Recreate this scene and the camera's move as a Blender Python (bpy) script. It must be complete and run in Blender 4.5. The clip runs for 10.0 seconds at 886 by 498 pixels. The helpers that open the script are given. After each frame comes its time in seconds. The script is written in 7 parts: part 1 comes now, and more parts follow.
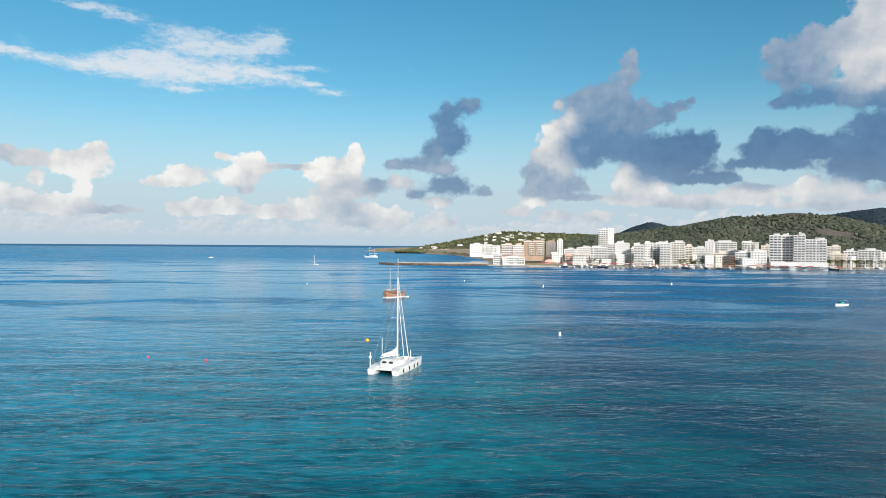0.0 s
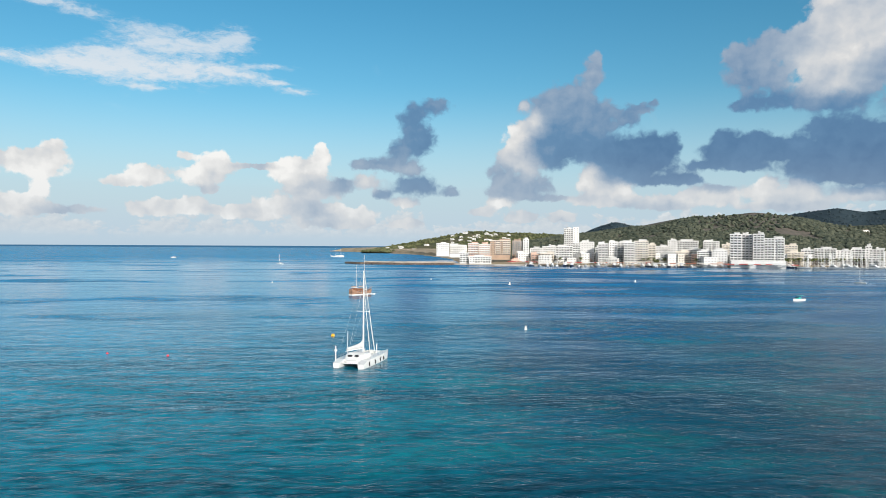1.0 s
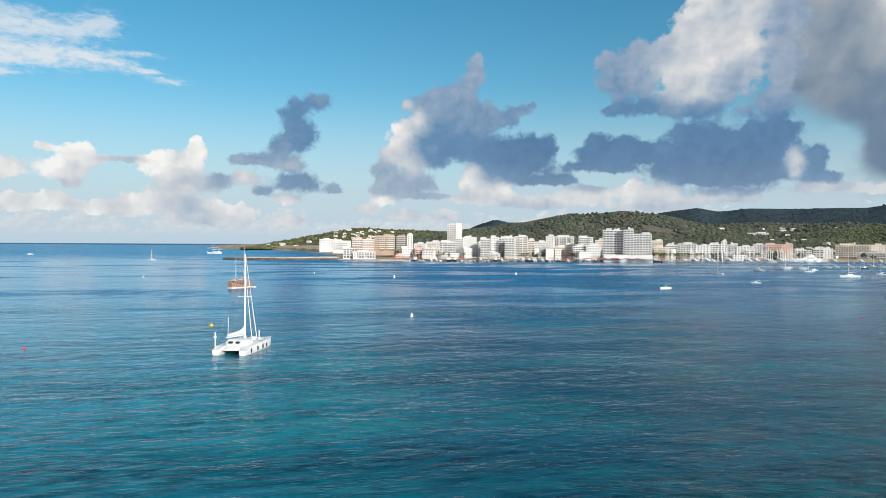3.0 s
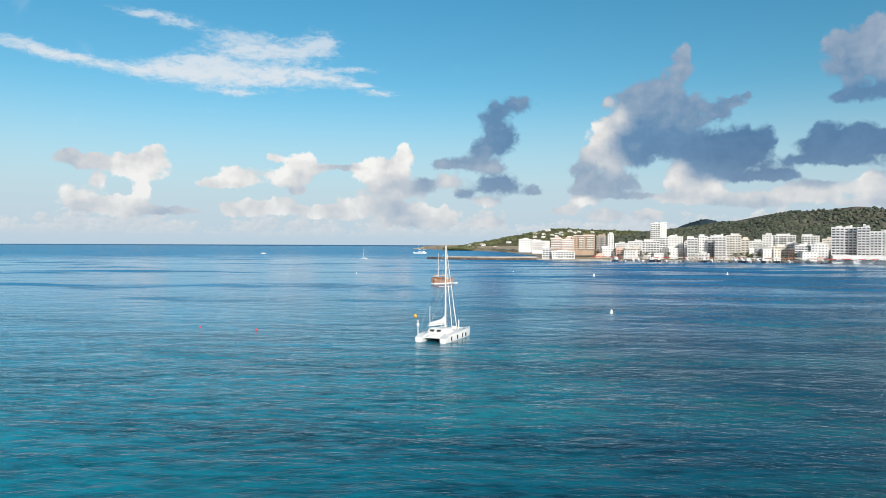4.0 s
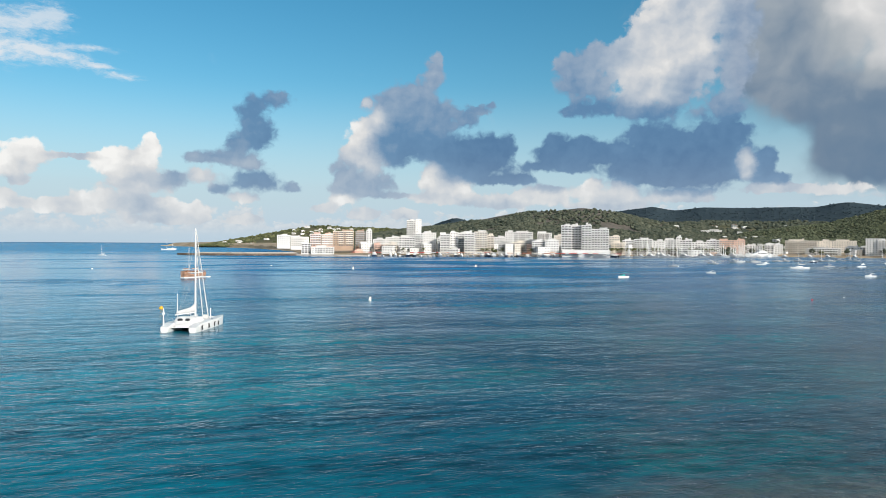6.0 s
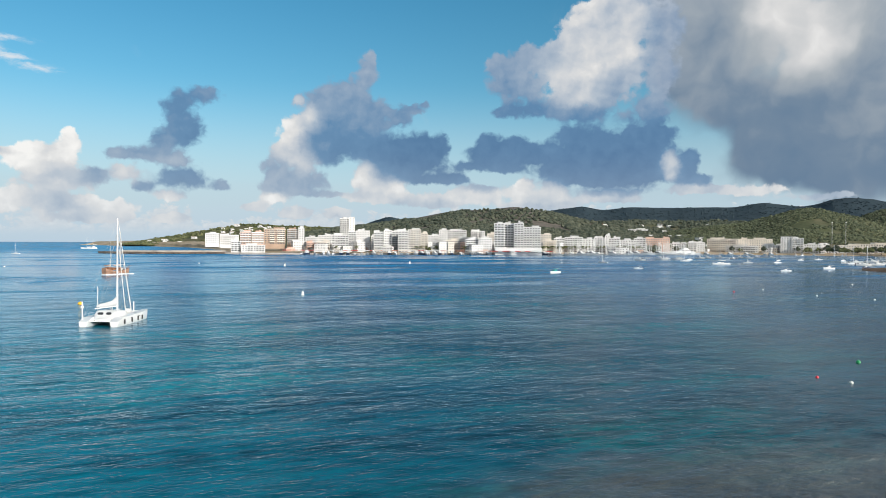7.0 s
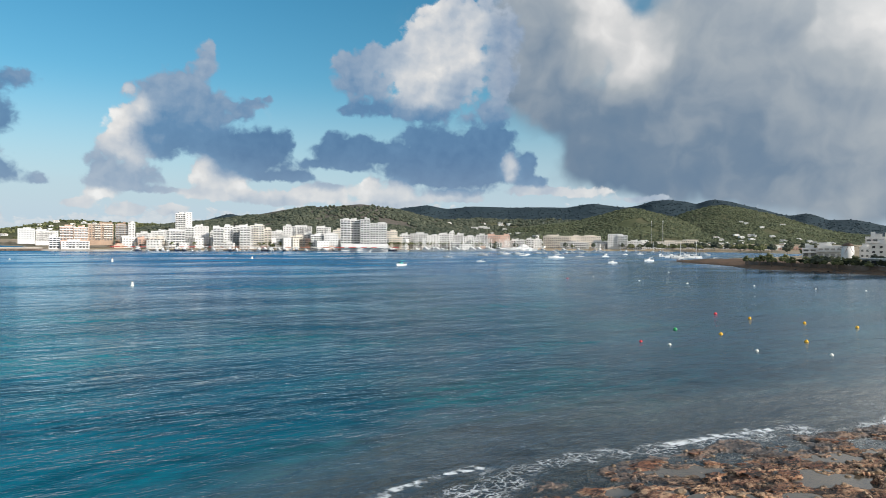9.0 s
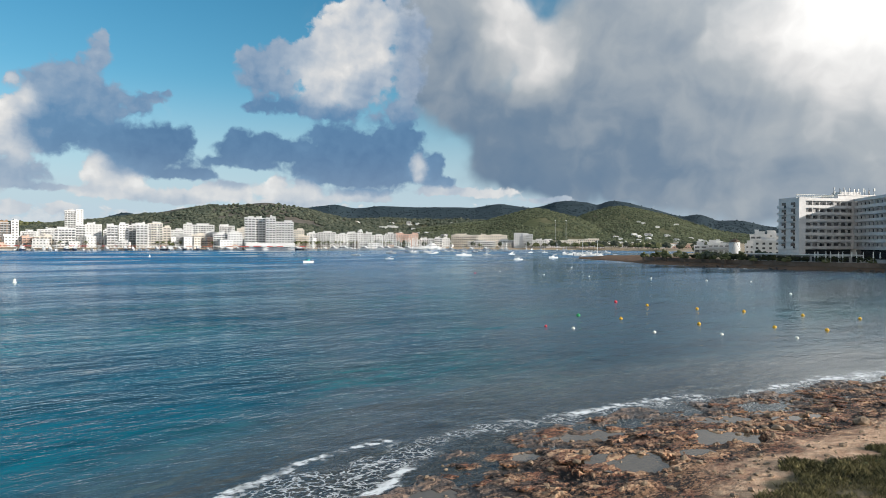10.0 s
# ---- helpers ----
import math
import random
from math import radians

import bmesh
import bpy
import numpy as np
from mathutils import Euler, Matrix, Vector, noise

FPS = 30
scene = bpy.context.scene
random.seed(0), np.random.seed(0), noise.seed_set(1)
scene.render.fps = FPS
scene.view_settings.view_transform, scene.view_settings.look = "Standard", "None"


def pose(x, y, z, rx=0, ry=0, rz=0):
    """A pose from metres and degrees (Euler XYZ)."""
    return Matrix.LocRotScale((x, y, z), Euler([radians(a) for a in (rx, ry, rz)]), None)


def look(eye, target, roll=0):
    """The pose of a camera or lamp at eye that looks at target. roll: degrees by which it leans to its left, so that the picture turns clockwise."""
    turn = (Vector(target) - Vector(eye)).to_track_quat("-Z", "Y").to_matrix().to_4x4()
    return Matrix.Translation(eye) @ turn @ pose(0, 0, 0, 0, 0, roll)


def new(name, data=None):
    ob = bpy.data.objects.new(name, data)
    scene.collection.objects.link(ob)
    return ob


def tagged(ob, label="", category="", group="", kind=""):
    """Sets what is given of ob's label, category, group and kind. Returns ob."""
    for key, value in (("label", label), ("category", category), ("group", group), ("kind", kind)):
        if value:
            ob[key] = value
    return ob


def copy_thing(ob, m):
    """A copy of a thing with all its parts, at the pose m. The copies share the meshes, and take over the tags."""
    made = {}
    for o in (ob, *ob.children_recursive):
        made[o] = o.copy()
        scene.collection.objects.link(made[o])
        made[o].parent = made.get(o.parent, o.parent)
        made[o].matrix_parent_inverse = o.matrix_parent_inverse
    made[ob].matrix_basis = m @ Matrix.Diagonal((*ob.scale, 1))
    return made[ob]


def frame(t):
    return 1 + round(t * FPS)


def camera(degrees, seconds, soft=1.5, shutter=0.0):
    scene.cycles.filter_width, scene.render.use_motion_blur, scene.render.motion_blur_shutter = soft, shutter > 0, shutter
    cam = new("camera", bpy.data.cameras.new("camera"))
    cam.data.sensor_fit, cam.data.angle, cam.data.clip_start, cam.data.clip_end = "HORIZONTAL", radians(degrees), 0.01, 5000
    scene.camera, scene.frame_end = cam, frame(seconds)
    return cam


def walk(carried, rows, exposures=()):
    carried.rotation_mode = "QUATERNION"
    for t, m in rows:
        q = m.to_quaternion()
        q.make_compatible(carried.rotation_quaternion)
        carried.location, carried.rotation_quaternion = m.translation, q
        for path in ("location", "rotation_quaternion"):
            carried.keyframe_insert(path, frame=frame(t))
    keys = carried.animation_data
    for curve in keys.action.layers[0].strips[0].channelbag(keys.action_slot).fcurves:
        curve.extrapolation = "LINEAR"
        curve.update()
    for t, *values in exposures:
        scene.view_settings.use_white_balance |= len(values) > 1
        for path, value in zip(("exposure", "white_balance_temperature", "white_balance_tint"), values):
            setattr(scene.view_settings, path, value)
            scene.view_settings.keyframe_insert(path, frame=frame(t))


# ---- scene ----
cam = camera(64.4, 10.0, soft=0.8, shutter=0.2)
# seconds, x, y, z, heading (clockwise from the y axis), pitch, lean
ROWS = [
    (0.0, 0.00, 0.00, 27.50, 0.00, -0.37, -0.38),
    (0.5, 0.08, 0.18, 26.57, 1.18, -0.33, -0.36),
    (1.0, 0.14, 0.30, 25.86, 2.71, -0.33, -0.33),
    (1.5, 0.05, 0.44, 25.19, 6.24, -0.35, -0.29),
    (2.0, -0.17, 0.61, 24.42, 8.75, -0.39, -0.29),
    (2.2, -0.22, 0.79, 24.06, 9.70, -0.40, -0.29),
    (2.8, -0.36, 1.32, 22.99, 11.70, -0.44, -0.33),
    (3.1, -0.43, 1.59, 22.45, 12.25, -0.46, -0.35),
    (3.3, -0.48, 1.77, 22.10, 11.78, -0.47, -0.36),
    (3.4, -0.46, 1.85, 21.92, 10.19, -0.47, -0.36),
    (3.5, -0.42, 1.92, 21.70, 7.33, -0.48, -0.36),
    (3.6, -0.35, 1.96, 21.48, 4.20, -0.47, -0.34),
    (3.7, -0.27, 1.98, 21.26, 0.55, -0.46, -0.32),
    (3.8, -0.17, 2.00, 21.05, -2.40, -0.45, -0.30),
    (3.9, -0.05, 2.02, 20.83, -3.61, -0.45, -0.27),
    (4.0, 0.07, 2.04, 20.60, -3.95, -0.44, -0.25),
    (4.2, 0.26, 2.13, 20.29, -3.99, -0.45, -0.26),
    (4.3, 0.34, 2.17, 20.14, -3.45, -0.46, -0.27),
    (4.4, 0.40, 2.22, 19.99, -1.75, -0.47, -0.28),
    (4.5, 0.45, 2.28, 19.83, 0.50, -0.48, -0.28),
    (4.7, 0.47, 2.52, 19.57, 4.20, -0.49, -0.28),
    (5.0, 0.46, 2.91, 19.17, 7.71, -0.50, -0.28),
    (5.5, 0.42, 3.70, 18.40, 11.90, -0.50, -0.36),
    (5.7, 0.43, 3.96, 18.06, 13.45, -0.50, -0.37),
    (6.8, 0.52, 5.35, 16.17, 19.75, -0.54, -0.36),
    (7.0, 0.54, 5.56, 15.82, 20.85, -0.54, -0.35),
    (7.5, 0.65, 5.84, 15.10, 23.35, -0.58, -0.31),
    (8.0, 0.76, 6.00, 14.30, 26.06, -0.60, -0.40),
    (8.5, 0.86, 6.12, 13.54, 29.37, -0.60, -0.38),
    (9.0, 1.04, 6.29, 12.67, 33.31, -0.57, -0.35),
    (9.5, 1.28, 6.52, 11.82, 37.92, -0.57, -0.31),
    (10.0, 1.46, 6.70, 10.96, 40.74, -0.53, -0.29),
]
walk(cam, [(t, pose(x, y, z, 90 + pitch, 0, -heading) @ pose(0, 0, 0, 0, 0, -lean))
           for t, x, y, z, heading, pitch, lean in ROWS])

# ------------------------------------------------------------------ world and sun
SUN_AZ, SUN_EL = 157.0, 17.5
sun_data = bpy.data.lights.new("sun", "SUN")
sun_data.energy, sun_data.angle, sun_data.color = 4.8, radians(0.6), (1.0, 0.95, 0.875)
sun = new("sun", sun_data)
sun_from = Vector((math.sin(radians(SUN_AZ)) * math.cos(radians(SUN_EL)),
                   math.cos(radians(SUN_AZ)) * math.cos(radians(SUN_EL)), math.sin(radians(SUN_EL))))
sun.matrix_world = look(sun_from * 300, (0, 0, 0))

world = bpy.data.worlds.new("sky")
world.use_nodes = True
scene.world = world
WN = world.node_tree.nodes
WL = world.node_tree.links
WN.clear()


def nd(nodes, kind, **values):
    n = nodes.new(kind)
    for k, v in values.items():
        setattr(n, k, v)
    return n


def wire(links, slot, value):
    """Links a socket, or sets a plain value."""
    if isinstance(value, bpy.types.NodeSocket):
        links.new(value, slot)
    else:
        slot.default_value = value


def wmath(op, a, b=0.0, c=0.0, clamp=False):
    n = nd(WN, "ShaderNodeMath", operation=op, use_clamp=clamp)
    for slot, value in zip(n.inputs, (a, b, c)):
        wire(WL, slot, value)
    return n.outputs[0]


def wvec(op, a, b=(0, 0, 0), c=(0, 0, 0)):
    n = nd(WN, "ShaderNodeVectorMath", operation=op)
    for slot, value in zip(n.inputs, (a, b, c)):
        wire(WL, slot, value)
    return n.outputs["Value"] if op in ("DOT_PRODUCT", "LENGTH") else n.outputs[0]


def wramp(fac, lo, hi, a=0.0, b=1.0):
    n = nd(WN, "ShaderNodeMapRange", interpolation_type="SMOOTHSTEP")
    for slot, value in zip(n.inputs, (fac, lo, hi, a, b)):
        wire(WL, slot, value)
    return n.outputs[0]


def wmix(fac, a, b):
    n = nd(WN, "ShaderNodeMix", data_type="RGBA")
    for slot, value in ((n.inputs[0], fac), (n.inputs[6], a), (n.inputs[7], b)):
        wire(WL, slot, value)
    return n.outputs[2]


def wnoise(p, scale, detail, rough=0.55):
    n = nd(WN, "ShaderNodeTexNoise", noise_dimensions="2D")
    for key, value in (("Vector", p), ("Scale", scale), ("Detail", detail), ("Roughness", rough)):
        wire(WL, n.inputs[key], value)
    return n.outputs["Fac"]


def wcolors(fac, stops):
    n = nd(WN, "ShaderNodeValToRGB")
    wire(WL, n.inputs[0], fac)
    e = n.color_ramp.elements
    while len(e) < len(stops):
        e.new(0.5)
    for item, (where, colour) in zip(e, stops):
        item.position, item.color = where, (*colour, 1)
    return n.outputs[0]


heading_of = wvec("NORMALIZE", nd(WN, "ShaderNodeTexCoord").outputs["Generated"])
split = nd(WN, "ShaderNodeSeparateXYZ")
WL.new(heading_of, split.inputs[0])
az_deg = wmath("MULTIPLY", wmath("ARCTAN2", split.outputs[0], split.outputs[1]), 180 / math.pi)
el_deg = wmath("MULTIPLY", wmath("ARCSINE", split.outputs[2]), 180 / math.pi)
join = nd(WN, "ShaderNodeCombineXYZ")
WL.new(az_deg, join.inputs[0])
WL.new(el_deg, join.inputs[1])
plain = join.outputs[0]


class Cloud:
    """A field of soft lobes over the sky, in degrees; density and mean tone of it."""

    def __init__(self, p):
        self.p, self.mass, self.light = p, 0.0, 0.0

    def puff(self, az, el, w, h, tone):
        w, h = w / 0.66, h / 0.66
        q = wvec("MULTIPLY_ADD", self.p, (1 / w, 1 / h, 0), (-az / w, -el / h, 0))
        weight = wmath("POWER", 0.1, wvec("DOT_PRODUCT", q, q))
        self.mass = wmath("ADD", weight, self.mass)
        self.light = wmath("MULTIPLY_ADD", weight, tone, self.light)

    def tone(self):
        return wmath("DIVIDE", self.light, wmath("ADD", self.mass, 0.0001))


def warped(p, scale, amount, detail):
    """The sky's coordinates, pushed about by turbulence."""
    n = nd(WN, "ShaderNodeTexNoise", noise_dimensions="2D")
    for key, value in (("Vector", p), ("Scale", scale), ("Detail", detail), ("Roughness", 0.6)):
        wire(WL, n.inputs[key], value)
    return wvec("MULTIPLY_ADD", wvec("SUBTRACT", n.outputs["Color"], (0.5, 0.5, 0.5)), (amount, amount * 0.8, 0), p)


def rounded(p, scale, detail, rough=0.5):
    """Heaped round lobes, as on cauliflower cloud; about -0.5 to 0.4."""
    n = nd(WN, "ShaderNodeTexVoronoi", voronoi_dimensions="2D", feature="SMOOTH_F1", normalize=True)
    for key, value in (("Vector", p), ("Scale", scale), ("Detail", detail), ("Roughness", rough), ("Lacunarity", 2.3), ("Smoothness", 0.25)):
        wire(WL, n.inputs[key], value)
    return wmath("MULTIPLY_ADD", n.outputs["Distance"], -1.5, 0.62)


billow = warped(plain, 0.9, 0.75, 4.0)
soft_air = warped(plain, 0.16, 3.6, 3.0)
streaky = warped(wvec("MULTIPLY", plain, (0.5, 1, 1)), 0.8, 0.9, 5.0)
streaks = Cloud(wvec("MULTIPLY", streaky, (1 / 0.5, 1, 1)))
cumulus, overcast, cirrus, bright = Cloud(billow), Cloud(soft_air), streaks, Cloud(soft_air)
# Fair-weather and dark cumulus.
cumulus.puff(-26.2, 6.6, 0.82, 0.74, 1.00); cumulus.puff(-27.0, 5.6, 1.64, 0.82, 0.95); cumulus.puff(-27.7, 5.4, 1.08, 0.73, 0.90)
cumulus.puff(-30.2, 5.9, 2.41, 0.56, 0.75); cumulus.puff(-31.9, 6.3, 0.60, 0.31, 0.80); cumulus.puff(-29.9, 4.6, 0.62, 0.48, 0.90)
cumulus.puff(-31.5, 3.3, 1.40, 0.78, 0.95); cumulus.puff(-30.5, 2.7, 1.37, 0.44, 0.70); cumulus.puff(-27.2, 3.8, 0.65, 0.61, 1.00)
cumulus.puff(-28.1, 2.6, 1.61, 0.73, 0.90); cumulus.puff(-29.1, 3.0, 0.70, 0.48, 0.85); cumulus.puff(-25.5, 2.4, 2.06, 0.37, 0.70)
cumulus.puff(-20.5, 5.2, 1.61, 0.69, 0.95); cumulus.puff(-21.7, 4.6, 1.39, 0.34, 0.80); cumulus.puff(-17.4, 6.7, 0.59, 0.35, 0.85)
cumulus.puff(-15.2, 6.2, 1.29, 0.89, 0.95); cumulus.puff(-16.6, 5.3, 1.90, 0.66, 0.90); cumulus.puff(-15.7, 4.2, 0.77, 0.35, 0.75)
cumulus.puff(-18.4, 2.7, 2.90, 0.52, 0.85); cumulus.puff(-17.1, 3.0, 1.05, 0.62, 0.95); cumulus.puff(-19.4, 2.8, 0.82, 0.52, 0.90)
cumulus.puff(-14.5, 2.5, 1.08, 0.45, 0.80); cumulus.puff(-20.9, 2.6, 0.60, 0.43, 0.85); cumulus.puff(-7.0, 7.3, 0.63, 0.73, 1.00)
cumulus.puff(-8.9, 5.6, 1.80, 1.00, 0.95); cumulus.puff(-9.8, 6.0, 0.98, 0.73, 0.95); cumulus.puff(-8.0, 4.2, 2.26, 0.59, 0.78)
cumulus.puff(-5.9, 4.6, 1.27, 0.60, 0.25); cumulus.puff(-7.6, 6.0, 0.90, 0.82, 0.92); cumulus.puff(-12.0, 6.1, 1.67, 0.18, 0.60)
cumulus.puff(-10.9, 3.1, 1.55, 0.72, 0.90); cumulus.puff(-12.0, 2.4, 1.85, 0.50, 0.80); cumulus.puff(-6.1, 2.5, 2.73, 0.69, 0.90)
cumulus.puff(-8.4, 2.7, 1.80, 0.59, 0.50); cumulus.puff(-4.3, 2.2, 1.37, 0.60, 0.80); cumulus.puff(-5.7, 1.6, 2.73, 0.32, 0.70)
cumulus.puff(1.9, 11.1, 1.38, 0.69, 0.28); cumulus.puff(0.2, 9.8, 1.29, 1.10, 0.25); cumulus.puff(0.8, 8.3, 1.38, 0.92, 0.22)
cumulus.puff(-0.9, 7.8, 1.20, 0.74, 0.25); cumulus.puff(-1.7, 6.5, 2.30, 0.64, 0.35); cumulus.puff(-3.7, 6.4, 1.19, 0.37, 0.40)
cumulus.puff(0.3, 6.1, 1.38, 0.37, 0.55); cumulus.puff(0.5, 4.7, 1.93, 0.83, 0.22); cumulus.puff(-2.3, 4.0, 0.83, 0.37, 0.30)
cumulus.puff(3.4, 4.2, 0.73, 0.46, 0.35); cumulus.puff(-0.4, 3.4, 1.01, 0.37, 0.85); cumulus.puff(-3.3, 5.1, 1.01, 0.64, 0.75)
cumulus.puff(-0.2, 1.7, 1.38, 0.46, 0.75); cumulus.puff(8.8, 8.6, 1.10, 1.10, 0.97); cumulus.puff(10.2, 9.8, 0.55, 0.83, 0.97)
cumulus.puff(8.2, 7.4, 0.92, 0.92, 0.88); cumulus.puff(9.6, 6.5, 0.83, 0.83, 0.84); cumulus.puff(10.8, 9.3, 0.55, 0.92, 0.36)
cumulus.puff(11.0, 7.7, 0.64, 1.01, 0.30); cumulus.puff(7.6, 5.3, 1.46, 1.28, 0.40); cumulus.puff(9.6, 4.7, 2.30, 0.83, 0.35)
cumulus.puff(8.0, 4.1, 1.56, 0.37, 0.35); cumulus.puff(11.3, 3.8, 1.47, 0.23, 0.40); cumulus.puff(9.2, 11.1, 0.37, 0.28, 0.90)
cumulus.puff(11.3, 11.4, 1.84, 0.83, 0.36); cumulus.puff(13.1, 12.2, 1.84, 1.01, 0.38); cumulus.puff(14.7, 13.5, 0.73, 1.29, 0.42)
cumulus.puff(15.0, 14.5, 0.28, 0.55, 0.45); cumulus.puff(12.6, 10.0, 2.76, 1.29, 0.33); cumulus.puff(15.0, 9.6, 1.93, 1.10, 0.32)
cumulus.puff(14.2, 10.9, 1.84, 0.92, 0.35); cumulus.puff(12.2, 8.1, 2.39, 1.15, 0.18); cumulus.puff(11.2, 7.0, 1.15, 0.83, 0.20)
cumulus.puff(14.9, 7.5, 1.93, 1.01, 0.18); cumulus.puff(17.2, 7.0, 1.83, 1.19, 0.12); cumulus.puff(18.8, 7.6, 1.72, 1.19, 0.10)
cumulus.puff(20.6, 7.7, 0.63, 1.09, 0.12); cumulus.puff(18.6, 5.9, 2.81, 0.82, 0.10); cumulus.puff(21.2, 5.2, 1.43, 0.41, 0.10)
cumulus.puff(16.3, 5.7, 1.37, 0.64, 0.15); cumulus.puff(19.7, 5.0, 1.81, 0.27, 0.12); cumulus.puff(18.4, 10.6, 1.18, 0.41, 0.32)
cumulus.puff(17.5, 9.9, 0.64, 0.46, 0.30); cumulus.puff(19.3, 11.1, 0.41, 0.27, 0.32); cumulus.puff(15.2, 4.8, 1.38, 1.01, 0.92)
cumulus.puff(14.5, 5.5, 0.64, 0.69, 0.97); cumulus.puff(16.6, 4.3, 0.91, 0.73, 0.92); cumulus.puff(14.9, 3.6, 2.52, 0.41, 0.75)
cumulus.puff(7.1, 3.4, 1.01, 0.37, 0.92); cumulus.puff(9.0, 2.3, 1.47, 0.51, 0.80); cumulus.puff(12.3, 2.3, 1.15, 0.41, 0.80)
cumulus.puff(5.7, 2.7, 0.91, 0.37, 0.75); cumulus.puff(21.1, 3.6, 2.69, 0.55, 0.82); cumulus.puff(23.5, 3.8, 2.21, 0.59, 0.88)
cumulus.puff(24.0, 4.4, 1.23, 0.32, 0.28); cumulus.puff(19.9, 3.1, 2.26, 0.32, 0.50); cumulus.puff(27.4, 4.2, 0.85, 0.80, 0.97)
cumulus.puff(29.4, 3.8, 1.05, 0.97, 0.97); cumulus.puff(28.3, 3.0, 2.33, 0.40, 0.70); cumulus.puff(30.6, 3.0, 1.40, 0.31, 0.50)
cumulus.puff(25.7, 7.6, 1.95, 0.98, 0.12); cumulus.puff(27.4, 7.1, 1.79, 0.98, 0.10); cumulus.puff(24.0, 6.9, 1.32, 0.81, 0.14)
cumulus.puff(24.4, 8.0, 0.61, 0.63, 0.15); cumulus.puff(25.3, 6.0, 1.39, 0.40, 0.12); cumulus.puff(23.1, 6.2, 0.97, 0.36, 0.15)
cumulus.puff(26.9, 8.0, 0.60, 0.49, 0.20); cumulus.puff(31.2, 6.2, 2.46, 1.13, 0.10); cumulus.puff(34.4, 6.4, 3.14, 1.28, 0.08)
cumulus.puff(31.6, 8.6, 1.43, 0.87, 0.18); cumulus.puff(33.6, 7.6, 2.38, 1.07, 0.15); cumulus.puff(36.3, 8.1, 2.29, 1.17, 0.16)
cumulus.puff(37.9, 8.5, 1.19, 0.74, 0.16); cumulus.puff(35.6, 5.2, 3.09, 0.84, 0.08); cumulus.puff(32.4, 5.1, 2.42, 0.56, 0.09)
cumulus.puff(37.2, 6.0, 1.13, 1.00, 0.12); cumulus.puff(30.3, 5.6, 1.24, 0.57, 0.10); cumulus.puff(29.4, 7.5, 0.67, 0.61, 0.20)
cumulus.puff(34.0, 4.0, 2.45, 0.30, 0.35); cumulus.puff(33.2, 15.5, 2.40, 1.97, 0.80); cumulus.puff(31.7, 15.6, 1.71, 1.82, 0.72)
cumulus.puff(33.8, 17.1, 1.90, 1.28, 0.80); cumulus.puff(34.6, 15.3, 1.17, 1.70, 0.88); cumulus.puff(31.6, 13.2, 1.88, 1.56, 0.78)
cumulus.puff(30.9, 11.4, 1.48, 0.87, 0.74); cumulus.puff(35.6, 13.2, 0.69, 0.76, 0.80); cumulus.puff(29.5, 14.5, 1.25, 1.05, 0.42)
cumulus.puff(35.6, 18.3, 1.93, 1.26, 0.62); cumulus.puff(34.8, 12.9, 1.17, 1.02, 0.60); cumulus.puff(26.6, 13.5, 1.94, 1.25, 0.40)
cumulus.puff(25.1, 14.1, 0.70, 0.81, 0.42); cumulus.puff(27.4, 14.8, 0.94, 0.80, 0.42); cumulus.puff(26.8, 12.2, 1.81, 0.89, 0.34)
cumulus.puff(28.3, 10.6, 2.63, 0.66, 0.22); cumulus.puff(25.4, 10.4, 0.87, 0.36, 0.25); cumulus.puff(32.0, 10.2, 2.11, 0.48, 0.26)
cumulus.puff(34.0, 11.8, 1.58, 1.11, 0.45); cumulus.puff(38.2, 15.7, 1.48, 2.47, 0.42); cumulus.puff(37.7, 12.6, 1.27, 1.66, 0.40)
cumulus.puff(37.1, 10.4, 1.51, 0.92, 0.30); cumulus.puff(40.0, 6.1, 0.57, 0.81, 0.20); cumulus.puff(39.7, 5.2, 0.72, 0.53, 0.20)
cumulus.puff(40.8, 4.8, 0.78, 0.24, 0.25); cumulus.puff(38.6, 6.4, 0.44, 0.62, 0.75); cumulus.puff(38.8, 5.3, 0.51, 0.33, 0.92)
cumulus.puff(39.7, 4.2, 1.22, 0.29, 0.60); cumulus.puff(45.1, 4.0, 2.06, 0.41, 0.88); cumulus.puff(41.5, 4.2, 1.84, 0.32, 0.80)
cumulus.puff(40.1, 6.6, 0.74, 0.64, 0.20); cumulus.puff(38.7, 5.9, 0.64, 0.74, 0.80); cumulus.puff(41.0, 5.1, 0.74, 0.28, 0.25)
cumulus.puff(48.8, 3.5, 2.26, 0.27, 0.55); cumulus.puff(29.7, 3.5, 2.22, 0.32, 0.70); cumulus.puff(34.1, 3.5, 2.27, 0.32, 0.70)
# Rain cloud.
overcast.puff(40.9, 17.3, 3.67, 3.75, 0.38); overcast.puff(40.9, 12.6, 3.21, 2.62, 0.30); overcast.puff(44.6, 9.8, 3.66, 2.00, 0.22)
overcast.puff(46.0, 6.4, 3.19, 2.03, 0.15); overcast.puff(51.4, 5.9, 5.76, 2.23, 0.20); overcast.puff(57.1, 7.5, 6.33, 4.76, 0.30)
overcast.puff(64.0, 5.2, 5.43, 3.77, 0.38); overcast.puff(70.6, 3.7, 4.84, 3.17, 0.42); overcast.puff(50.5, 10.3, 5.34, 2.63, 0.32)
overcast.puff(46.2, 16.9, 2.73, 2.50, 0.92); overcast.puff(48.7, 14.3, 2.25, 2.13, 0.86); overcast.puff(43.9, 14.6, 1.56, 1.72, 0.72)
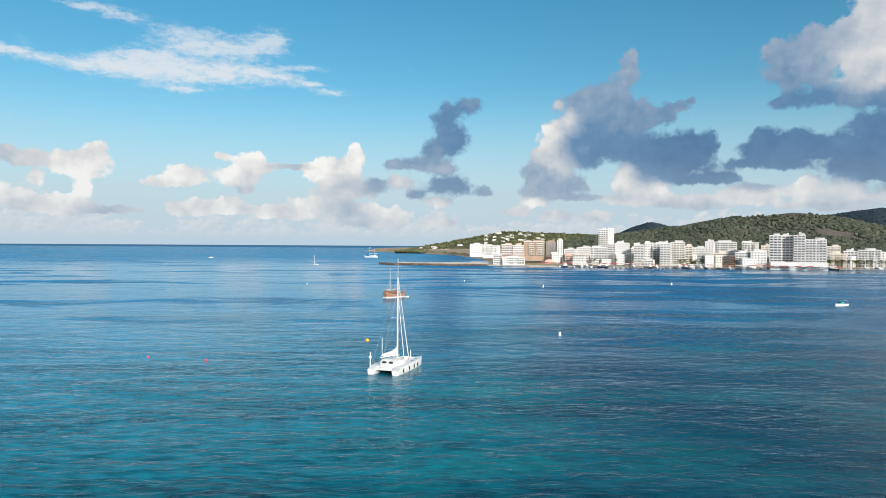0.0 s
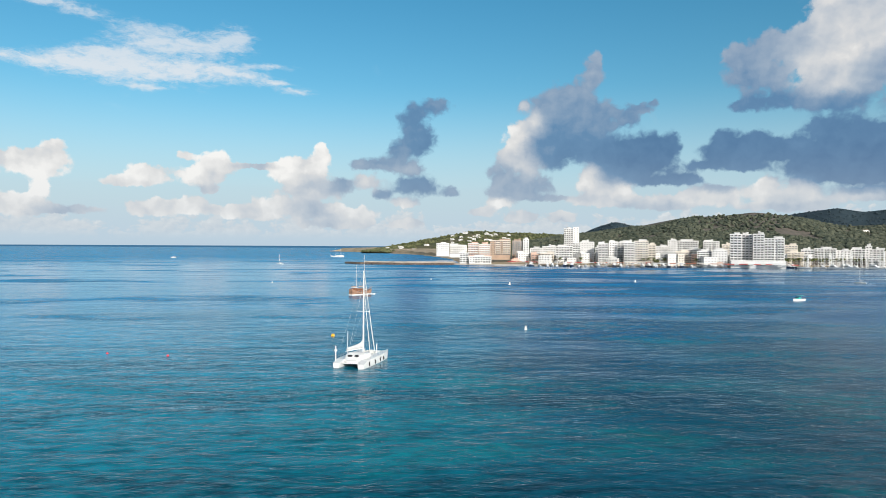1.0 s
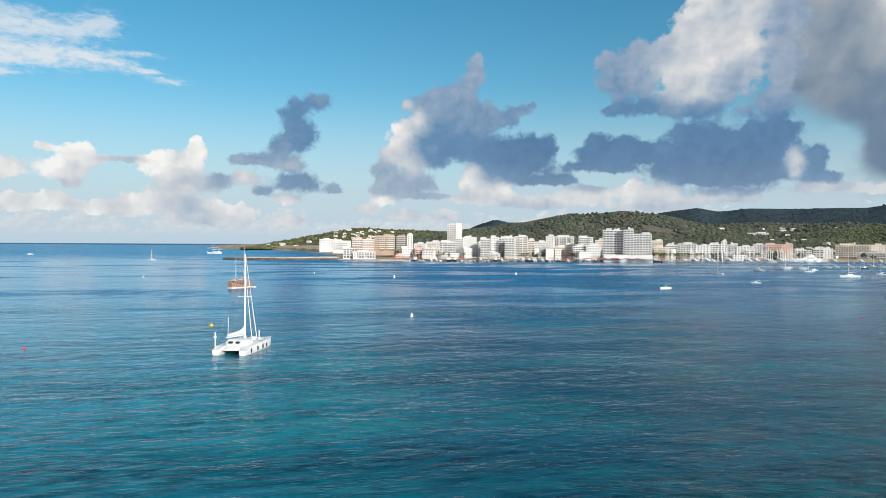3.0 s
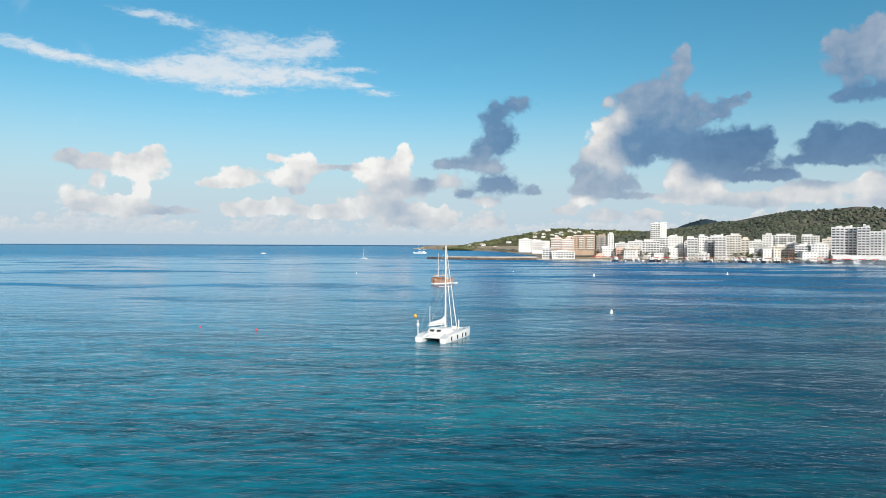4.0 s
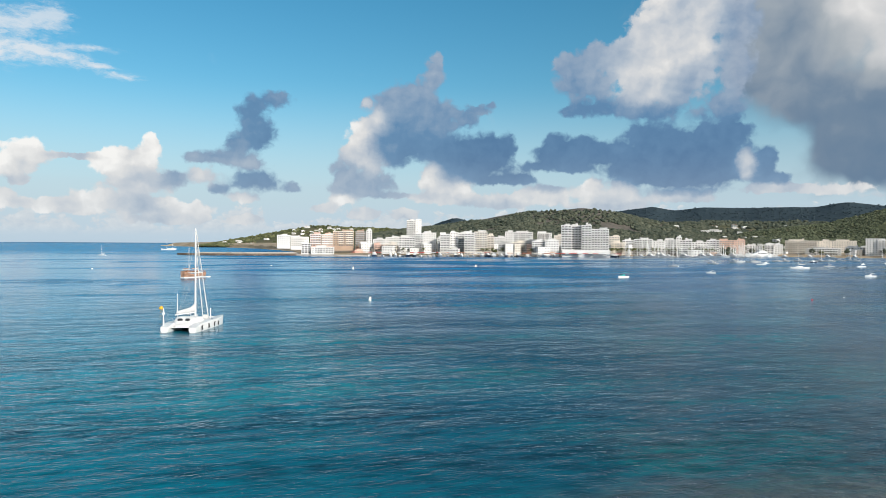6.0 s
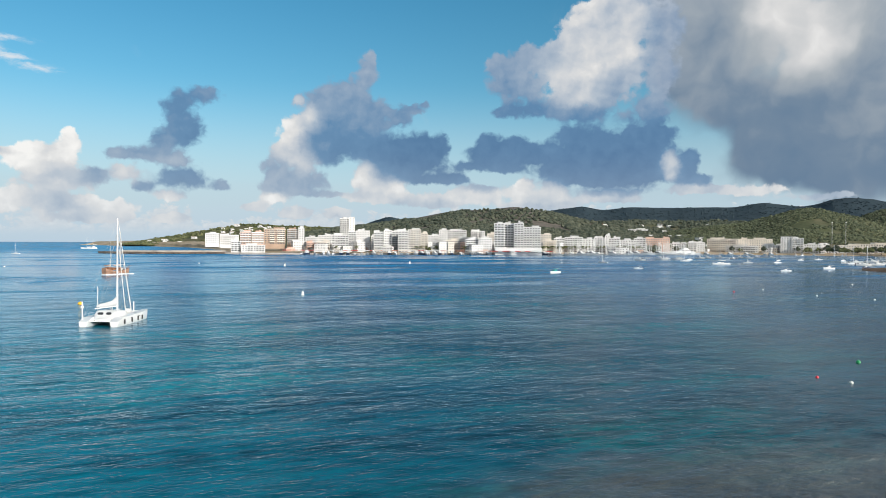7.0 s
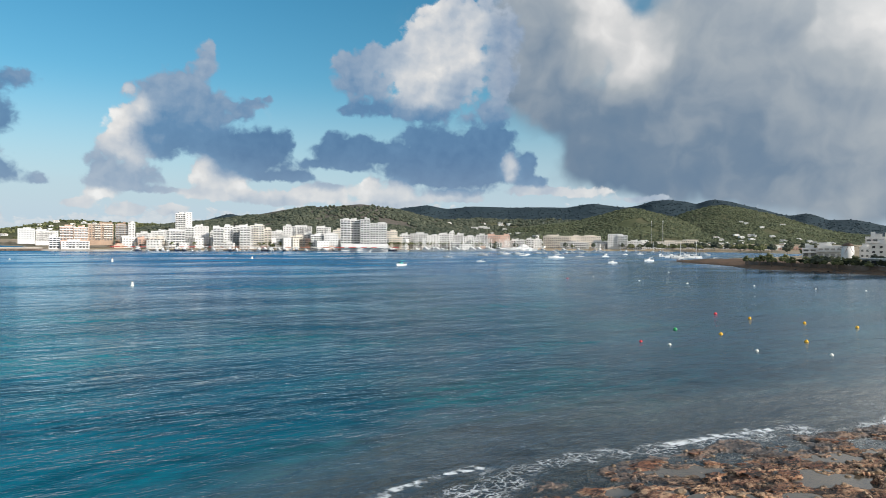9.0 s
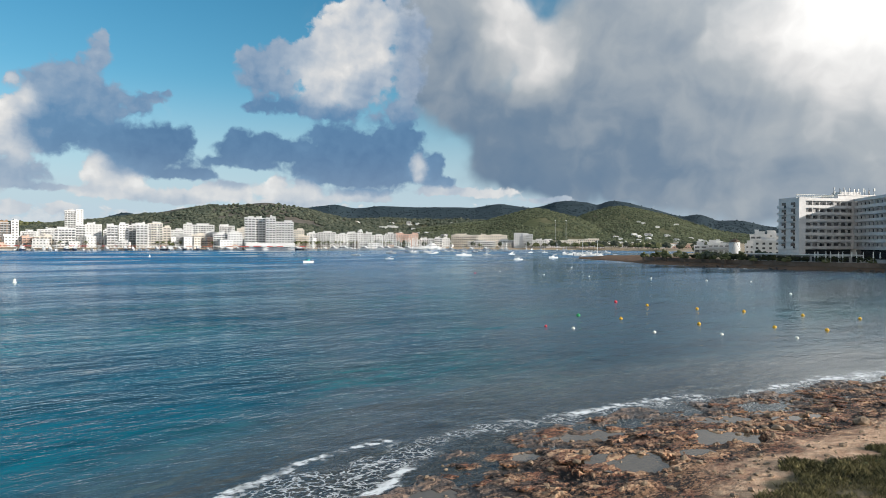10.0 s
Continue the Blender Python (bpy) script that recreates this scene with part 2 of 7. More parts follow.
overcast.puff(39.2, 15.8, 1.5, 3.2, 0.40)
overcast.puff(53.1, 15.8, 3.94, 3.73, 0.42); overcast.puff(58.3, 14.2, 5.00, 4.51, 0.46); overcast.puff(62.8, 13.1, 3.16, 3.63, 0.55)
overcast.puff(61.5, 17.5, 4.81, 2.34, 0.54); overcast.puff(66.6, 14.7, 3.35, 3.09, 0.90); overcast.puff(69.5, 12.0, 3.18, 2.31, 0.86)
overcast.puff(72.2, 14.3, 3.01, 4.03, 0.92); overcast.puff(68.7, 16.7, 4.29, 2.23, 0.95); overcast.puff(71.3, 8.0, 4.44, 1.94, 0.58)
overcast.puff(65.1, 9.2, 4.57, 1.63, 0.50); overcast.puff(60.8, 9.1, 3.65, 2.10, 0.38)
# Cloud added out of view beside, above and behind, to fill shaded sides.
overcast.puff(86, 14, 12, 12, 0.8); overcast.puff(82, 26, 14, 7, 0.95); overcast.puff(110, 16, 20, 16, 0.6); overcast.puff(95, 30, 25, 14, 0.8); overcast.puff(66, 38, 16, 9, 0.85)
overcast.puff(88, 48, 28, 16, 0.8); overcast.puff(130, 50, 50, 18, 0.75); overcast.puff(-130, 55, 50, 16, 0.85); overcast.puff(-90, 22, 16, 7, 0.9)
overcast.puff(-110, 18, 45, 13, 0.95); overcast.puff(-150, 22, 26, 10, 0.9)
# Glow added mostly above the view, to brighten the bay's reflections.
bright.puff(84, 24, 12, 6.5, 1.0); bright.puff(68, 31, 18, 6.0, 1.0); bright.puff(100, 28, 22, 12, 1.0)
# High cirrus.
cirrus.puff(-35.6, 13.7, 2.0, 0.40, 0.9); cirrus.puff(-33.4, 13.3, 2.0, 0.36, 1.0); cirrus.puff(-31.3, 13.0, 2.02, 0.34, 1.00); cirrus.puff(-28.5, 12.7, 2.34, 0.38, 1.00); cirrus.puff(-25.2, 12.7, 2.26, 0.79, 1.00)
cirrus.puff(-21.7, 12.7, 3.17, 1.06, 1.00); cirrus.puff(-17.6, 12.9, 3.34, 1.00, 1.00); cirrus.puff(-13.8, 13.1, 2.34, 0.55, 1.00)
cirrus.puff(-10.9, 12.5, 1.51, 0.34, 1.00); cirrus.puff(-8.8, 11.9, 1.35, 0.30, 1.00); cirrus.puff(-19.7, 14.8, 3.09, 0.73, 0.80)
cirrus.puff(-16.0, 14.9, 2.80, 0.91, 0.75); cirrus.puff(-13.8, 15.6, 1.30, 0.91, 0.60); cirrus.puff(-23.1, 13.7, 2.72, 0.56, 0.80)
cirrus.puff(-27.1, 16.7, 2.19, 0.34, 0.80); cirrus.puff(-24.4, 16.3, 1.68, 0.38, 0.70); cirrus.puff(-20.5, 11.6, 1.61, 0.17, 0.70)
cirrus.puff(-11.2, 13.7, 1.77, 0.21, 0.60); cirrus.puff(-20.5, 15.7, 2.02, 0.48, 0.50)

# Clear air: the physical sky, a little deeper in hue.
sky = nd(WN, "ShaderNodeTexSky", sky_type="NISHITA", sun_disc=False, altitude=20, air_density=1.0,
         dust_density=0.6, ozone_density=2.5)
sky.sun_elevation, sky.sun_rotation = radians(SUN_EL), radians(SUN_AZ)
tinted = nd(WN, "ShaderNodeHueSaturation")
tinted.inputs["Hue"].default_value, tinted.inputs["Saturation"].default_value = 0.482, 1.32
tinted.inputs["Value"].default_value = 0.122
WL.new(sky.outputs[0], tinted.inputs["Color"])
air = tinted.outputs[0]
haze = wramp(el_deg, 0.5, 13.0, 1.0, 0.0)
air = wmix(wmath("MULTIPLY", haze, 0.94), air, (0.50, 0.635, 0.755, 1))

# Cirrus.
veil_grain = wnoise(wvec("MULTIPLY", streaky, (1.6, 2.2, 1)), 0.9, 9.0, 0.68)
veil_mass = wmath("MULTIPLY_ADD", wmath("MULTIPLY_ADD", veil_grain, 2.2, -1.15), wmath("MULTIPLY", cirrus.mass, 2.5, clamp=True), cirrus.mass)
veil = wmath("MULTIPLY", wramp(veil_mass, 0.10, 1.45, 0, 0.88), wmath("MULTIPLY_ADD", cirrus.tone(), 0.6, 0.4))
seen = wmix(veil, air, (0.76, 0.80, 0.84, 1))

# Cumulus, with relief from a light above and to the left.
squat = wvec("MULTIPLY", billow, (1.0, 1.2, 1))
lobes = rounded(squat, 0.40, 2.0, 0.5)
lobes_up = rounded(wvec("ADD", squat, (-0.30, 0.45, 0)), 0.40, 2.0, 0.5)
fleece = wnoise(billow, 1.1, 3.5, 0.52)
within = wmath("MULTIPLY", cumulus.mass, 2.6, clamp=True)
mass = wmath("MULTIPLY_ADD", wmath("ADD", wmath("MULTIPLY", lobes, 1.05), wmath("MULTIPLY_ADD", fleece, 1.0, -0.5)), within, cumulus.mass)
whiteness = wramp(cumulus.tone(), 0.3, 0.8)
cover = wmath("MULTIPLY", wramp(mass, 0.34, wmath("MULTIPLY_ADD", whiteness, -0.24, 1.0)), wmath("MULTIPLY_ADD", whiteness, 0.06, 0.90))
relief = wmath("MULTIPLY", wmath("SUBTRACT", lobes, lobes_up), wmath("MULTIPLY_ADD", whiteness, 0.11, 0.09))
tone = wmath("ADD", wmath("ADD", cumulus.tone(), relief), wmath("MULTIPLY_ADD", fleece, 0.14, -0.07))
heaped = wnoise(billow, 0.33, 2.0, 0.5)
tone = wmath("ADD", tone, wmath("MULTIPLY", wmath("MULTIPLY_ADD", heaped, 1.1, -0.60), wmath("MULTIPLY_ADD", whiteness, 0.45, 0.12)))
tone = wmath("ADD", tone, wmath("MULTIPLY_ADD", whiteness, -0.06, 0.06))
SHADES = ((0.0, (0.045, 0.122, 0.275)), (0.3, (0.118, 0.232, 0.405)), (0.6, (0.46, 0.52, 0.60)), (0.85, (0.74, 0.735, 0.73)), (1.0, (0.95, 0.93, 0.90)))
cloud = wmix(wramp(el_deg, 0.5, 8.0, 0.30, 0.0), wcolors(tone, SHADES), (0.56, 0.66, 0.74, 1))
# The distant bank of small heaps over the horizon.
crowd = wvec("MULTIPLY", billow, (0.8, 1.25, 1))
heaps = rounded(crowd, 0.75, 2.5, 0.6)
heaps_up = rounded(wvec("ADD", crowd, (-0.18, 0.25, 0)), 0.75, 2.5, 0.6)
reach = wmath("MULTIPLY_ADD", wnoise(wvec("MULTIPLY", plain, (1.0, 0.4, 1)), 0.16, 3.0), 1.5, -0.75)
bank_mass = wmath("ADD", wmath("ADD", heaps, reach), wramp(el_deg, 0.8, 3.6, 0.16, -0.55))
bank = wmath("MULTIPLY", wmath("MULTIPLY", wramp(bank_mass, -0.02, 0.22), 0.72), wmath("MULTIPLY", wramp(el_deg, 0.2, 1.3), wramp(el_deg, 3.4, 4.8, 1.0, 0.0)))
bank_tone = wmath("ADD", wmath("MULTIPLY_ADD", fleece, 0.2, 0.70), wmath("MULTIPLY", wmath("SUBTRACT", heaps, heaps_up), 0.35))
bank_cloud = wmix(wramp(el_deg, 0.3, 4.0, 0.55, 0.15), wcolors(bank_tone, SHADES), (0.58, 0.67, 0.745, 1))

# Rain cloud, softer.
big_grain = wnoise(soft_air, 0.24, 5.0, 0.46)
big_up = wnoise(wvec("ADD", soft_air, (-0.6, 0.9, 0)), 0.24, 5.0, 0.46)
big_relief = wmath("MULTIPLY", wmath("SUBTRACT", big_grain, big_up), 0.22)
big_mass = wmath("ADD", overcast.mass, wmath("MULTIPLY_ADD", big_grain, 0.9, -0.45))
big_cover = wramp(big_mass, 0.18, 0.85)
big_tone = wmath("ADD", overcast.tone(), wmath("ADD", big_relief, wmath("MULTIPLY_ADD", big_grain, 0.3, -0.15)))
big_cloud = wcolors(big_tone, ((0.0, (0.11, 0.195, 0.31)), (0.25, (0.175, 0.25, 0.345)), (0.55, (0.39, 0.435, 0.475)), (0.8, (0.70, 0.70, 0.70)), (1.0, (0.98, 0.97, 0.95))))
big_cloud = wmix(wmath("MULTIPLY", bright.mass, 0.75, clamp=True), big_cloud, (3.2, 3.13, 3.04, 1))
seen = wmix(big_cover, seen, big_cloud)
seen = wmix(wmath("MULTIPLY", bank, wramp(az_deg, 50, 62, 1.0, 0.0)), seen, bank_cloud)
seen = wmix(cover, seen, cloud)
# Below the horizon: open sea beyond the sheet of water.
seen = wmix(wramp(el_deg, -0.16, -0.12), (0.055, 0.175, 0.32, 1), seen)
back = nd(WN, "ShaderNodeBackground")
WL.new(seen, back.inputs[0])
back.inputs[1].default_value = 1.0
WL.new(back.outputs[0], nd(WN, "ShaderNodeOutputWorld").inputs[0])
world.cycles.sampling_method = "MANUAL"
world.cycles.sample_map_resolution = 512

# ------------------------------------------------------------------ materials


class Shade:
    """A node material under construction."""

    def __init__(self, name):
        self.mat = bpy.data.materials.new(name)
        self.mat.use_nodes = True
        self.nodes, self.links = self.mat.node_tree.nodes, self.mat.node_tree.links
        self.bsdf = self.nodes["Principled BSDF"]
        self.place = self.add("ShaderNodeTexCoord").outputs["Object"]
        self.world = self.add("ShaderNodeNewGeometry").outputs["Position"]

    def add(self, kind, **values):
        return nd(self.nodes, kind, **values)

    def set(self, **values):
        for key, value in values.items():
            wire(self.links, self.bsdf.inputs[key.replace("_", " ")], value)
        return self

    def noise(self, p, scale, detail=4.0, rough=0.55, kind="Fac"):
        n = self.add("ShaderNodeTexNoise")
        for key, value in (("Vector", p), ("Scale", scale), ("Detail", detail), ("Roughness", rough)):
            wire(self.links, n.inputs[key], value)
        return n.outputs[kind]

    def math(self, op, a, b=0.0, c=0.0, clamp=False):
        n = self.add("ShaderNodeMath", operation=op, use_clamp=clamp)
        for slot, value in zip(n.inputs, (a, b, c)):
            wire(self.links, slot, value)
        return n.outputs[0]

    def vec(self, op, a, b=(0, 0, 0)):
        n = self.add("ShaderNodeVectorMath", operation=op)
        wire(self.links, n.inputs[0], a)
        wire(self.links, n.inputs[1], b)
        return n.outputs[0]

    def turned(self, p, angle, scale):
        n = self.add("ShaderNodeMapping", vector_type="POINT")
        wire(self.links, n.inputs[0], p)
        n.inputs["Rotation"].default_value = (0, 0, radians(angle))
        n.inputs["Scale"].default_value = scale
        return n.outputs[0]

    def ramp(self, fac, lo, hi, a=0.0, b=1.0):
        n = self.add("ShaderNodeMapRange", interpolation_type="SMOOTHSTEP")
        for slot, value in zip(n.inputs, (fac, lo, hi, a, b)):
            wire(self.links, slot, value)
        return n.outputs[0]

    def mix(self, fac, a, b):
        n = self.add("ShaderNodeMix", data_type="RGBA")
        for slot, value in ((n.inputs[0], fac), (n.inputs[6], a), (n.inputs[7], b)):
            wire(self.links, slot, value if not isinstance(value, tuple) else (*value[:3], 1))
        return n.outputs[2]

    def bump(self, height, distance, strength=1.0, normal=None):
        n = self.add("ShaderNodeBump")
        n.inputs["Distance"].default_value = distance
        wire(self.links, n.inputs["Strength"], strength)
        wire(self.links, n.inputs["Height"], height)
        if normal is not None:
            self.links.new(normal, n.inputs["Normal"])
        return n.outputs[0]

    def chance(self):
        return self.add("ShaderNodeObjectInfo").outputs["Random"]

    def island(self):
        return self.add("ShaderNodeNewGeometry").outputs["Random Per Island"]


def plain_material(name, colour, rough=0.6, metal=0.0, spread=0.12, scale=0.6, fine=6.0, bump=0.0):
    """A surface with stains at two scales."""
    s = Shade(name)
    big, small = s.noise(s.world, scale, 3), s.noise(s.world, fine, 4)
    amount = s.math("ADD", s.math("MULTIPLY", big, 0.65), s.math("MULTIPLY", small, 0.35))
    dark = tuple(c * (1 - 2.2 * spread) for c in colour)
    light = tuple(min(1, c * (1 + spread)) for c in colour)
    s.set(Base_Color=s.mix(s.ramp(amount, 0.3, 0.7), dark, light), Roughness=rough, Metallic=metal)
    if bump:
        s.set(Normal=s.bump(small, bump))
    return s.mat


WHITE = plain_material("white_render", (0.68, 0.67, 0.655), 0.75, spread=0.08, scale=0.08, fine=0.7)
CREAM = plain_material("cream_render", (0.70, 0.64, 0.56), 0.8, spread=0.08, scale=0.08, fine=0.7)
PINK = plain_material("pink_render", (0.66, 0.45, 0.36), 0.8, spread=0.08, scale=0.08, fine=0.7)
BROWN = plain_material("brown_render", (0.42, 0.30, 0.22), 0.8, spread=0.1, scale=0.08, fine=0.7)
GREY = plain_material("grey_render", (0.45, 0.45, 0.44), 0.8, spread=0.1, scale=0.08, fine=0.7)
TERRACOTTA = plain_material("terracotta", (0.45, 0.18, 0.10), 0.8, spread=0.15, scale=0.2, fine=1.5)
REDCLOTH = plain_material("red_awning", (0.50, 0.08, 0.06), 0.8, spread=0.1, scale=0.3, fine=2)
CONCRETE = plain_material("concrete", (0.42, 0.38, 0.33), 0.85, spread=0.15, scale=0.1, fine=1.2, bump=0.05)
WETROCK = plain_material("wet_dark_rock", (0.075, 0.058, 0.046), 0.6, spread=0.3, scale=0.3, fine=2.5, bump=0.2)
ROCKFAR = plain_material("sea_wall_stone", (0.15, 0.115, 0.09), 0.9, spread=0.25, scale=0.15, fine=1.5, bump=0.2)
GELCOAT = plain_material("white_gelcoat", (0.72, 0.72, 0.705), 0.25, spread=0.05, scale=0.4, fine=3)
HOTELWALL = plain_material("weathered_off_white_render", (0.64, 0.615, 0.59), 0.8, spread=0.08, scale=0.12, fine=0.9)
CANVAS = plain_material("sail_canvas", (0.68, 0.67, 0.64), 0.85, spread=0.06, scale=0.8, fine=6, bump=0.02)
SAILBAG = plain_material("grey_sail_bag", (0.50, 0.50, 0.50), 0.85, spread=0.08, scale=0.8, fine=6, bump=0.02)
TEAK = plain_material("varnished_wood", (0.30, 0.12, 0.05), 0.35, spread=0.2, scale=0.8, fine=7)
SHIPWOOD = plain_material("weathered_ship_planking", (0.36, 0.20, 0.125), 0.5, spread=0.25, scale=0.5, fine=5)
NAVY = plain_material("navy_paint", (0.02, 0.03, 0.06), 0.3, spread=0.1, scale=0.8, fine=4)
BLACK = plain_material("black_rubber", (0.02, 0.02, 0.022), 0.6, spread=0.2, scale=2, fine=8)
ALLOY = plain_material("white_alloy_spar", (0.76, 0.76, 0.74), 0.35, spread=0.05, scale=0.5, fine=3)
STEEL = plain_material("rigging_steel", (0.42, 0.42, 0.42), 0.5, metal=0.0, spread=0.1)
TEALCLOTH = plain_material("turquoise_cover", (0.02, 0.35, 0.33), 0.8, spread=0.1)
YELLOW = plain_material("yellow_plastic", (0.85, 0.45, 0.02), 0.45, spread=0.08, scale=2, fine=9)
RED = plain_material("red_plastic", (0.75, 0.04, 0.06), 0.45, spread=0.08, scale=2, fine=9)
GREEN = plain_material("green_plastic", (0.02, 0.30, 0.10), 0.45, spread=0.08, scale=2, fine=9)
PALEPLASTIC = plain_material("white_plastic", (0.80, 0.78, 0.70), 0.45, spread=0.08, scale=2, fine=9)
ORANGE = plain_material("orange_plastic", (0.80, 0.20, 0.03), 0.5, spread=0.08, scale=2, fine=9)
BARK = plain_material("bark", (0.16, 0.11, 0.08), 0.9, spread=0.25, scale=1.5, fine=9, bump=0.03)


def glass_material(name, colour, rough=0.08):
    s = Shade(name)
    s.set(Base_Color=s.mix(s.noise(s.world, 0.35, 2), tuple(c * 0.5 for c in colour), colour), Roughness=rough, IOR=1.5)
    return s.mat


GLASS = glass_material("window_glass", (0.05, 0.055, 0.06))
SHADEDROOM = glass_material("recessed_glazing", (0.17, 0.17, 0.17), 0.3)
DARKROOM = glass_material("dark_glazing", (0.08, 0.08, 0.085), 0.25)
PALEROOM = glass_material("curtained_glazing", (0.42, 0.41, 0.39), 0.4)


def leaf_material(name, low, high, scale=0.05):
    s = Shade(name)
    f = s.math("ADD", s.math("MULTIPLY", s.island(), 0.5), s.math("MULTIPLY", s.noise(s.world, scale, 3), 0.5))
    s.set(Base_Color=s.mix(s.ramp(f, 0.25, 0.75), low, high), Roughness=0.85)
    s.bsdf.inputs["Specular IOR Level"].default_value = 0.15
    return s.mat


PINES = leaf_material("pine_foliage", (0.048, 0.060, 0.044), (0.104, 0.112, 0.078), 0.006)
# Lighter pine copy: the sunlight on the bay hills is in its colour.
SUNPINES = leaf_material("sunlit_pine_copy", (0.062, 0.076, 0.046), (0.132, 0.144, 0.082), 0.006)
# Distance haze is mixed into this blue foliage colour.
HAZEPINES = leaf_material("hazed_pine_foliage", (0.030, 0.049, 0.060), (0.044, 0.065, 0.076), 0.003)
SCRUB = leaf_material("scrub_foliage", (0.055, 0.068, 0.03), (0.15, 0.155, 0.075), 0.02)
PALMLEAF = leaf_material("palm_leaf", (0.05, 0.07, 0.02), (0.14, 0.15, 0.05), 0.1)
HEDGELEAF = leaf_material("dark_hedge_leaf", (0.018, 0.024, 0.014), (0.05, 0.06, 0.03), 0.2)
GRASS = leaf_material("grass_blades", (0.034, 0.036, 0.020), (0.25, 0.215, 0.10), 0.5)


def soil_material(name, a, b, c, scale):
    s = Shade(name)
    n1, n2 = s.noise(s.world, scale, 5), s.noise(s.world, scale * 9, 4)
    col = s.mix(s.ramp(n1, 0.38, 0.62), a, b)
    col = s.mix(s.math("MULTIPLY", s.ramp(n2, 0.5, 0.72), 0.6), col, c)
    s.set(Base_Color=col, Roughness=0.95, Normal=s.bump(n2, 0.3 / (scale * 20)))
    s.bsdf.inputs["Specular IOR Level"].default_value = 0.08
    return s.mat


HILLSOIL = soil_material("wooded_hillside", (0.085, 0.095, 0.048), (0.14, 0.125, 0.075), (0.06, 0.070, 0.036), 0.008)
# Haze painted into the far soil: bluer and duller than near hillsides.
HAZESOIL = soil_material("hazed_hillside", (0.030, 0.048, 0.060), (0.038, 0.058, 0.070), (0.026, 0.042, 0.052), 0.004)
CRESTSOIL = soil_material("bare_hillside", (0.12, 0.108, 0.09), (0.155, 0.135, 0.115), (0.06, 0.062, 0.045), 0.008)
TOWNSOIL = soil_material("town_ground", (0.42, 0.33, 0.24), (0.30, 0.25, 0.16), (0.46, 0.38, 0.29), 0.02)
OCHRE = soil_material("ochre_rock", (0.18, 0.115, 0.078), (0.14, 0.095, 0.065), (0.05, 0.038, 0.03), 0.06)
BEACH = soil_material("beach_sand", (0.48, 0.37, 0.25), (0.40, 0.30, 0.19), (0.30, 0.22, 0.14), 0.03)


def rock_colour(s, height, wet, n2, n3, chance=None):
    """Ochre and red-brown limestone: pale where proud, shade painted into hollows, near black in cracks and where it is
    wet.
    """
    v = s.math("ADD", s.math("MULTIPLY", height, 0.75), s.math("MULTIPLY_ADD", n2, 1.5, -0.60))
    if chance:
        v = s.math("ADD", v, s.math("MULTIPLY_ADD", chance, 0.30, -0.15))
    v = s.math("ADD", v, s.math("MULTIPLY_ADD", n3, 0.9, -0.55))
    for scale in (0.7, 2.2):
        ridge_line = s.math("ABSOLUTE", s.math("SUBTRACT", s.noise(s.turned(s.world, -22, (0.5, 1.0, 1.0)), scale, 6, 0.6), 0.5))
        v = s.math("SUBTRACT", v, s.ramp(ridge_line, 0.0, 0.035, 0.45, 0.0))
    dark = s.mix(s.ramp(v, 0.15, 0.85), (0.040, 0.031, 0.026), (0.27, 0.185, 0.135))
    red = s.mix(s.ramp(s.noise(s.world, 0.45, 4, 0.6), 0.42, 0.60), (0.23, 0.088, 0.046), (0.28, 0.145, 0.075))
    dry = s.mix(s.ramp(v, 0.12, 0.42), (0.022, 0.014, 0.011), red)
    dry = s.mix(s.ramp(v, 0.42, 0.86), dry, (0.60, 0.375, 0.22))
    dry = s.mix(s.ramp(n3, 0.60, 0.74, 0, 0.4), dry, (0.58, 0.44, 0.29))
    return s.mix(wet, dark, dry), v


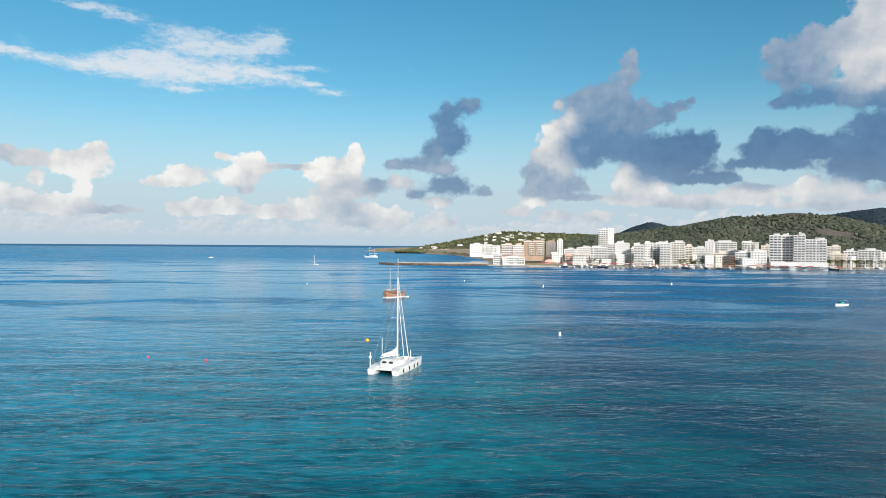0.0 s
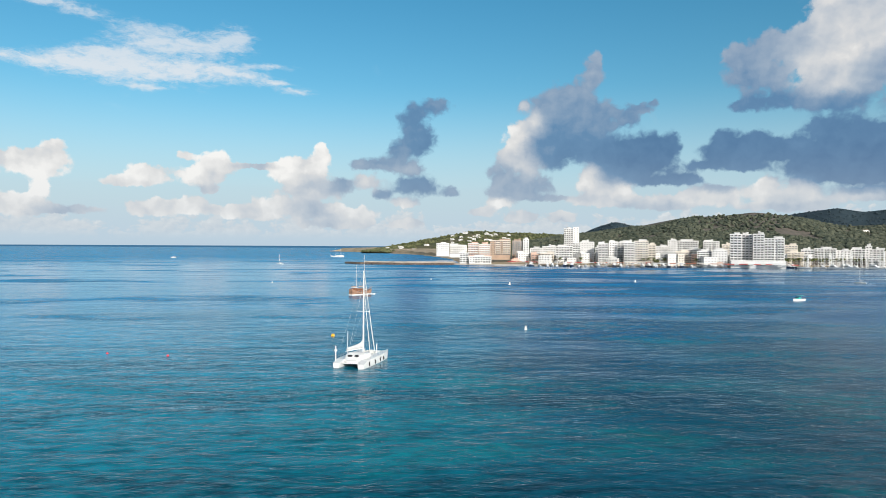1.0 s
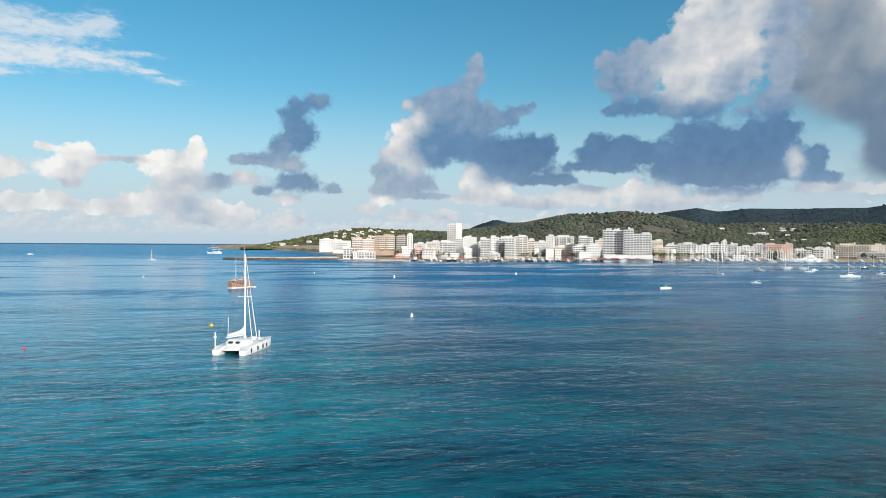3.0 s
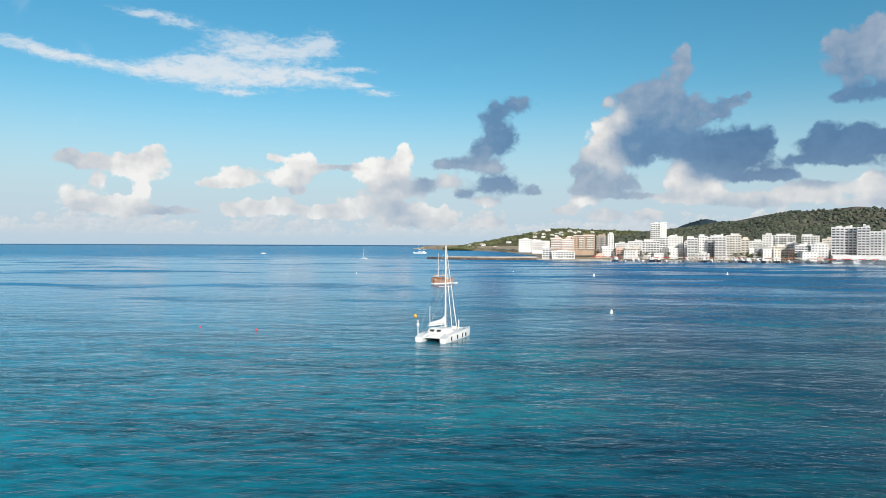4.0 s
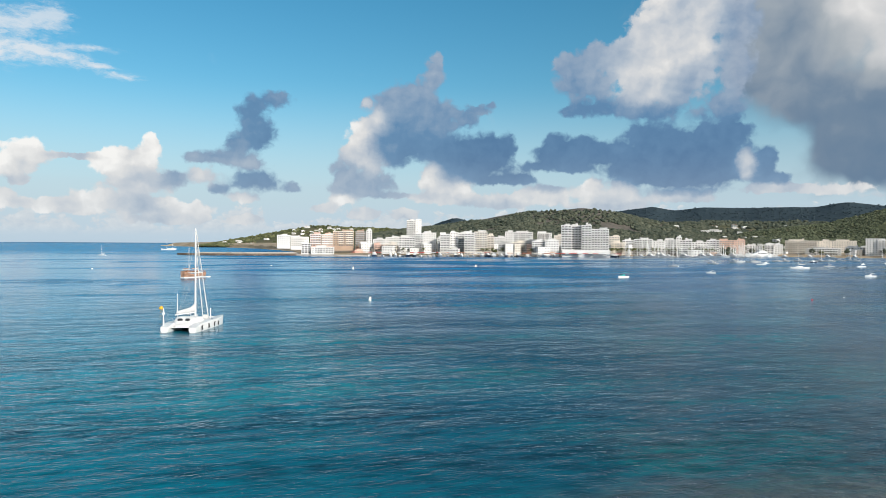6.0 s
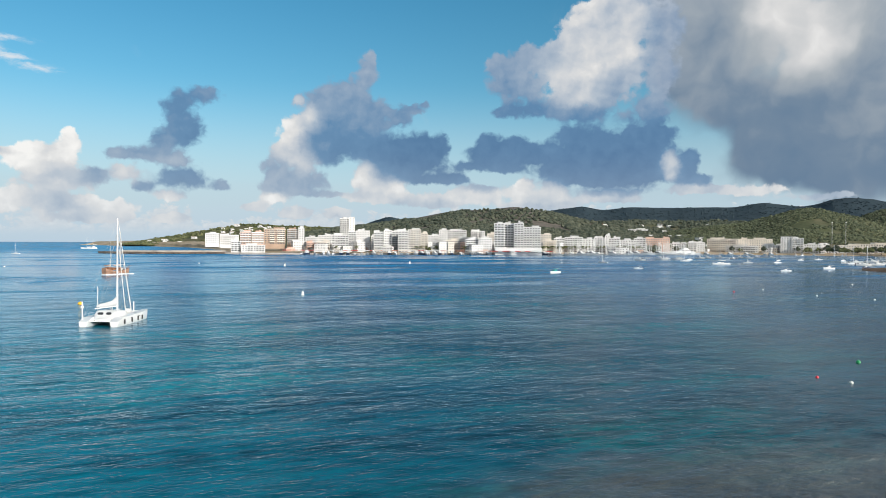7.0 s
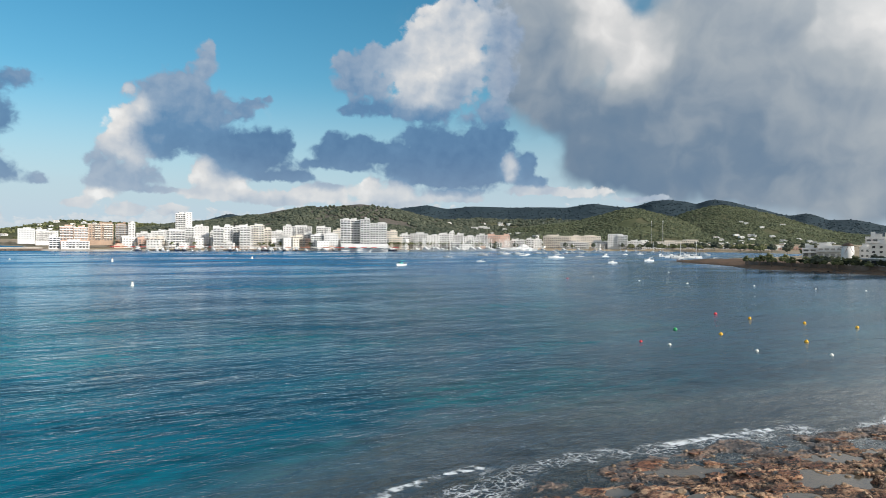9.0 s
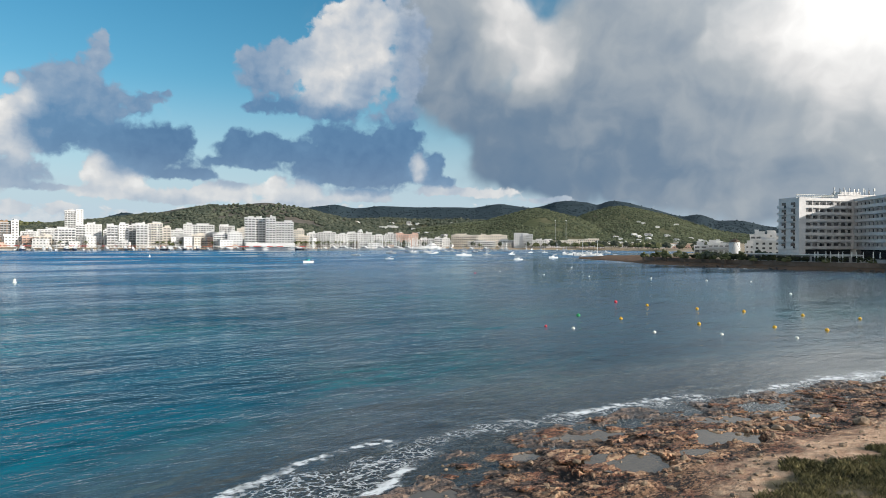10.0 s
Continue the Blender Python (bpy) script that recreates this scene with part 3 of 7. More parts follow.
def rock_material():
    s = Shade("shore_rock")
    far_in = s.add("ShaderNodeAttribute", attribute_name="inland").outputs["Fac"]
    height = s.add("ShaderNodeAttribute", attribute_name="slab").outputs["Fac"]
    turf = s.add("ShaderNodeAttribute", attribute_name="turf").outputs["Fac"]
    n1 = s.noise(s.world, 0.30, 6, 0.6)
    n2 = s.noise(s.turned(s.world, -20, (0.6, 1.0, 1.0)), 2.0, 7, 0.68)
    n3 = s.noise(s.world, 8.0, 5, 0.65)
    wander = s.math("ADD", far_in, s.math("MULTIPLY_ADD", n1, 10.0, -5.0))
    wander = s.math("ADD", wander, s.math("MULTIPLY_ADD", height, 5.0, -2.5))
    wet = s.ramp(wander, 3.8, 10.5)
    col, v = rock_colour(s, height, wet, n2, n3)
    # Under water the rock is covered with pale sand and weed.
    col = s.mix(s.ramp(far_in, 0.5, -4.0, 0.0, 0.7), col, s.mix(s.ramp(n1, 0.4, 0.6), (0.16, 0.125, 0.085), (0.40, 0.33, 0.24)))
    east = s.add("ShaderNodeSeparateXYZ")
    s.links.new(s.world, east.inputs[0])
    soil = s.ramp(s.math("ADD", s.math("ADD", far_in, s.ramp(east.outputs[0], 34, 52, 0.0, 3.0)), s.math("MULTIPLY_ADD", n1, 8.0, -4.0)), 12.6, 15.4)
    earth = s.mix(s.ramp(n2, 0.35, 0.65), (0.54, 0.31, 0.19), (0.84, 0.57, 0.37))
    col = s.mix(s.math("MULTIPLY", soil, 0.9), col, earth)
    col = s.mix(s.ramp(turf, 0.1, 0.9, 0.0, 0.92), col, s.mix(n2, (0.060, 0.058, 0.028), (0.12, 0.105, 0.055)))
    rough = s.math("MAXIMUM", s.ramp(wander, 1.0, 6.5, 0.16, 0.92), soil)
    h = s.math("ADD", s.math("MULTIPLY", n2, 1.0), s.math("MULTIPLY", n3, 0.4))
    s.set(Base_Color=col, Roughness=rough, Normal=s.bump(h, 0.2))
    return s.mat


ROCK = rock_material()
STONE = plain_material("loose_stone", (0.33, 0.235, 0.155), 0.9, spread=0.3, scale=1.2, fine=8, bump=0.05)


def slab_material():
    """Broken ledge slabs: each with a tone of its own."""
    s = Shade("ledge_slab")
    n2, n3 = s.noise(s.turned(s.world, -20, (0.6, 1.0, 1.0)), 2.0, 7, 0.68), s.noise(s.world, 8.0, 5, 0.65)
    col, v = rock_colour(s, 0.55, 1.0, n2, n3, s.chance())
    s.set(Base_Color=col, Roughness=s.ramp(n3, 0.3, 0.7, 0.6, 0.95), Normal=s.bump(s.math("ADD", n2, s.math("MULTIPLY", n3, 0.4)), 0.30))
    return s.mat


SLAB = slab_material()


def water_material():
    s = Shade("sea_water")
    shore = s.add("ShaderNodeAttribute", attribute_name="shore").outputs["Fac"]
    p = s.world
    out = s.add("ShaderNodeVectorMath", operation="LENGTH")
    s.links.new(p, out.inputs[0])
    dist = out.outputs["Value"]
    parts = s.add("ShaderNodeSeparateXYZ")
    s.links.new(p, parts.inputs[0])
    inward = s.math("MULTIPLY_ADD", parts.outputs[1], -0.42, parts.outputs[0])
    lines = s.turned(p, -9, (0.55, 1.0, 1.0))
    # Slicks: broad calm streaks on a ruffled sea; the bay's head lies sheltered.
    calm = s.ramp(inward, 5, 110)
    drift = s.vec("ADD", p, s.vec("MULTIPLY", s.vec("SUBTRACT", s.noise(p, 0.006, 3, 0.55, "Color"), (0.5, 0.5, 0.5)), (160, 130, 0)))
    sheltered = s.math("MULTIPLY", s.ramp(inward, 15, 75), s.ramp(dist, 130, 420, 1.0, 0.28))
    open_side = s.ramp(parts.outputs[0], 150, -120, 0.0, 0.10)
    slick = s.ramp(s.math("ADD", s.noise(s.turned(drift, -6, (0.27, 1.0, 1.0)), 0.017, 5, 0.62), open_side), 0.475, 0.565)
    slick = s.math("MULTIPLY", slick, s.math("MULTIPLY", s.ramp(dist, 700, 1500, 1.0, 0.25), s.ramp(dist, 70, 240, 0.40, 1.0)))
    # Long low crests, from swells down to wavelets, that wander a little.
    sway = s.vec("ADD", p, s.vec("MULTIPLY", s.vec("SUBTRACT", s.noise(p, 0.02, 3, 0.5, "Color"), (0.5, 0.5, 0.5)), (0, 14, 0)))
    crests = s.noise(s.turned(sway, -10, (0.17, 1.0, 1.0)), 0.075, 4, 0.52)
    wavelets = s.noise(s.turned(sway, -7, (0.42, 1.0, 1.0)), 0.60, 4, 0.56)
    streak = s.math("ADD", s.math("MULTIPLY", s.ramp(crests, 0.35, 0.66), 0.62), s.math("MULTIPLY", s.ramp(wavelets, 0.32, 0.68), s.ramp(dist, 250, 600, 0.7, 0.25)))
    ruffle = s.math("MULTIPLY", s.math("MULTIPLY_ADD", s.math("MULTIPLY", slick, s.ramp(dist, 90, 260, 0.5, 1.0)), -0.85, 1.0), s.math("MULTIPLY_ADD", calm, -0.25, 1.0))
    ruffle = s.math("MULTIPLY", ruffle, s.ramp(dist, 120, 600, 1.0, 0.45))
    swell = s.noise(lines, 0.14, 5, 0.6)
    inner = s.math("MULTIPLY", s.ramp(inward, 15, 70), s.ramp(dist, 95, 260, 1.0, 0.0))
    chop = s.math("ADD", s.math("MULTIPLY", s.noise(lines, 0.7, 5, 0.62), s.math("SUBTRACT", 1.0, inner)),
                  s.math("MULTIPLY", s.noise(s.turned(p, 55, (0.45, 1.0, 1.0)), 0.75, 5, 0.6), s.math("MULTIPLY", inner, 0.9)))
    ripple = s.noise(s.turned(p, 14, (0.75, 1.0, 1.0)), 3.0, 3, 0.6)
    normal = s.bump(swell, 0.5, s.math("MULTIPLY", s.math("MULTIPLY_ADD", inner, -0.5, 1.0), s.ramp(dist, 90, 450, 1.0, 0.25)))
    normal = s.bump(chop, 0.16, ruffle, normal)
    normal = s.bump(ripple, 0.03, ruffle, normal)
    # Normals tipped to the origin to mirror higher sky, least in the bay's head.
    lean = s.add("ShaderNodeVectorMath", operation="NORMALIZE")
    s.links.new(p, lean.inputs[0])
    tip = s.add("ShaderNodeVectorMath", operation="SCALE")
    s.links.new(lean.outputs[0], tip.inputs[0])
    wire(s.links, tip.inputs["Scale"], s.math("MULTIPLY", s.math("MULTIPLY", s.ramp(inward, 30, 100, 1.0, 0.25), s.ramp(dist, 120, 700, -0.055, -0.055)), s.math("MULTIPLY_ADD", slick, -0.5, 1.0)))
    normal = s.vec("NORMALIZE", s.vec("ADD", normal, tip.outputs[0]))
    # The body of the water: sand, weed and depth.
    bed = s.noise(s.turned(p, 25, (0.6, 1.0, 1.0)), 0.030, 6, 0.64)
    near = s.ramp(dist, 60, 360, 1.0, 0.0)
    teal = s.mix(s.ramp(bed, 0.45, 0.66), (0.001, 0.038, 0.066), (0.002, 0.108, 0.098))
    deep = s.mix(s.ramp(bed, 0.40, 0.64), (0.002, 0.098, 0.245), (0.003, 0.145, 0.310))
    body = s.mix(near, deep, teal)
    # Paler turquoise on the open side, with reflected sky painted into the colour.
    body = s.mix(s.ramp(parts.outputs[0], 50, -50, 0.0, 0.80), body, s.mix(near, (0.010, 0.200, 0.400), (0.002, 0.205, 0.270)))
    # Greyer, weedier water inside the bay.
    bay = s.math("MULTIPLY", s.ramp(inward, -30, 35), s.ramp(dist, 110, 420, 1.0, 0.3))
    body = s.mix(s.math("MULTIPLY", bay, 0.62), body, s.mix(s.ramp(bed, 0.40, 0.64), (0.009, 0.076, 0.100), (0.009, 0.116, 0.132)))
    # Haze painted in: far water fades to pale blue towards the horizon.
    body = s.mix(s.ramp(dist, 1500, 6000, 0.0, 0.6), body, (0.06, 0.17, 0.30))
    # Wave shading painted into the colour: darker along streaks, brighter between them.
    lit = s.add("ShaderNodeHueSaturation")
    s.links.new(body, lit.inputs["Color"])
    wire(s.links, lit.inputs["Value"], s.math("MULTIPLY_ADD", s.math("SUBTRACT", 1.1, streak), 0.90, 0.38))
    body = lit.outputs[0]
    # Shoals: the bed shows through near the rocks.
    jag = s.math("ADD", shore, s.math("MULTIPLY_ADD", s.noise(p, 0.25, 4), 7.0, -3.5))
    thick = s.ramp(jag, -14.0, -1.5, 1.0, 0.30)
    body = s.mix(s.ramp(jag, -17.0, -3.0, 0.0, 0.8), body, (0.17, 0.155, 0.125))
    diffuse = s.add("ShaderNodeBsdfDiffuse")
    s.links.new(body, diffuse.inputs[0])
    s.links.new(s.bump(chop, 0.6, ruffle, s.bump(swell, 0.9)), diffuse.inputs["Normal"])
    clear = s.add("ShaderNodeBsdfTransparent")
    clear.inputs[0].default_value = (0.74, 0.82, 0.78, 1)
    bulk = s.add("ShaderNodeMixShader")
    s.links.new(thick, bulk.inputs[0])
    s.links.new(clear.outputs[0], bulk.inputs[1])
    s.links.new(diffuse.outputs[0], bulk.inputs[2])
    gloss = s.add("ShaderNodeBsdfGlossy")
    gloss.inputs[0].default_value = (0.88, 0.95, 1.0, 1)
    wire(s.links, gloss.inputs["Roughness"], s.math("MULTIPLY", s.ramp(dist, 60, 600, 0.09, 0.24), s.math("MULTIPLY_ADD", slick, -0.45, 1.0)))
    s.links.new(normal, gloss.inputs["Normal"])
    fres = s.add("ShaderNodeFresnel")
    fres.inputs[0].default_value = 1.33
    s.links.new(normal, fres.inputs["Normal"])
    # A ruffled sea mirrors little even far out; the slicks mirror more.
    share = s.math("ADD", s.math("MULTIPLY_ADD", slick, 0.95, 0.27), s.math("MULTIPLY", streak, 0.90))
    share = s.math("MULTIPLY", share, s.ramp(dist, 90, 450, 1.0, 0.58))
    share = s.math("ADD", share, s.ramp(shore, -16, -3, 0.0, 0.4))
    mirror = s.math("MULTIPLY", fres.outputs[0], s.math("ADD", share, s.math("MULTIPLY", sheltered, s.math("MULTIPLY_ADD", streak, 0.7, 0.45)), clamp=True))
    sea = s.add("ShaderNodeMixShader")
    s.links.new(mirror, sea.inputs[0])
    s.links.new(bulk.outputs[0], sea.inputs[1])
    s.links.new(gloss.outputs[0], sea.inputs[2])
    # Foam where the swell breaks on the ledges.
    lace = s.add("ShaderNodeTexVoronoi", feature="DISTANCE_TO_EDGE")
    s.links.new(s.vec("ADD", s.turned(p, 0, (0.9, 1.2, 1)), s.vec("MULTIPLY", s.noise(p, 0.9, 4, 0.6, "Color"), (2.2, 2.2, 0))), lace.inputs["Vector"])
    lace.inputs["Scale"].default_value = 1.7
    thread = s.math("MULTIPLY", s.ramp(lace.outputs[0], 0.0, 0.10, 1.0, 0.0), s.ramp(s.noise(p, 2.4, 5, 0.7), 0.34, 0.50))
    patch = s.noise(s.turned(p, 10, (0.6, 1, 1)), 0.28, 4, 0.6)
    wash = s.add("ShaderNodeAttribute", attribute_name="wash").outputs["Fac"]
    breaker = s.add("ShaderNodeAttribute", attribute_name="crest").outputs["Fac"]
    lacy = s.math("MULTIPLY", s.ramp(s.math("ADD", wash, s.math("MULTIPLY_ADD", patch, 1.6, -0.8)), 0.35, 0.8), thread)
    froth = s.math("ADD", breaker, s.math("MULTIPLY_ADD", s.noise(s.turned(p, -10, (0.5, 1, 1)), 1.3, 6, 0.7), 2.8, -1.55))
    speck = s.math("MULTIPLY", s.ramp(wash, 0.1, 0.7), s.ramp(s.noise(s.turned(p, 8, (0.6, 1, 1)), 4.5, 4, 0.7), 0.60, 0.68))
    crest = s.math("MULTIPLY", s.math("MULTIPLY", s.ramp(froth, 0.35, 0.8), s.ramp(breaker, 0.05, 0.3)), s.ramp(s.noise(p, 0.30, 4, 0.6), 0.40, 0.56, 0.12, 1.0))
    foam_at = s.math("MAXIMUM", s.math("MULTIPLY", s.math("MAXIMUM", lacy, speck), 0.75), crest)
    foam = s.add("ShaderNodeBsdfDiffuse")
    foam.inputs[0].default_value = (0.80, 0.82, 0.82, 1)
    top = s.add("ShaderNodeMixShader")
    s.links.new(foam_at, top.inputs[0])
    s.links.new(sea.outputs[0], top.inputs[1])
    s.links.new(foam.outputs[0], top.inputs[2])
    s.links.new(top.outputs[0], s.nodes["Material Output"].inputs[0])
    s.nodes.remove(s.bsdf)
    return s.mat


WATER = water_material()


def pool_material():
    s = Shade("rock_pool_water")
    s.set(Base_Color=s.mix(s.noise(s.world, 0.8, 4), (0.09, 0.072, 0.052), (0.16, 0.13, 0.095)), Roughness=0.08,
          Normal=s.bump(s.noise(s.world, 5.0, 3), 0.008))
    return s.mat


POOL = pool_material()

# ------------------------------------------------------------------ building blocks


def box(bm, x0, x1, y0, y1, z0, z1, m=None):
    vs = [bm.verts.new((x, y, z)) for z in (z0, z1) for y in (y0, y1) for x in (x0, x1)]
    for f in ((0, 2, 3, 1), (4, 5, 7, 6), (0, 1, 5, 4), (2, 6, 7, 3), (0, 4, 6, 2), (1, 3, 7, 5)):
        bm.faces.new([vs[i] for i in f])
    if m is not None:
        bmesh.ops.transform(bm, matrix=m, verts=vs)
    return vs


def rod(bm, a, b, r0, r1=None, sides=6):
    """A tapered bar from a to b."""
    a, b = Vector(a), Vector(b)
    r1 = r0 if r1 is None else r1
    turn = (b - a).to_track_quat("Z", "Y")
    rings = []
    for p, r in ((a, r0), (b, r1)):
        rings.append([bm.verts.new(p + turn @ Vector((r * math.cos(2 * math.pi * i / sides), r * math.sin(2 * math.pi * i / sides), 0))) for i in range(sides)])
    for i in range(sides):
        j = (i + 1) % sides
        bm.faces.new((rings[0][i], rings[0][j], rings[1][j], rings[1][i]))
    bm.faces.new(rings[0][::-1])
    bm.faces.new(rings[1])


def loft(bm, rings, close=True, ends=True):
    """Skins rings of equal count."""
    made = [[bm.verts.new(p) for p in ring] for ring in rings]
    n = len(made[0])
    for a, b in zip(made, made[1:]):
        for i in range(n if close else n - 1):
            j = (i + 1) % n
            bm.faces.new((a[i], a[j], b[j], b[i]))
    if ends:
        bm.faces.new(made[0][::-1])
        bm.faces.new(made[-1])
    return made


def lathe(bm, profile, sides=14, m=None):
    """Turns a profile of (radius, height) round the z axis."""
    rings = [[(r * math.cos(2 * math.pi * i / sides), r * math.sin(2 * math.pi * i / sides), z) for i in range(sides)] for r, z in profile]
    made = loft(bm, rings)
    if m is not None:
        bmesh.ops.transform(bm, matrix=m, verts=[v for ring in made for v in ring])


def mesh_of(bm, name, material, smooth=False):
    bmesh.ops.recalc_face_normals(bm, faces=bm.faces)
    me = bpy.data.meshes.new(name)
    bm.to_mesh(me)
    bm.free()
    if smooth:
        me.polygons.foreach_set("use_smooth", [True] * len(me.polygons))
    me.materials.append(material)
    return me


def part(name, bm, material, parent, label="", smooth=False):
    """Links a bmesh, or shares a mesh, as one object under a thing or a part."""
    me = bm if isinstance(bm, bpy.types.Mesh) else mesh_of(bm, name, material, smooth)
    ob = new(name, me)
    ob.parent = parent
    return tagged(ob, label) if label else ob


def thing(name, m, label, category, group="", kind=""):
    ob = new(name)
    ob.empty_display_size = 0.5
    ob.matrix_basis = m
    return tagged(ob, label, category, group, kind)


def solid(name, bm, material, label, category, kind="structure", smooth=False, group=""):
    me = bm if isinstance(bm, bpy.types.Mesh) else mesh_of(bm, name, material, smooth)
    return tagged(new(name, me), label, category, group, kind)


def array_mesh(name, verts, faces, material, smooth=False, attrs=()):
    me = bpy.data.meshes.new(name)
    verts, faces = np.asarray(verts, np.float32), np.asarray(faces, np.int32)
    me.vertices.add(len(verts))
    me.vertices.foreach_set("co", verts.ravel())
    k = faces.shape[1]
    me.loops.add(faces.size)
    me.loops.foreach_set("vertex_index", faces.ravel())
    me.polygons.add(len(faces))
    me.polygons.foreach_set("loop_start", np.arange(0, faces.size, k, dtype=np.int32))
    me.polygons.foreach_set("loop_total", np.full(len(faces), k, np.int32))
    me.update(calc_edges=True)
    for key, values in attrs:
        me.attributes.new(key, "FLOAT", "POINT").data.foreach_set("value", np.asarray(values, np.float32))
    me.polygons.foreach_set("use_smooth", np.full(len(faces), smooth))
    me.materials.append(material)
    return me


def polar(az, r, z=0.0):
    return Vector((r * math.sin(radians(az)), r * math.cos(radians(az)), z))


def fbm(x, y, scale, octaves=4, seed=0.0):
    return noise.fractal((x * scale + seed, y * scale - seed, seed), 1.0, 2.0, octaves)


def line_distance(px, py, line):
    """Signed distance to a polyline; positive on its right."""
    best, sign = np.full(px.shape, 1e9), np.ones(px.shape)
    for (ax, ay), (bx, by) in zip(line, line[1:]):
        dx, dy = bx - ax, by - ay
        t = np.clip(((px - ax) * dx + (py - ay) * dy) / (dx * dx + dy * dy), 0, 1)
        qx, qy = px - ax - t * dx, py - ay - t * dy
        d = np.hypot(qx, qy)
        side = np.where(dx * (py - ay) - dy * (px - ax) > 0, -1.0, 1.0)
        sign = np.where(d < best, side, sign)
        best = np.minimum(best, d)
    return best * sign


# ------------------------------------------------------------------ water and shore
SHORE = [(-400, -160), (-120, -60), (-40, 0), (-8, 16), (4, 24), (13, 29.5), (20, 33.2), (25, 35.2), (30, 36.3), (38, 35.5), (47, 33), (61, 30), (72, 27),
         (90, 20), (120, 8), (160, 6), (220, 18), (275, 45), (306, 75), (318, 105), (311, 137), (320, 181), (328, 217), (363, 260), (400, 322),
         (416, 334), (424, 322)]


# Where swell breaks, and where foam drifts in the shallows behind it.
BREAKERS = [([(13.5, 35.4), (15.2, 36.3), (16.4, 36.6), (18.1, 37.4)], 0.30), ([(18.1, 37.4), (19.7, 37.6), (21.2, 37.9), (24.5, 38.2)], 0.22), ([(17.2, 30.6), (18.8, 31.8), (20.6, 32.6), (22.6, 33.6)], 0.30),
            ([(36.6, 35.5), (38.9, 35.2), (42.5, 34.6), (45.5, 34.1), (49.0, 33.6)], 0.34), ([(52.2, 31.1), (55.0, 31.0), (57.7, 30.5), (61.9, 30.4)], 0.32), ([(62.5, 29.6), (65.0, 28.9), (69.0, 27.9)], 0.8)]
WASH = [(15.0, 33.6, 2.6), (17.4, 34.6, 2.6), (19.6, 33.8, 2.4), (21.8, 35.0, 2.0), (17.0, 32.0, 2.2), (24.2, 35.8, 1.7), (26.5, 36.4, 1.4), (28.5, 36.6, 1.3), (30.6, 36.3, 1.3), (33.0, 36.0, 1.3), (36.0, 35.0, 1.8),
        (40.0, 34.0, 1.8), (44.0, 33.4, 1.8), (48.0, 32.9, 1.7), (53.0, 30.6, 1.6), (57.0, 30.0, 2.0), (61.0, 29.2, 2.5), (65.0, 28.2, 3.0), (69.0, 27.2, 3.0)]


def build_sea():
    radii = [0.0, 4.0]
    while radii[-1] < 9000:
        radii.append(radii[-1] * (1.012 if 22 < radii[-1] < 80 else 1.03) + 0.05)
    n = 640
    ang = np.linspace(0, 2 * np.pi, n, endpoint=False)
    r = np.array(radii[1:])
    x = np.concatenate([[0.0], (r[:, None] * np.sin(ang)).ravel()])
    y = np.concatenate([[0.0], (r[:, None] * np.cos(ang)).ravel()])
    rows = len(r)
    idx = 1 + np.arange(rows * n).reshape(rows, n)
    a, b = idx[:-1], idx[1:]
    faces = np.stack([a, b, np.roll(b, -1, 1), np.roll(a, -1, 1)], -1).reshape(-1, 4)
    faces = faces[:, ::-1]
    shore = np.clip(line_distance(x, y, SHORE), -200, 60)
    crest, lace = np.zeros_like(x), np.zeros_like(x)
    for line, wide in BREAKERS:
        crest = np.maximum(crest, np.exp(-(line_distance(x, y, line) / (1.8 * wide)) ** 2))
    for px, py, wide in WASH:
        lace = np.maximum(lace, np.exp(-((x - px) ** 2 + (y - py) ** 2) / wide ** 2))
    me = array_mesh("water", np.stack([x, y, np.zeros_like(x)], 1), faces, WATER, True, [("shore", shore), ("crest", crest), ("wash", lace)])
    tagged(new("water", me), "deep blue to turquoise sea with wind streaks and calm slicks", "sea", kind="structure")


build_sea()

GRASS_EDGE = [(22.0, 14.0), (27.6, 18.9), (30.5, 19.8), (34.0, 20.1), (36.7, 19.9), (39.0, 19.1), (42.5, 17.8), (50, 14.5), (70, 7), (100, -4)]
POOLS = [(33.4, 31.3, 1.8, 0.9, -37), (30.6, 25.8, 1.7, 1.1, -30), (38.6, 24.9, 2.9, 1.1, -37), (42.9, 27.5, 1.6, 0.7, -30), (45.9, 24.6, 1.3, 0.6, -30),
         (46.5, 26.9, 1.2, 0.5, -30), (28.0, 30.9, 0.9, 0.5, -20), (20.6, 30.0, 1.1, 0.6, -10), (33.6, 24.7, 0.8, 0.5, -25), (30.1, 28.9, 0.8, 0.5, -30)]


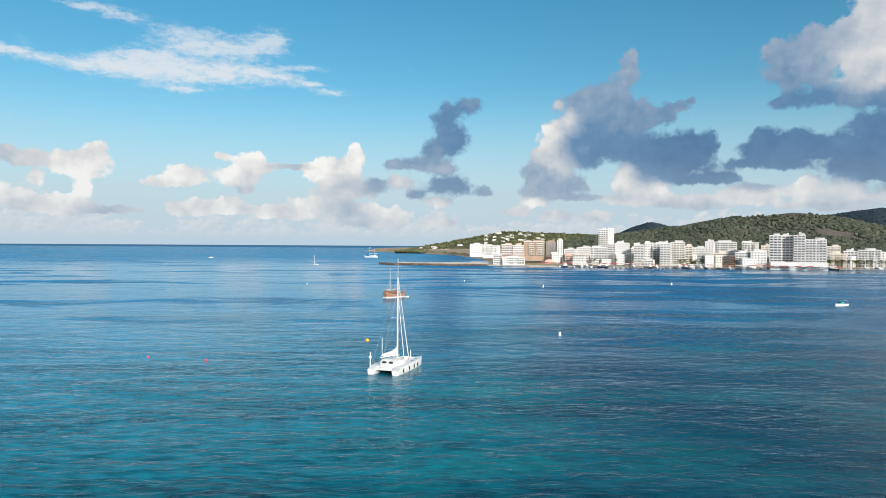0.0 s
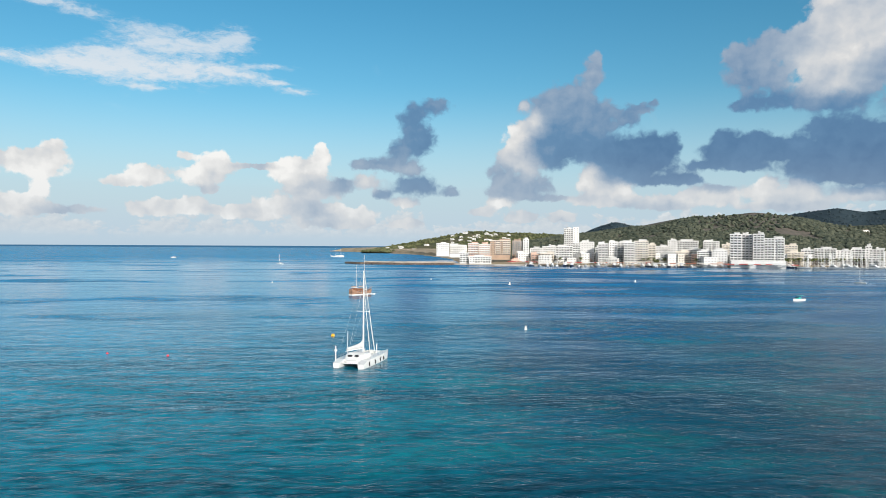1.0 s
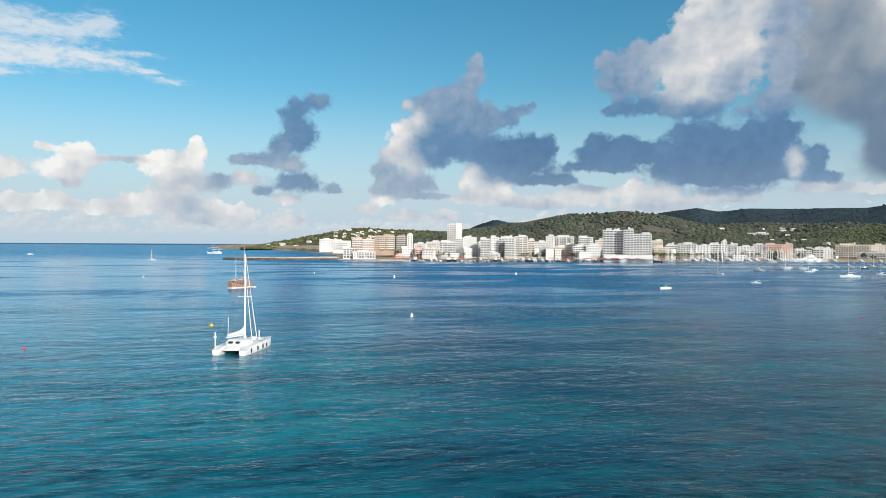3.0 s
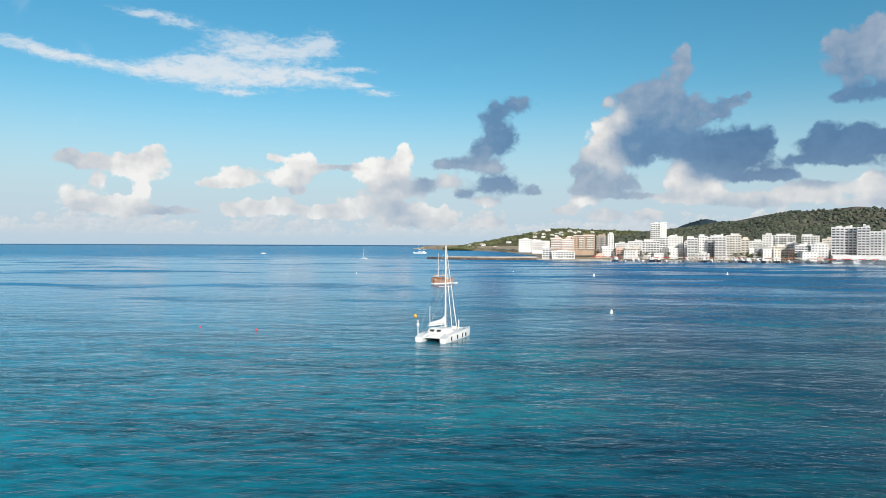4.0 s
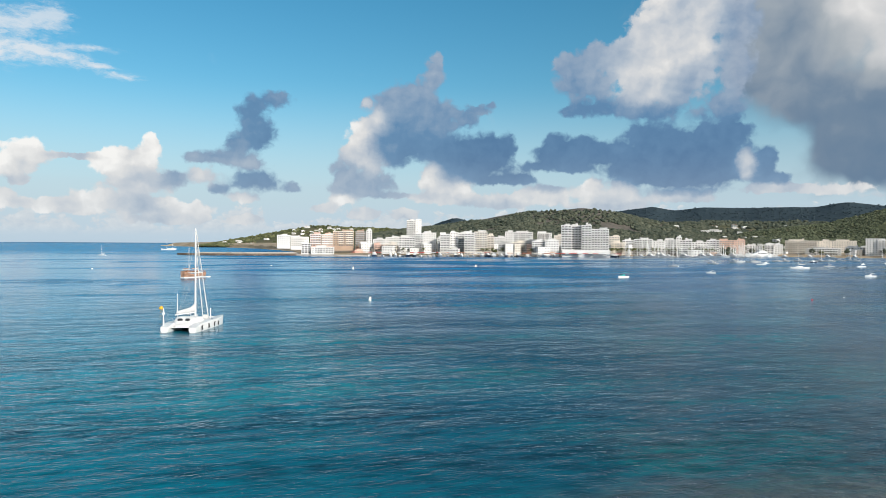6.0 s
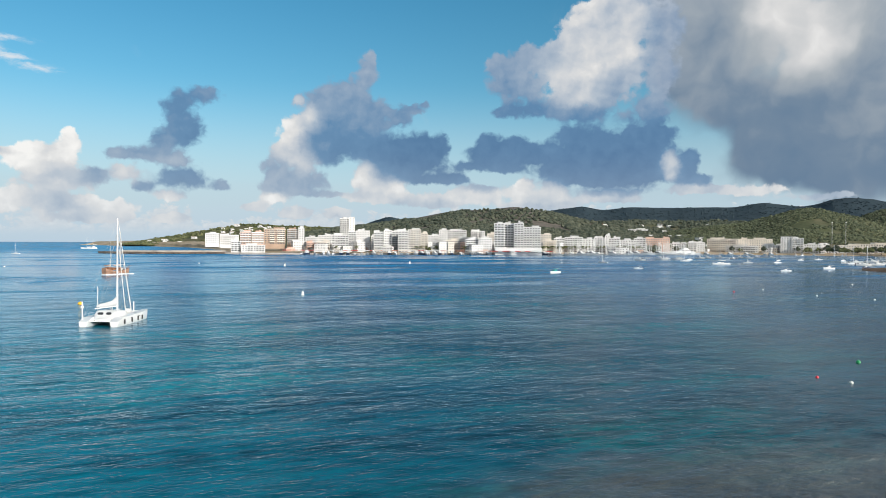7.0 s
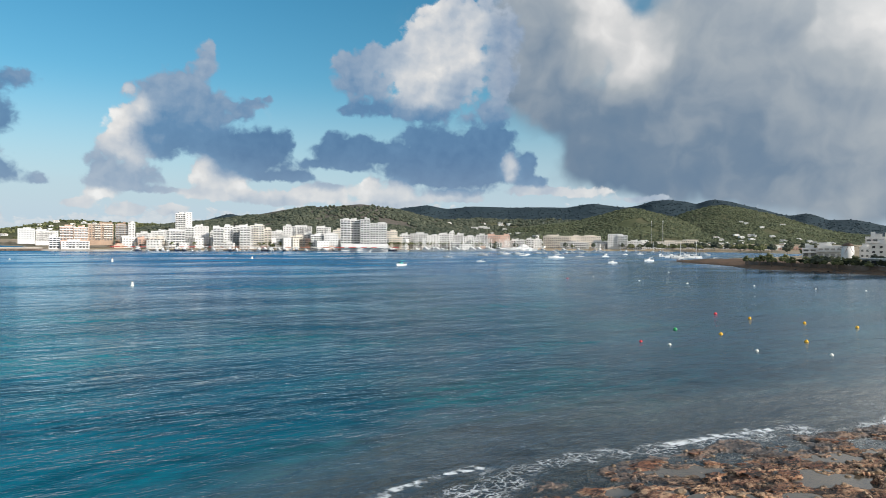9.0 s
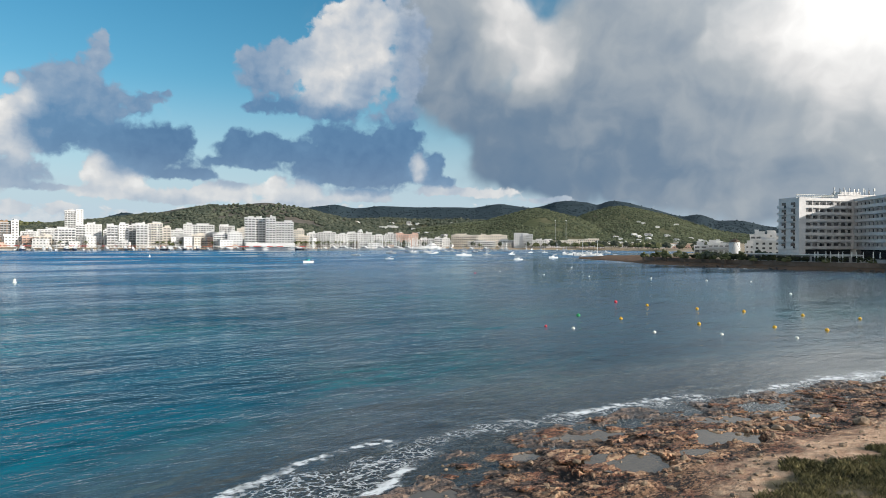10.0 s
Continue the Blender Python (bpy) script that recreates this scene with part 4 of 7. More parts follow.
def plates(x, y, size, seed):
    """Broken slabs: the height of each slab, and how near a crack is."""
    u, v = x / size, y / size
    iu, iv = np.floor(u).astype(int), np.floor(v).astype(int)
    f1, f2, h = np.full(x.shape, 9.0), np.full(x.shape, 9.0), np.zeros(x.shape)
    for a in (-1, 0, 1):
        for b in (-1, 0, 1):
            ku, kv = iu + a, iv + b
            r1 = np.modf(np.abs(np.sin(ku * 127.1 + kv * 311.7 + seed) * 43758.5453))[0]
            r2 = np.modf(np.abs(np.sin(ku * 269.5 + kv * 183.3 + seed) * 43758.5453))[0]
            r3 = np.modf(np.abs(np.sin(ku * 419.2 + kv * 371.9 + seed) * 43758.5453))[0]
            tilt = (u - ku - r1) * (r2 - 0.5) + (v - kv - r2) * (r1 - 0.5)
            d = np.hypot(u - ku - r1, v - kv - r2)
            near = d < f1
            f2 = np.where(near, f1, np.minimum(f2, d))
            h = np.where(near, r3 + 0.5 * tilt, h)
            f1 = np.where(near, d, f1)
    return h, f2 - f1


STEP = 0.17


def build_shore():
    xs, ys = np.arange(-14, 96, STEP), np.arange(-12, 54, STEP)
    gx, gy = np.meshgrid(xs, ys)
    d = line_distance(gx, gy, SHORE)
    z = np.interp(d, [-30, -12, -5, -1, 0.5, 1.6, 3, 8, 13, 18, 40], [-3.2, -1.9, -0.8, -0.32, -0.13, 0.02, 0.12, 0.38, 0.8, 1.3, 2.2])
    flat_x, flat_y = gx.ravel(), gy.ravel()
    big = np.array([fbm(a, b, 0.14, 3, 3.1) for a, b in zip(flat_x, flat_y)]).reshape(gx.shape)
    fine = np.array([fbm(a, b, 1.4, 4, 1.3) for a, b in zip(flat_x, flat_y)]).reshape(gx.shape)
    warp_x, warp_y = gx + 0.8 * fine + 1.5 * big, gy - 0.7 * fine + 1.2 * big
    along, across = (warp_x * 0.93 - warp_y * 0.36) * 0.75, warp_x * 0.36 + warp_y * 0.93
    mid = np.array([fbm(a, b, 0.45, 3, 7.7) for a, b in zip(flat_x, flat_y)]).reshape(gx.shape)
    h1, c1 = plates(along * 0.5, across, 2.6, 1.7)
    h2, c2 = plates(along * 0.6, across, 0.95, 4.2)
    h3, c3 = plates(along * 0.7, across, 0.42, 6.1)
    strength = np.interp(d, [-12, -2, 1, 10, 13, 16], [0.5, 0.7, 1.0, 1.0, 0.3, 0.08])
    crack = np.clip(1 - c1 / 0.09, 0, 1) * 0.14 * (big > -0.1) + np.clip(1 - c2 / 0.14, 0, 1) * 0.06
    # Worn terraces: flat treads with short scalloped risers.
    level = (0.9 * big + 0.55 * mid + 0.3 * (h1 - 0.5)) * 4.0 + 10
    tread = np.floor(level) + np.clip((level - np.floor(level)) * 5.0 - 4.0, 0, 1)
    z = z + strength * (0.085 * (tread - 10) + 0.07 * (h2 - 0.5) + 0.035 * (h3 - 0.5) + 0.022 * fine - 0.8 * crack)
    levels = []
    for px, py, a, b, turn in POOLS:
        c, s = math.cos(radians(turn)), math.sin(radians(turn))
        u, v = (gx - px) * c + (gy - py) * s, -(gx - px) * s + (gy - py) * c
        q = np.hypot(u / a, v / b) + 0.55 * fine + 0.9 * mid + 0.35 * (h2 - 0.5)
        level = float(np.percentile(z[q < 1.1], 34))
        z = np.where(q < 1.0, np.minimum(z, level - 0.07), np.where(q < 1.6, np.maximum(z, level + 0.02 + 0.03 * np.abs(fine)), z))
        levels.append(level)
    # Height over the local mean; paints the hollows' shade into the rock colour.
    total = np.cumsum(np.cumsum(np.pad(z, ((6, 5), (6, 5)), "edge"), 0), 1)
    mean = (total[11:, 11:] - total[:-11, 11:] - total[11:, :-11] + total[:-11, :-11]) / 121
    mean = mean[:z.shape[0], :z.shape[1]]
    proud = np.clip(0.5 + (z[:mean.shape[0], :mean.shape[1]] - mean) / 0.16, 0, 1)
    edge = line_distance(gx, gy, GRASS_EDGE) + 1.2 * mid
    turf = np.clip((edge - 0.2 + 1.5 * big) / 0.8, 0, 1) * np.clip((3.9 - edge) / 0.8, 0, 1)
    n, m = gx.shape
    idx = np.arange(n * m).reshape(n, m)
    faces = np.stack([idx[:-1, :-1], idx[:-1, 1:], idx[1:, 1:], idx[1:, :-1]], -1).reshape(-1, 4)
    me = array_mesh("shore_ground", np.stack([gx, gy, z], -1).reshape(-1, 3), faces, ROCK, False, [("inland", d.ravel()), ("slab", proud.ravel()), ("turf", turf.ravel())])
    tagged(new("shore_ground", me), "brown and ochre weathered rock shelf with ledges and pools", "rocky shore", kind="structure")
    return xs, ys, z, levels


SHX, SHY, SHZ, LEVELS = build_shore()


def shore_height(x, y):
    i = min(max(int(round((x - SHX[0]) / STEP)), 0), len(SHX) - 1)
    j = min(max(int(round((y - SHY[0]) / STEP)), 0), len(SHY) - 1)
    return float(SHZ[j, i])


for (px, py, a, b, turn), level in zip(POOLS, LEVELS):
    bm = bmesh.new()
    c, s = math.cos(radians(turn)), math.sin(radians(turn))
    top = [bm.verts.new((px + 1.7 * (a * math.cos(q) * c - b * math.sin(q) * s), py + 1.7 * (a * math.cos(q) * s + b * math.sin(q) * c), level))
           for q in [2 * math.pi * k / 24 for k in range(24)]]
    bm.faces.new(top)
    low = bmesh.ops.extrude_face_region(bm, geom=bm.faces[:])
    bmesh.ops.translate(bm, vec=(0, 0, -0.09), verts=[v for v in low["geom"] if isinstance(v, bmesh.types.BMVert)])
    solid("rock_pool", bm, POOL, "still greyish-brown pool of sea water in the rock shelf", "rock pool", "", group="pools in the rock shelf")

# ------------------------------------------------------------------ land across the bay
TOWN_SHORE = [(-82, 964), (-60, 935), (-20, 915), (60, 925), (110, 900), (200, 872), (330, 850), (430, 842), (500, 835), (560, 832), (640, 850), (705, 880),
              (754, 868), (806, 834), (866, 780), (918, 717), (937, 632), (880, 500), (640, 380), (500, 335), (424, 322)]


def ridge(name, profile, r_front, r_top, r_back, base, material, label, seed, rough=1.0, step=0.35):
    """A hill whose skyline follows profile: (azimuth, elevation) as seen from the bay's head."""
    az = np.arange(profile[0][0], profile[-1][0] + 1e-6, step)
    knots_a, knots_e = [p[0] for p in profile], [p[1] for p in profile]
    el = np.interp(az, knots_a, knots_e)
    el = np.convolve(np.pad(el, 2, "edge"), [0.1, 0.2, 0.4, 0.2, 0.1], "valid")
    top = 18 + r_top * np.tan(np.radians(el))
    rs = np.concatenate([np.linspace(r_front, r_top, 22), np.linspace(r_top, r_back, 7)[1:]])
    v = np.zeros((len(rs), len(az), 3))
    for i, r in enumerate(rs):
        u = (r - r_front) / (r_top - r_front) if r <= r_top else 1 - (r - r_top) / (r_back - r_top)
        s = u * u * (3 - 2 * u) if r > r_top else u ** 1.25
        for j, a in enumerate(az):
            p = polar(a, r)
            n = fbm(p.x, p.y, 0.004, 4, seed) * 16 * rough * min(1, 1.4 * u * (1.25 - u) + 0.15)
            v[i, j] = p.x, p.y, max(base + (top[j] - base) * s + n * (0.35 if abs(r - r_top) < 1 else 1), 0.5)
    idx = np.arange(len(rs) * len(az)).reshape(len(rs), len(az))
    faces = np.stack([idx[:-1, :-1], idx[1:, :-1], idx[1:, 1:], idx[:-1, 1:]], -1).reshape(-1, 4)[:, ::-1]
    tagged(new(name, array_mesh(name, v.reshape(-1, 3), faces, material, True)), label, "hill", kind="structure")
    return v


def crowns(name, spots, material, label, squash=0.8):
    """Many rough tree crowns in one mesh; spots: x, y, z, size."""
    bm = bmesh.new()
    bmesh.ops.create_icosphere(bm, subdivisions=1, radius=1.0)
    unit = np.array([v.co for v in bm.verts])
    tri = np.array([[v.index for v in f.verts] for f in bm.faces])
    bm.free()
    spots = np.asarray(spots)
    rng = np.random.default_rng(len(spots))
    bump = 1 + rng.uniform(-0.32, 0.32, (len(spots), len(unit), 1))
    v = unit[None] * bump * spots[:, 3][:, None, None] * np.array([1, 1, squash]) + spots[:, None, :3]
    f = tri[None] + (np.arange(len(spots)) * len(unit))[:, None, None]
    tagged(new(name, array_mesh(name, v.reshape(-1, 3), f.reshape(-1, 3), material)), label, "trees", kind="stuff")


def wood(v, count, size, rng, bare=0.45, rows=21, crest=None):
    """Spots for crowns over a ridge's near slope and crest."""
    out = []
    n, m = rows, v.shape[1]
    while len(out) < count:
        i, j = rng.uniform(0, n), rng.uniform(0, m - 1.01)
        a, b = int(i), int(j)
        p = v[a, b] + (v[a + 1, b] - v[a, b]) * (i - a) + (v[a, b + 1] - v[a, b]) * (j - b)
        if fbm(p[0], p[1], 0.006, 3, 9.0) > bare:
            continue
        if crest and i > 0.62 * n and crest[0] < math.degrees(math.atan2(p[0], p[1])) < crest[1] and rng.uniform() < 0.72:
            continue
        s = size * rng.uniform(0.6, 1.25)
        out.append((p[0], p[1], p[2] + s * 0.35, s))
    return out


rng = np.random.default_rng(5)
HILL_LEFT = ridge("hill_green", [(-3.9, -0.36), (-3.2, -0.18), (-1.4, 0.14), (0.4, 0.40), (2.6, 0.83), (5.3, 1.33), (8.0, 1.2), (10.8, 1.15), (13.5, 0.95), (18, 0.6)],
                  2100, 2520, 3000, 3, HILLSOIL, "low green headland hill with scattered houses", 1.5, 0.35)
HILL_MAIN = ridge("hill_wooded", [(8, 0.3), (11, 0.75), (12.6, 1.0), (14.5, 1.2), (17.2, 1.58), (19.9, 2.15), (21.7, 2.5), (24.4, 2.63), (26.6, 2.87), (28.7, 2.5), (30.4, 2.15), (32.8, 1.45), (34.4, 1.0), (36.0, 0.5), (38, 0.2)],
                  1080, 1650, 2200, 3, CRESTSOIL, "wooded hill with a bare brown crest behind the town", 4.5)
HILL_A = ridge("hill_valley", [(34, 0.2), (37, 0.7), (40.5, 1.05), (43.8, 1.52), (46.0, 2.12), (47.8, 2.6), (48.7, 2.54), (50.2, 2.16), (51.4, 1.84), (52.5, 1.35), (53.2, 0.95), (58, 0.3)],
               1350, 1900, 2500, 3, HILLSOIL, "pine-covered green hill above the bay's head", 8.5, 0.8)
HILL_B = ridge("hill_east", [(47, 0.5), (50.0, 1.3), (51.6, 2.0), (52.5, 2.32), (54.1, 2.74), (54.8, 2.81), (55.9, 2.61), (57.1, 2.36), (58.6, 2.0), (60.0, 1.49), (61.5, 1.0), (62.4, 0.7), (66, 0.3)],
               1500, 2300, 2900, 3, HILLSOIL, "rounded pine-covered green hill with terraces", 2.5, 0.8)
HILL_MID = ridge("hill_villas", [(27, 0.5), (30, 1.3), (33, 1.75), (36, 1.7), (39, 1.65), (42, 1.75), (45, 1.5), (49, 1.0), (52, 0.6)],
                 1450, 2150, 2700, 3, HILLSOIL, "wooded slope dotted with white villas", 6.5, 0.7)
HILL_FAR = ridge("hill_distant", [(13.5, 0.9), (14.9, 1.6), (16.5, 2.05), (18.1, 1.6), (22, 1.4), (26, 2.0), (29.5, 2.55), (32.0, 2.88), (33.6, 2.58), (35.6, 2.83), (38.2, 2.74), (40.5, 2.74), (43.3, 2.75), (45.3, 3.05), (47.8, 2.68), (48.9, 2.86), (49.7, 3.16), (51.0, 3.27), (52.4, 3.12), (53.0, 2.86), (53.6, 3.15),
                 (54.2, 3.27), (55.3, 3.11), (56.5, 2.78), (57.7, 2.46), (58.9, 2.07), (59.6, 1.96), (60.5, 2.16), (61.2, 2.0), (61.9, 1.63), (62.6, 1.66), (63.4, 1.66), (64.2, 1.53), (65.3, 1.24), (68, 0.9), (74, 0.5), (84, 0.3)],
                 2900, 3700, 4500, 3, HAZESOIL, "distant mountain ridge, blue-green with haze in its colour", 3.5, 0.8, 0.2)
crowns("woods_far", wood(HILL_FAR, 7000, 4.0, rng, 0.6), HAZEPINES, "pine wood over the distant mountains, haze in its colour")
crowns("woods_green", wood(HILL_LEFT, 4200, 3.6, rng, 0.25), SCRUB, "low green pines and scrub on the headland hill")
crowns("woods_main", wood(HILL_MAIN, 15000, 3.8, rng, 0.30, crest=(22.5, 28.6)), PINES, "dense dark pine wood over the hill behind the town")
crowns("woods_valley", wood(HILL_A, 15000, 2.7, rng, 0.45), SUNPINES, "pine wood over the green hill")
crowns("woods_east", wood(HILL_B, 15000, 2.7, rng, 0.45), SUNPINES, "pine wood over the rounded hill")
crowns("woods_villas", wood(HILL_MID, 8000, 5.0, rng, 0.35), PINES, "pine wood among villas")


ridge("headland", [(-6.4, -0.42), (-6.0, -0.26), (-5.2, -0.22), (-4.0, -0.20), (-2.5, -0.22), (-0.5, -0.24), (1.5, -0.35)], 2582, 2600, 2750, 0.5, BEACH, "low ochre rock cliffs of the far headland", 5.5, 0.15)


def build_town_ground():
    """Flat land between the harbour and the hills, with a sloping beach edge."""
    az = np.arange(-7, 92, 0.4)
    rs = np.concatenate([np.arange(300, 1500, 12.0), np.arange(1500, 3000, 40.0)])
    aa, rr = np.meshgrid(np.radians(az), rs)
    x, y = rr * np.sin(aa), rr * np.cos(aa)
    coast = SHORE[18:] + TOWN_SHORE[::-1][1:] + [(-82, 975), (20, 950), (72, 965), (78, 1300), (30, 1800), (-100, 2250), (-275, 2600), (-300, 2800), (-280, 3000)]
    d = line_distance(x, y, coast)
    z = np.interp(d, [-40, -3, 2, 12, 80, 400], [-3, -0.6, 0.8, 2.2, 4.0, 12.0]) + np.interp(y, [1700, 2300], [0, 9]) * np.clip((d - 5) / 30, 0, 1)
    z = np.where((x < 66) & (y < 1000), np.minimum(z, 1.2), z)
    z = np.where((x < 62) & (y > 955) & (y < 1500), -3.0, z)
    z = np.where((x > 283) & (x < 442) & (y > 38) & (y < 346) & (d < 40), z - 2.2, z)
    n, m = x.shape
    idx = np.arange(n * m).reshape(n, m)
    faces = np.stack([idx[:-1, :-1], idx[1:, :-1], idx[1:, 1:], idx[:-1, 1:]], -1).reshape(-1, 4)[:, ::-1]
    tagged(new("ground", array_mesh("ground", np.stack([x, y, z], -1).reshape(-1, 3), faces, TOWNSOIL, True)), "sandy ground of the town and the promontory", "ground", kind="structure")


build_town_ground()


# ------------------------------------------------------------------ town


def building(x, y, z, width, depth, storeys, wall=WHITE, turn=0.0, style="balcony", storey=3.0, label="", group="white town buildings", bays=None, trim=None, roof_hut=True):
    """A block of flats or a hotel; its front looks along local -y."""
    root = thing("apartment_building", pose(x, y, z, 0, 0, turn), label or "white rendered apartment block with rows of balconies on the waterfront", "building", group)
    r = np.random.default_rng(int(abs(x * 13 + y * 7)))
    h = storeys * storey
    trim = trim or wall
    bm = bmesh.new()
    box(bm, -width / 2, width / 2, -depth / 2, depth / 2, -6, h)
    part("wall", bm, wall, root)
    bm = bmesh.new()
    for x0, x1, y0, y1 in ((-width / 2 - 0.15, width / 2 + 0.15, -depth / 2 - 0.15, -depth / 2 + 0.15), (-width / 2 - 0.15, width / 2 + 0.15, depth / 2 - 0.15, depth / 2 + 0.15),
                           (-width / 2 - 0.15, -width / 2 + 0.15, -depth / 2 + 0.15, depth / 2 - 0.15), (width / 2 - 0.15, width / 2 + 0.15, -depth / 2 + 0.15, depth / 2 - 0.15)):
        box(bm, x0, x1, y0, y1, h - 0.2, h + 0.8)
    part("parapet", bm, trim, root)
    if roof_hut:
        # A set-back top storey, a stair head and a water tank on the roof.
        k = r.uniform(-0.28, 0.28)
        wide = min(width * r.uniform(0.16, 0.30), 9)
        bm = bmesh.new()
        box(bm, width * k - wide, width * k + wide, -depth * 0.18, depth * 0.36, h, h + 2.5)
        box(bm, width * k - wide - 0.3, width * k + wide + 0.3, -depth * 0.18 - 0.6, depth * 0.36 + 0.3, h + 2.5, h + 2.75)
        part("penthouse", bm, wall, root)
        bm = bmesh.new()
        c = width * (k - 0.22 if k > 0 else k + 0.22)
        box(bm, c - 1.3, c + 1.3, 0, 2.8, h, h + r.uniform(2.6, 4.2))
        part("stair_head", bm, wall, root)
        bm = bmesh.new()
        lathe(bm, [(0.7, h + 0.2), (0.75, h + 1.4), (0.2, h + 1.7)], 8, Matrix.Translation((-c * 0.8, 1.0, 0)))
        part("water_tank", bm, GREY, root)
    bays = bays or max(2, int(width / 3.4))
    pitch = width * 0.96 / bays
    # Bays with balconies, and plain bays between them.
    plain_bay = [style != "balcony" or (bays > 4 and (i + int(x)) % int(r.integers(3, 6)) == 0) for i in range(bays)]
    bm = bmesh.new()
    for i in range(bays):
        c = -width * 0.48 + (i + 0.5) * pitch
        if plain_bay[i]:
            w = min(0.22 * pitch, 0.75)
            box(bm, c - w, c + w, -depth / 2 - 0.06, -depth / 2 + 0.1, 0.95, 2.25)
        else:
            box(bm, c - pitch * 0.36, c + pitch * 0.30, -depth / 2 - 0.08, -depth / 2 + 0.1, 0.15, 2.3)
    glazing = (SHADEDROOM, DARKROOM, SHADEDROOM, PALEROOM)[int(r.integers(4))]
    front = mesh_of(bm, "glazing", glazing)
    bm = bmesh.new()
    side_bays = max(1, int(depth / 4.5))
    for side in (-1, 1):
        for i in range(side_bays):
            c = -depth / 2 + (i + 0.5) * depth / side_bays
            box(bm, side * width / 2 - 0.08, side * width / 2 + 0.08, c - 0.7, c + 0.7, 0.9, 2.2)
    flank = mesh_of(bm, "side_glazing", glazing)
    rail = None
    if style == "balcony":
        bm = bmesh.new()
        box(bm, -width * 0.48, width * 0.48, -depth / 2 - 0.5, -depth / 2 - 0.003, -0.16, 0.08)
        i = 0
        while i < bays:
            if plain_bay[i]:
                i += 1
                continue
            j = i
            while j < bays and not plain_bay[j]:
                j += 1
            x0, x1 = -width * 0.48 + i * pitch, -width * 0.48 + j * pitch
            box(bm, x0, x1, -depth / 2 - 1.5, -depth / 2 - 0.003, -0.14, 0.1)
            box(bm, x0, x1, -depth / 2 - 1.55, -depth / 2 - 1.42, 0.1, 1.0)
            for q in range(i, j + 1, 2 if j - i > 3 else 1):
                c = min(max(-width * 0.48 + q * pitch, x0 + 0.08), x1 - 0.08)
                box(bm, c - 0.08, c + 0.08, -depth / 2 - 1.42, -depth / 2 - 0.003, 0.1, storey - 0.15)
            i = j
        rail = mesh_of(bm, "balcony", trim)
    for k in range(storeys):
        tagged(part("glazing", front, None, root), kind="stuff").location.z = k * storey
        tagged(part("side_glazing", flank, None, root), kind="stuff").location.z = k * storey
        if rail and k:
            part("balcony", rail, None, root).location.z = k * storey
    return root


def town_block(az0, az1, r, el_top, storeys=None, **more):
    """A block between two azimuths at a distance, as high as an elevation says."""
    p = polar((az0 + az1) / 2, r)
    width = r * radians(az1 - az0)
    top = 18.0 + r * math.tan(radians(el_top))
    z = more.pop("z", 3.0)
    top -= 1.8 if more.get("roof_hut", True) else 0.0
    top -= 1.8 if az0 > 28.6 and r < 1300 else 0.0
    storeys = storeys or max(1, int(round((top - z) / 3.0)))
    storey = max((top - z) / storeys, 2.4)
    turn = more.pop("turn", 0.0) - (az0 + az1) / 2
    return building(p.x, p.y, z, width, more.pop("depth", 13.0), storeys, turn=turn, storey=storey, **more)
town_block(2.19, 3.22, 1233, 0.56, z=12, style="grid")
town_block(3.26, 4.66, 1243, 0.43, z=10)
town_block(4.08, 4.80, 933, -0.19, z=3, storeys=5, depth=16)
town_block(4.85, 6.65, 925, -0.36, storeys=3, depth=12, label="white waterfront pavilion with open columned floors")
town_block(4.75, 5.61, 953, 0.68, wall=PINK, z=12, style="balcony", trim=WHITE, label="pink rendered apartment tower with white balconies", group="pink flats")
town_block(5.65, 6.56, 953, 0.64, wall=PINK, z=12, style="balcony", trim=WHITE, label="pink rendered apartment tower with white balconies", group="pink flats")
town_block(6.56, 8.20, 978, 0.92, wall=BROWN, z=12, style="balcony", trim=CREAM, label="brown apartment block with a grid of cream balconies")
town_block(8.34, 9.21, 988, 0.89, wall=BROWN, z=12, style="balcony", trim=GREY, label="brown apartment block with grey balconies")
town_block(9.21, 9.67, 988, 1.03, wall=WHITE, z=12, style="grid", depth=20)
town_block(9.76, 10.77, 1013, 0.30, z=10)
town_block(10.77, 11.83, 1023, 0.45, z=10)
town_block(9.86, 10.64, 953, -0.15, wall=PINK, z=6)
town_block(10.68, 11.69, 943, -0.06, wall=CREAM, z=6)
town_block(12.46, 13.19, 1103, 1.83, z=10, style="balcony", label="tall white tower block with balconies on every floor")
town_block(13.19, 13.65, 1111, 1.84, z=10, style="grid", roof_hut=False, label="tall white plain stair tower of a block")
town_block(11.82, 13.15, 943, 0.50, style="balcony")
town_block(13.15, 13.79, 963, 0.79)
town_block(13.79, 14.85, 988, 0.84, style="grid")
town_block(14.94, 15.35, 1003, 0.43)
town_block(15.17, 15.94, 933, 0.75, depth=18)
town_block(15.99, 16.63, 948, 0.89, style="grid", depth=16)
town_block(16.63, 17.40, 973, 0.81)
town_block(17.13, 17.94, 933, 0.86)
town_block(17.94, 18.98, 938, 0.95, trim=CREAM)
town_block(18.99, 19.53, 943, 0.68, wall=CREAM)
town_block(19.53, 20.43, 993, 0.51)
town_block(20.43, 21.06, 1043, 0.96, style="grid")
town_block(21.06, 22.66, 1043, 0.92, style="balcony")
town_block(22.04, 23.01, 978, 0.34)
town_block(19.89, 21.01, 933, 0.01, wall=GREY)
town_block(21.01, 21.95, 953, 0.15, wall=CREAM)
town_block(23.01, 24.16, 1063, 0.88)
town_block(22.57, 23.63, 933, 0.21)
town_block(23.63, 24.72, 928, 0.31, style="grid")
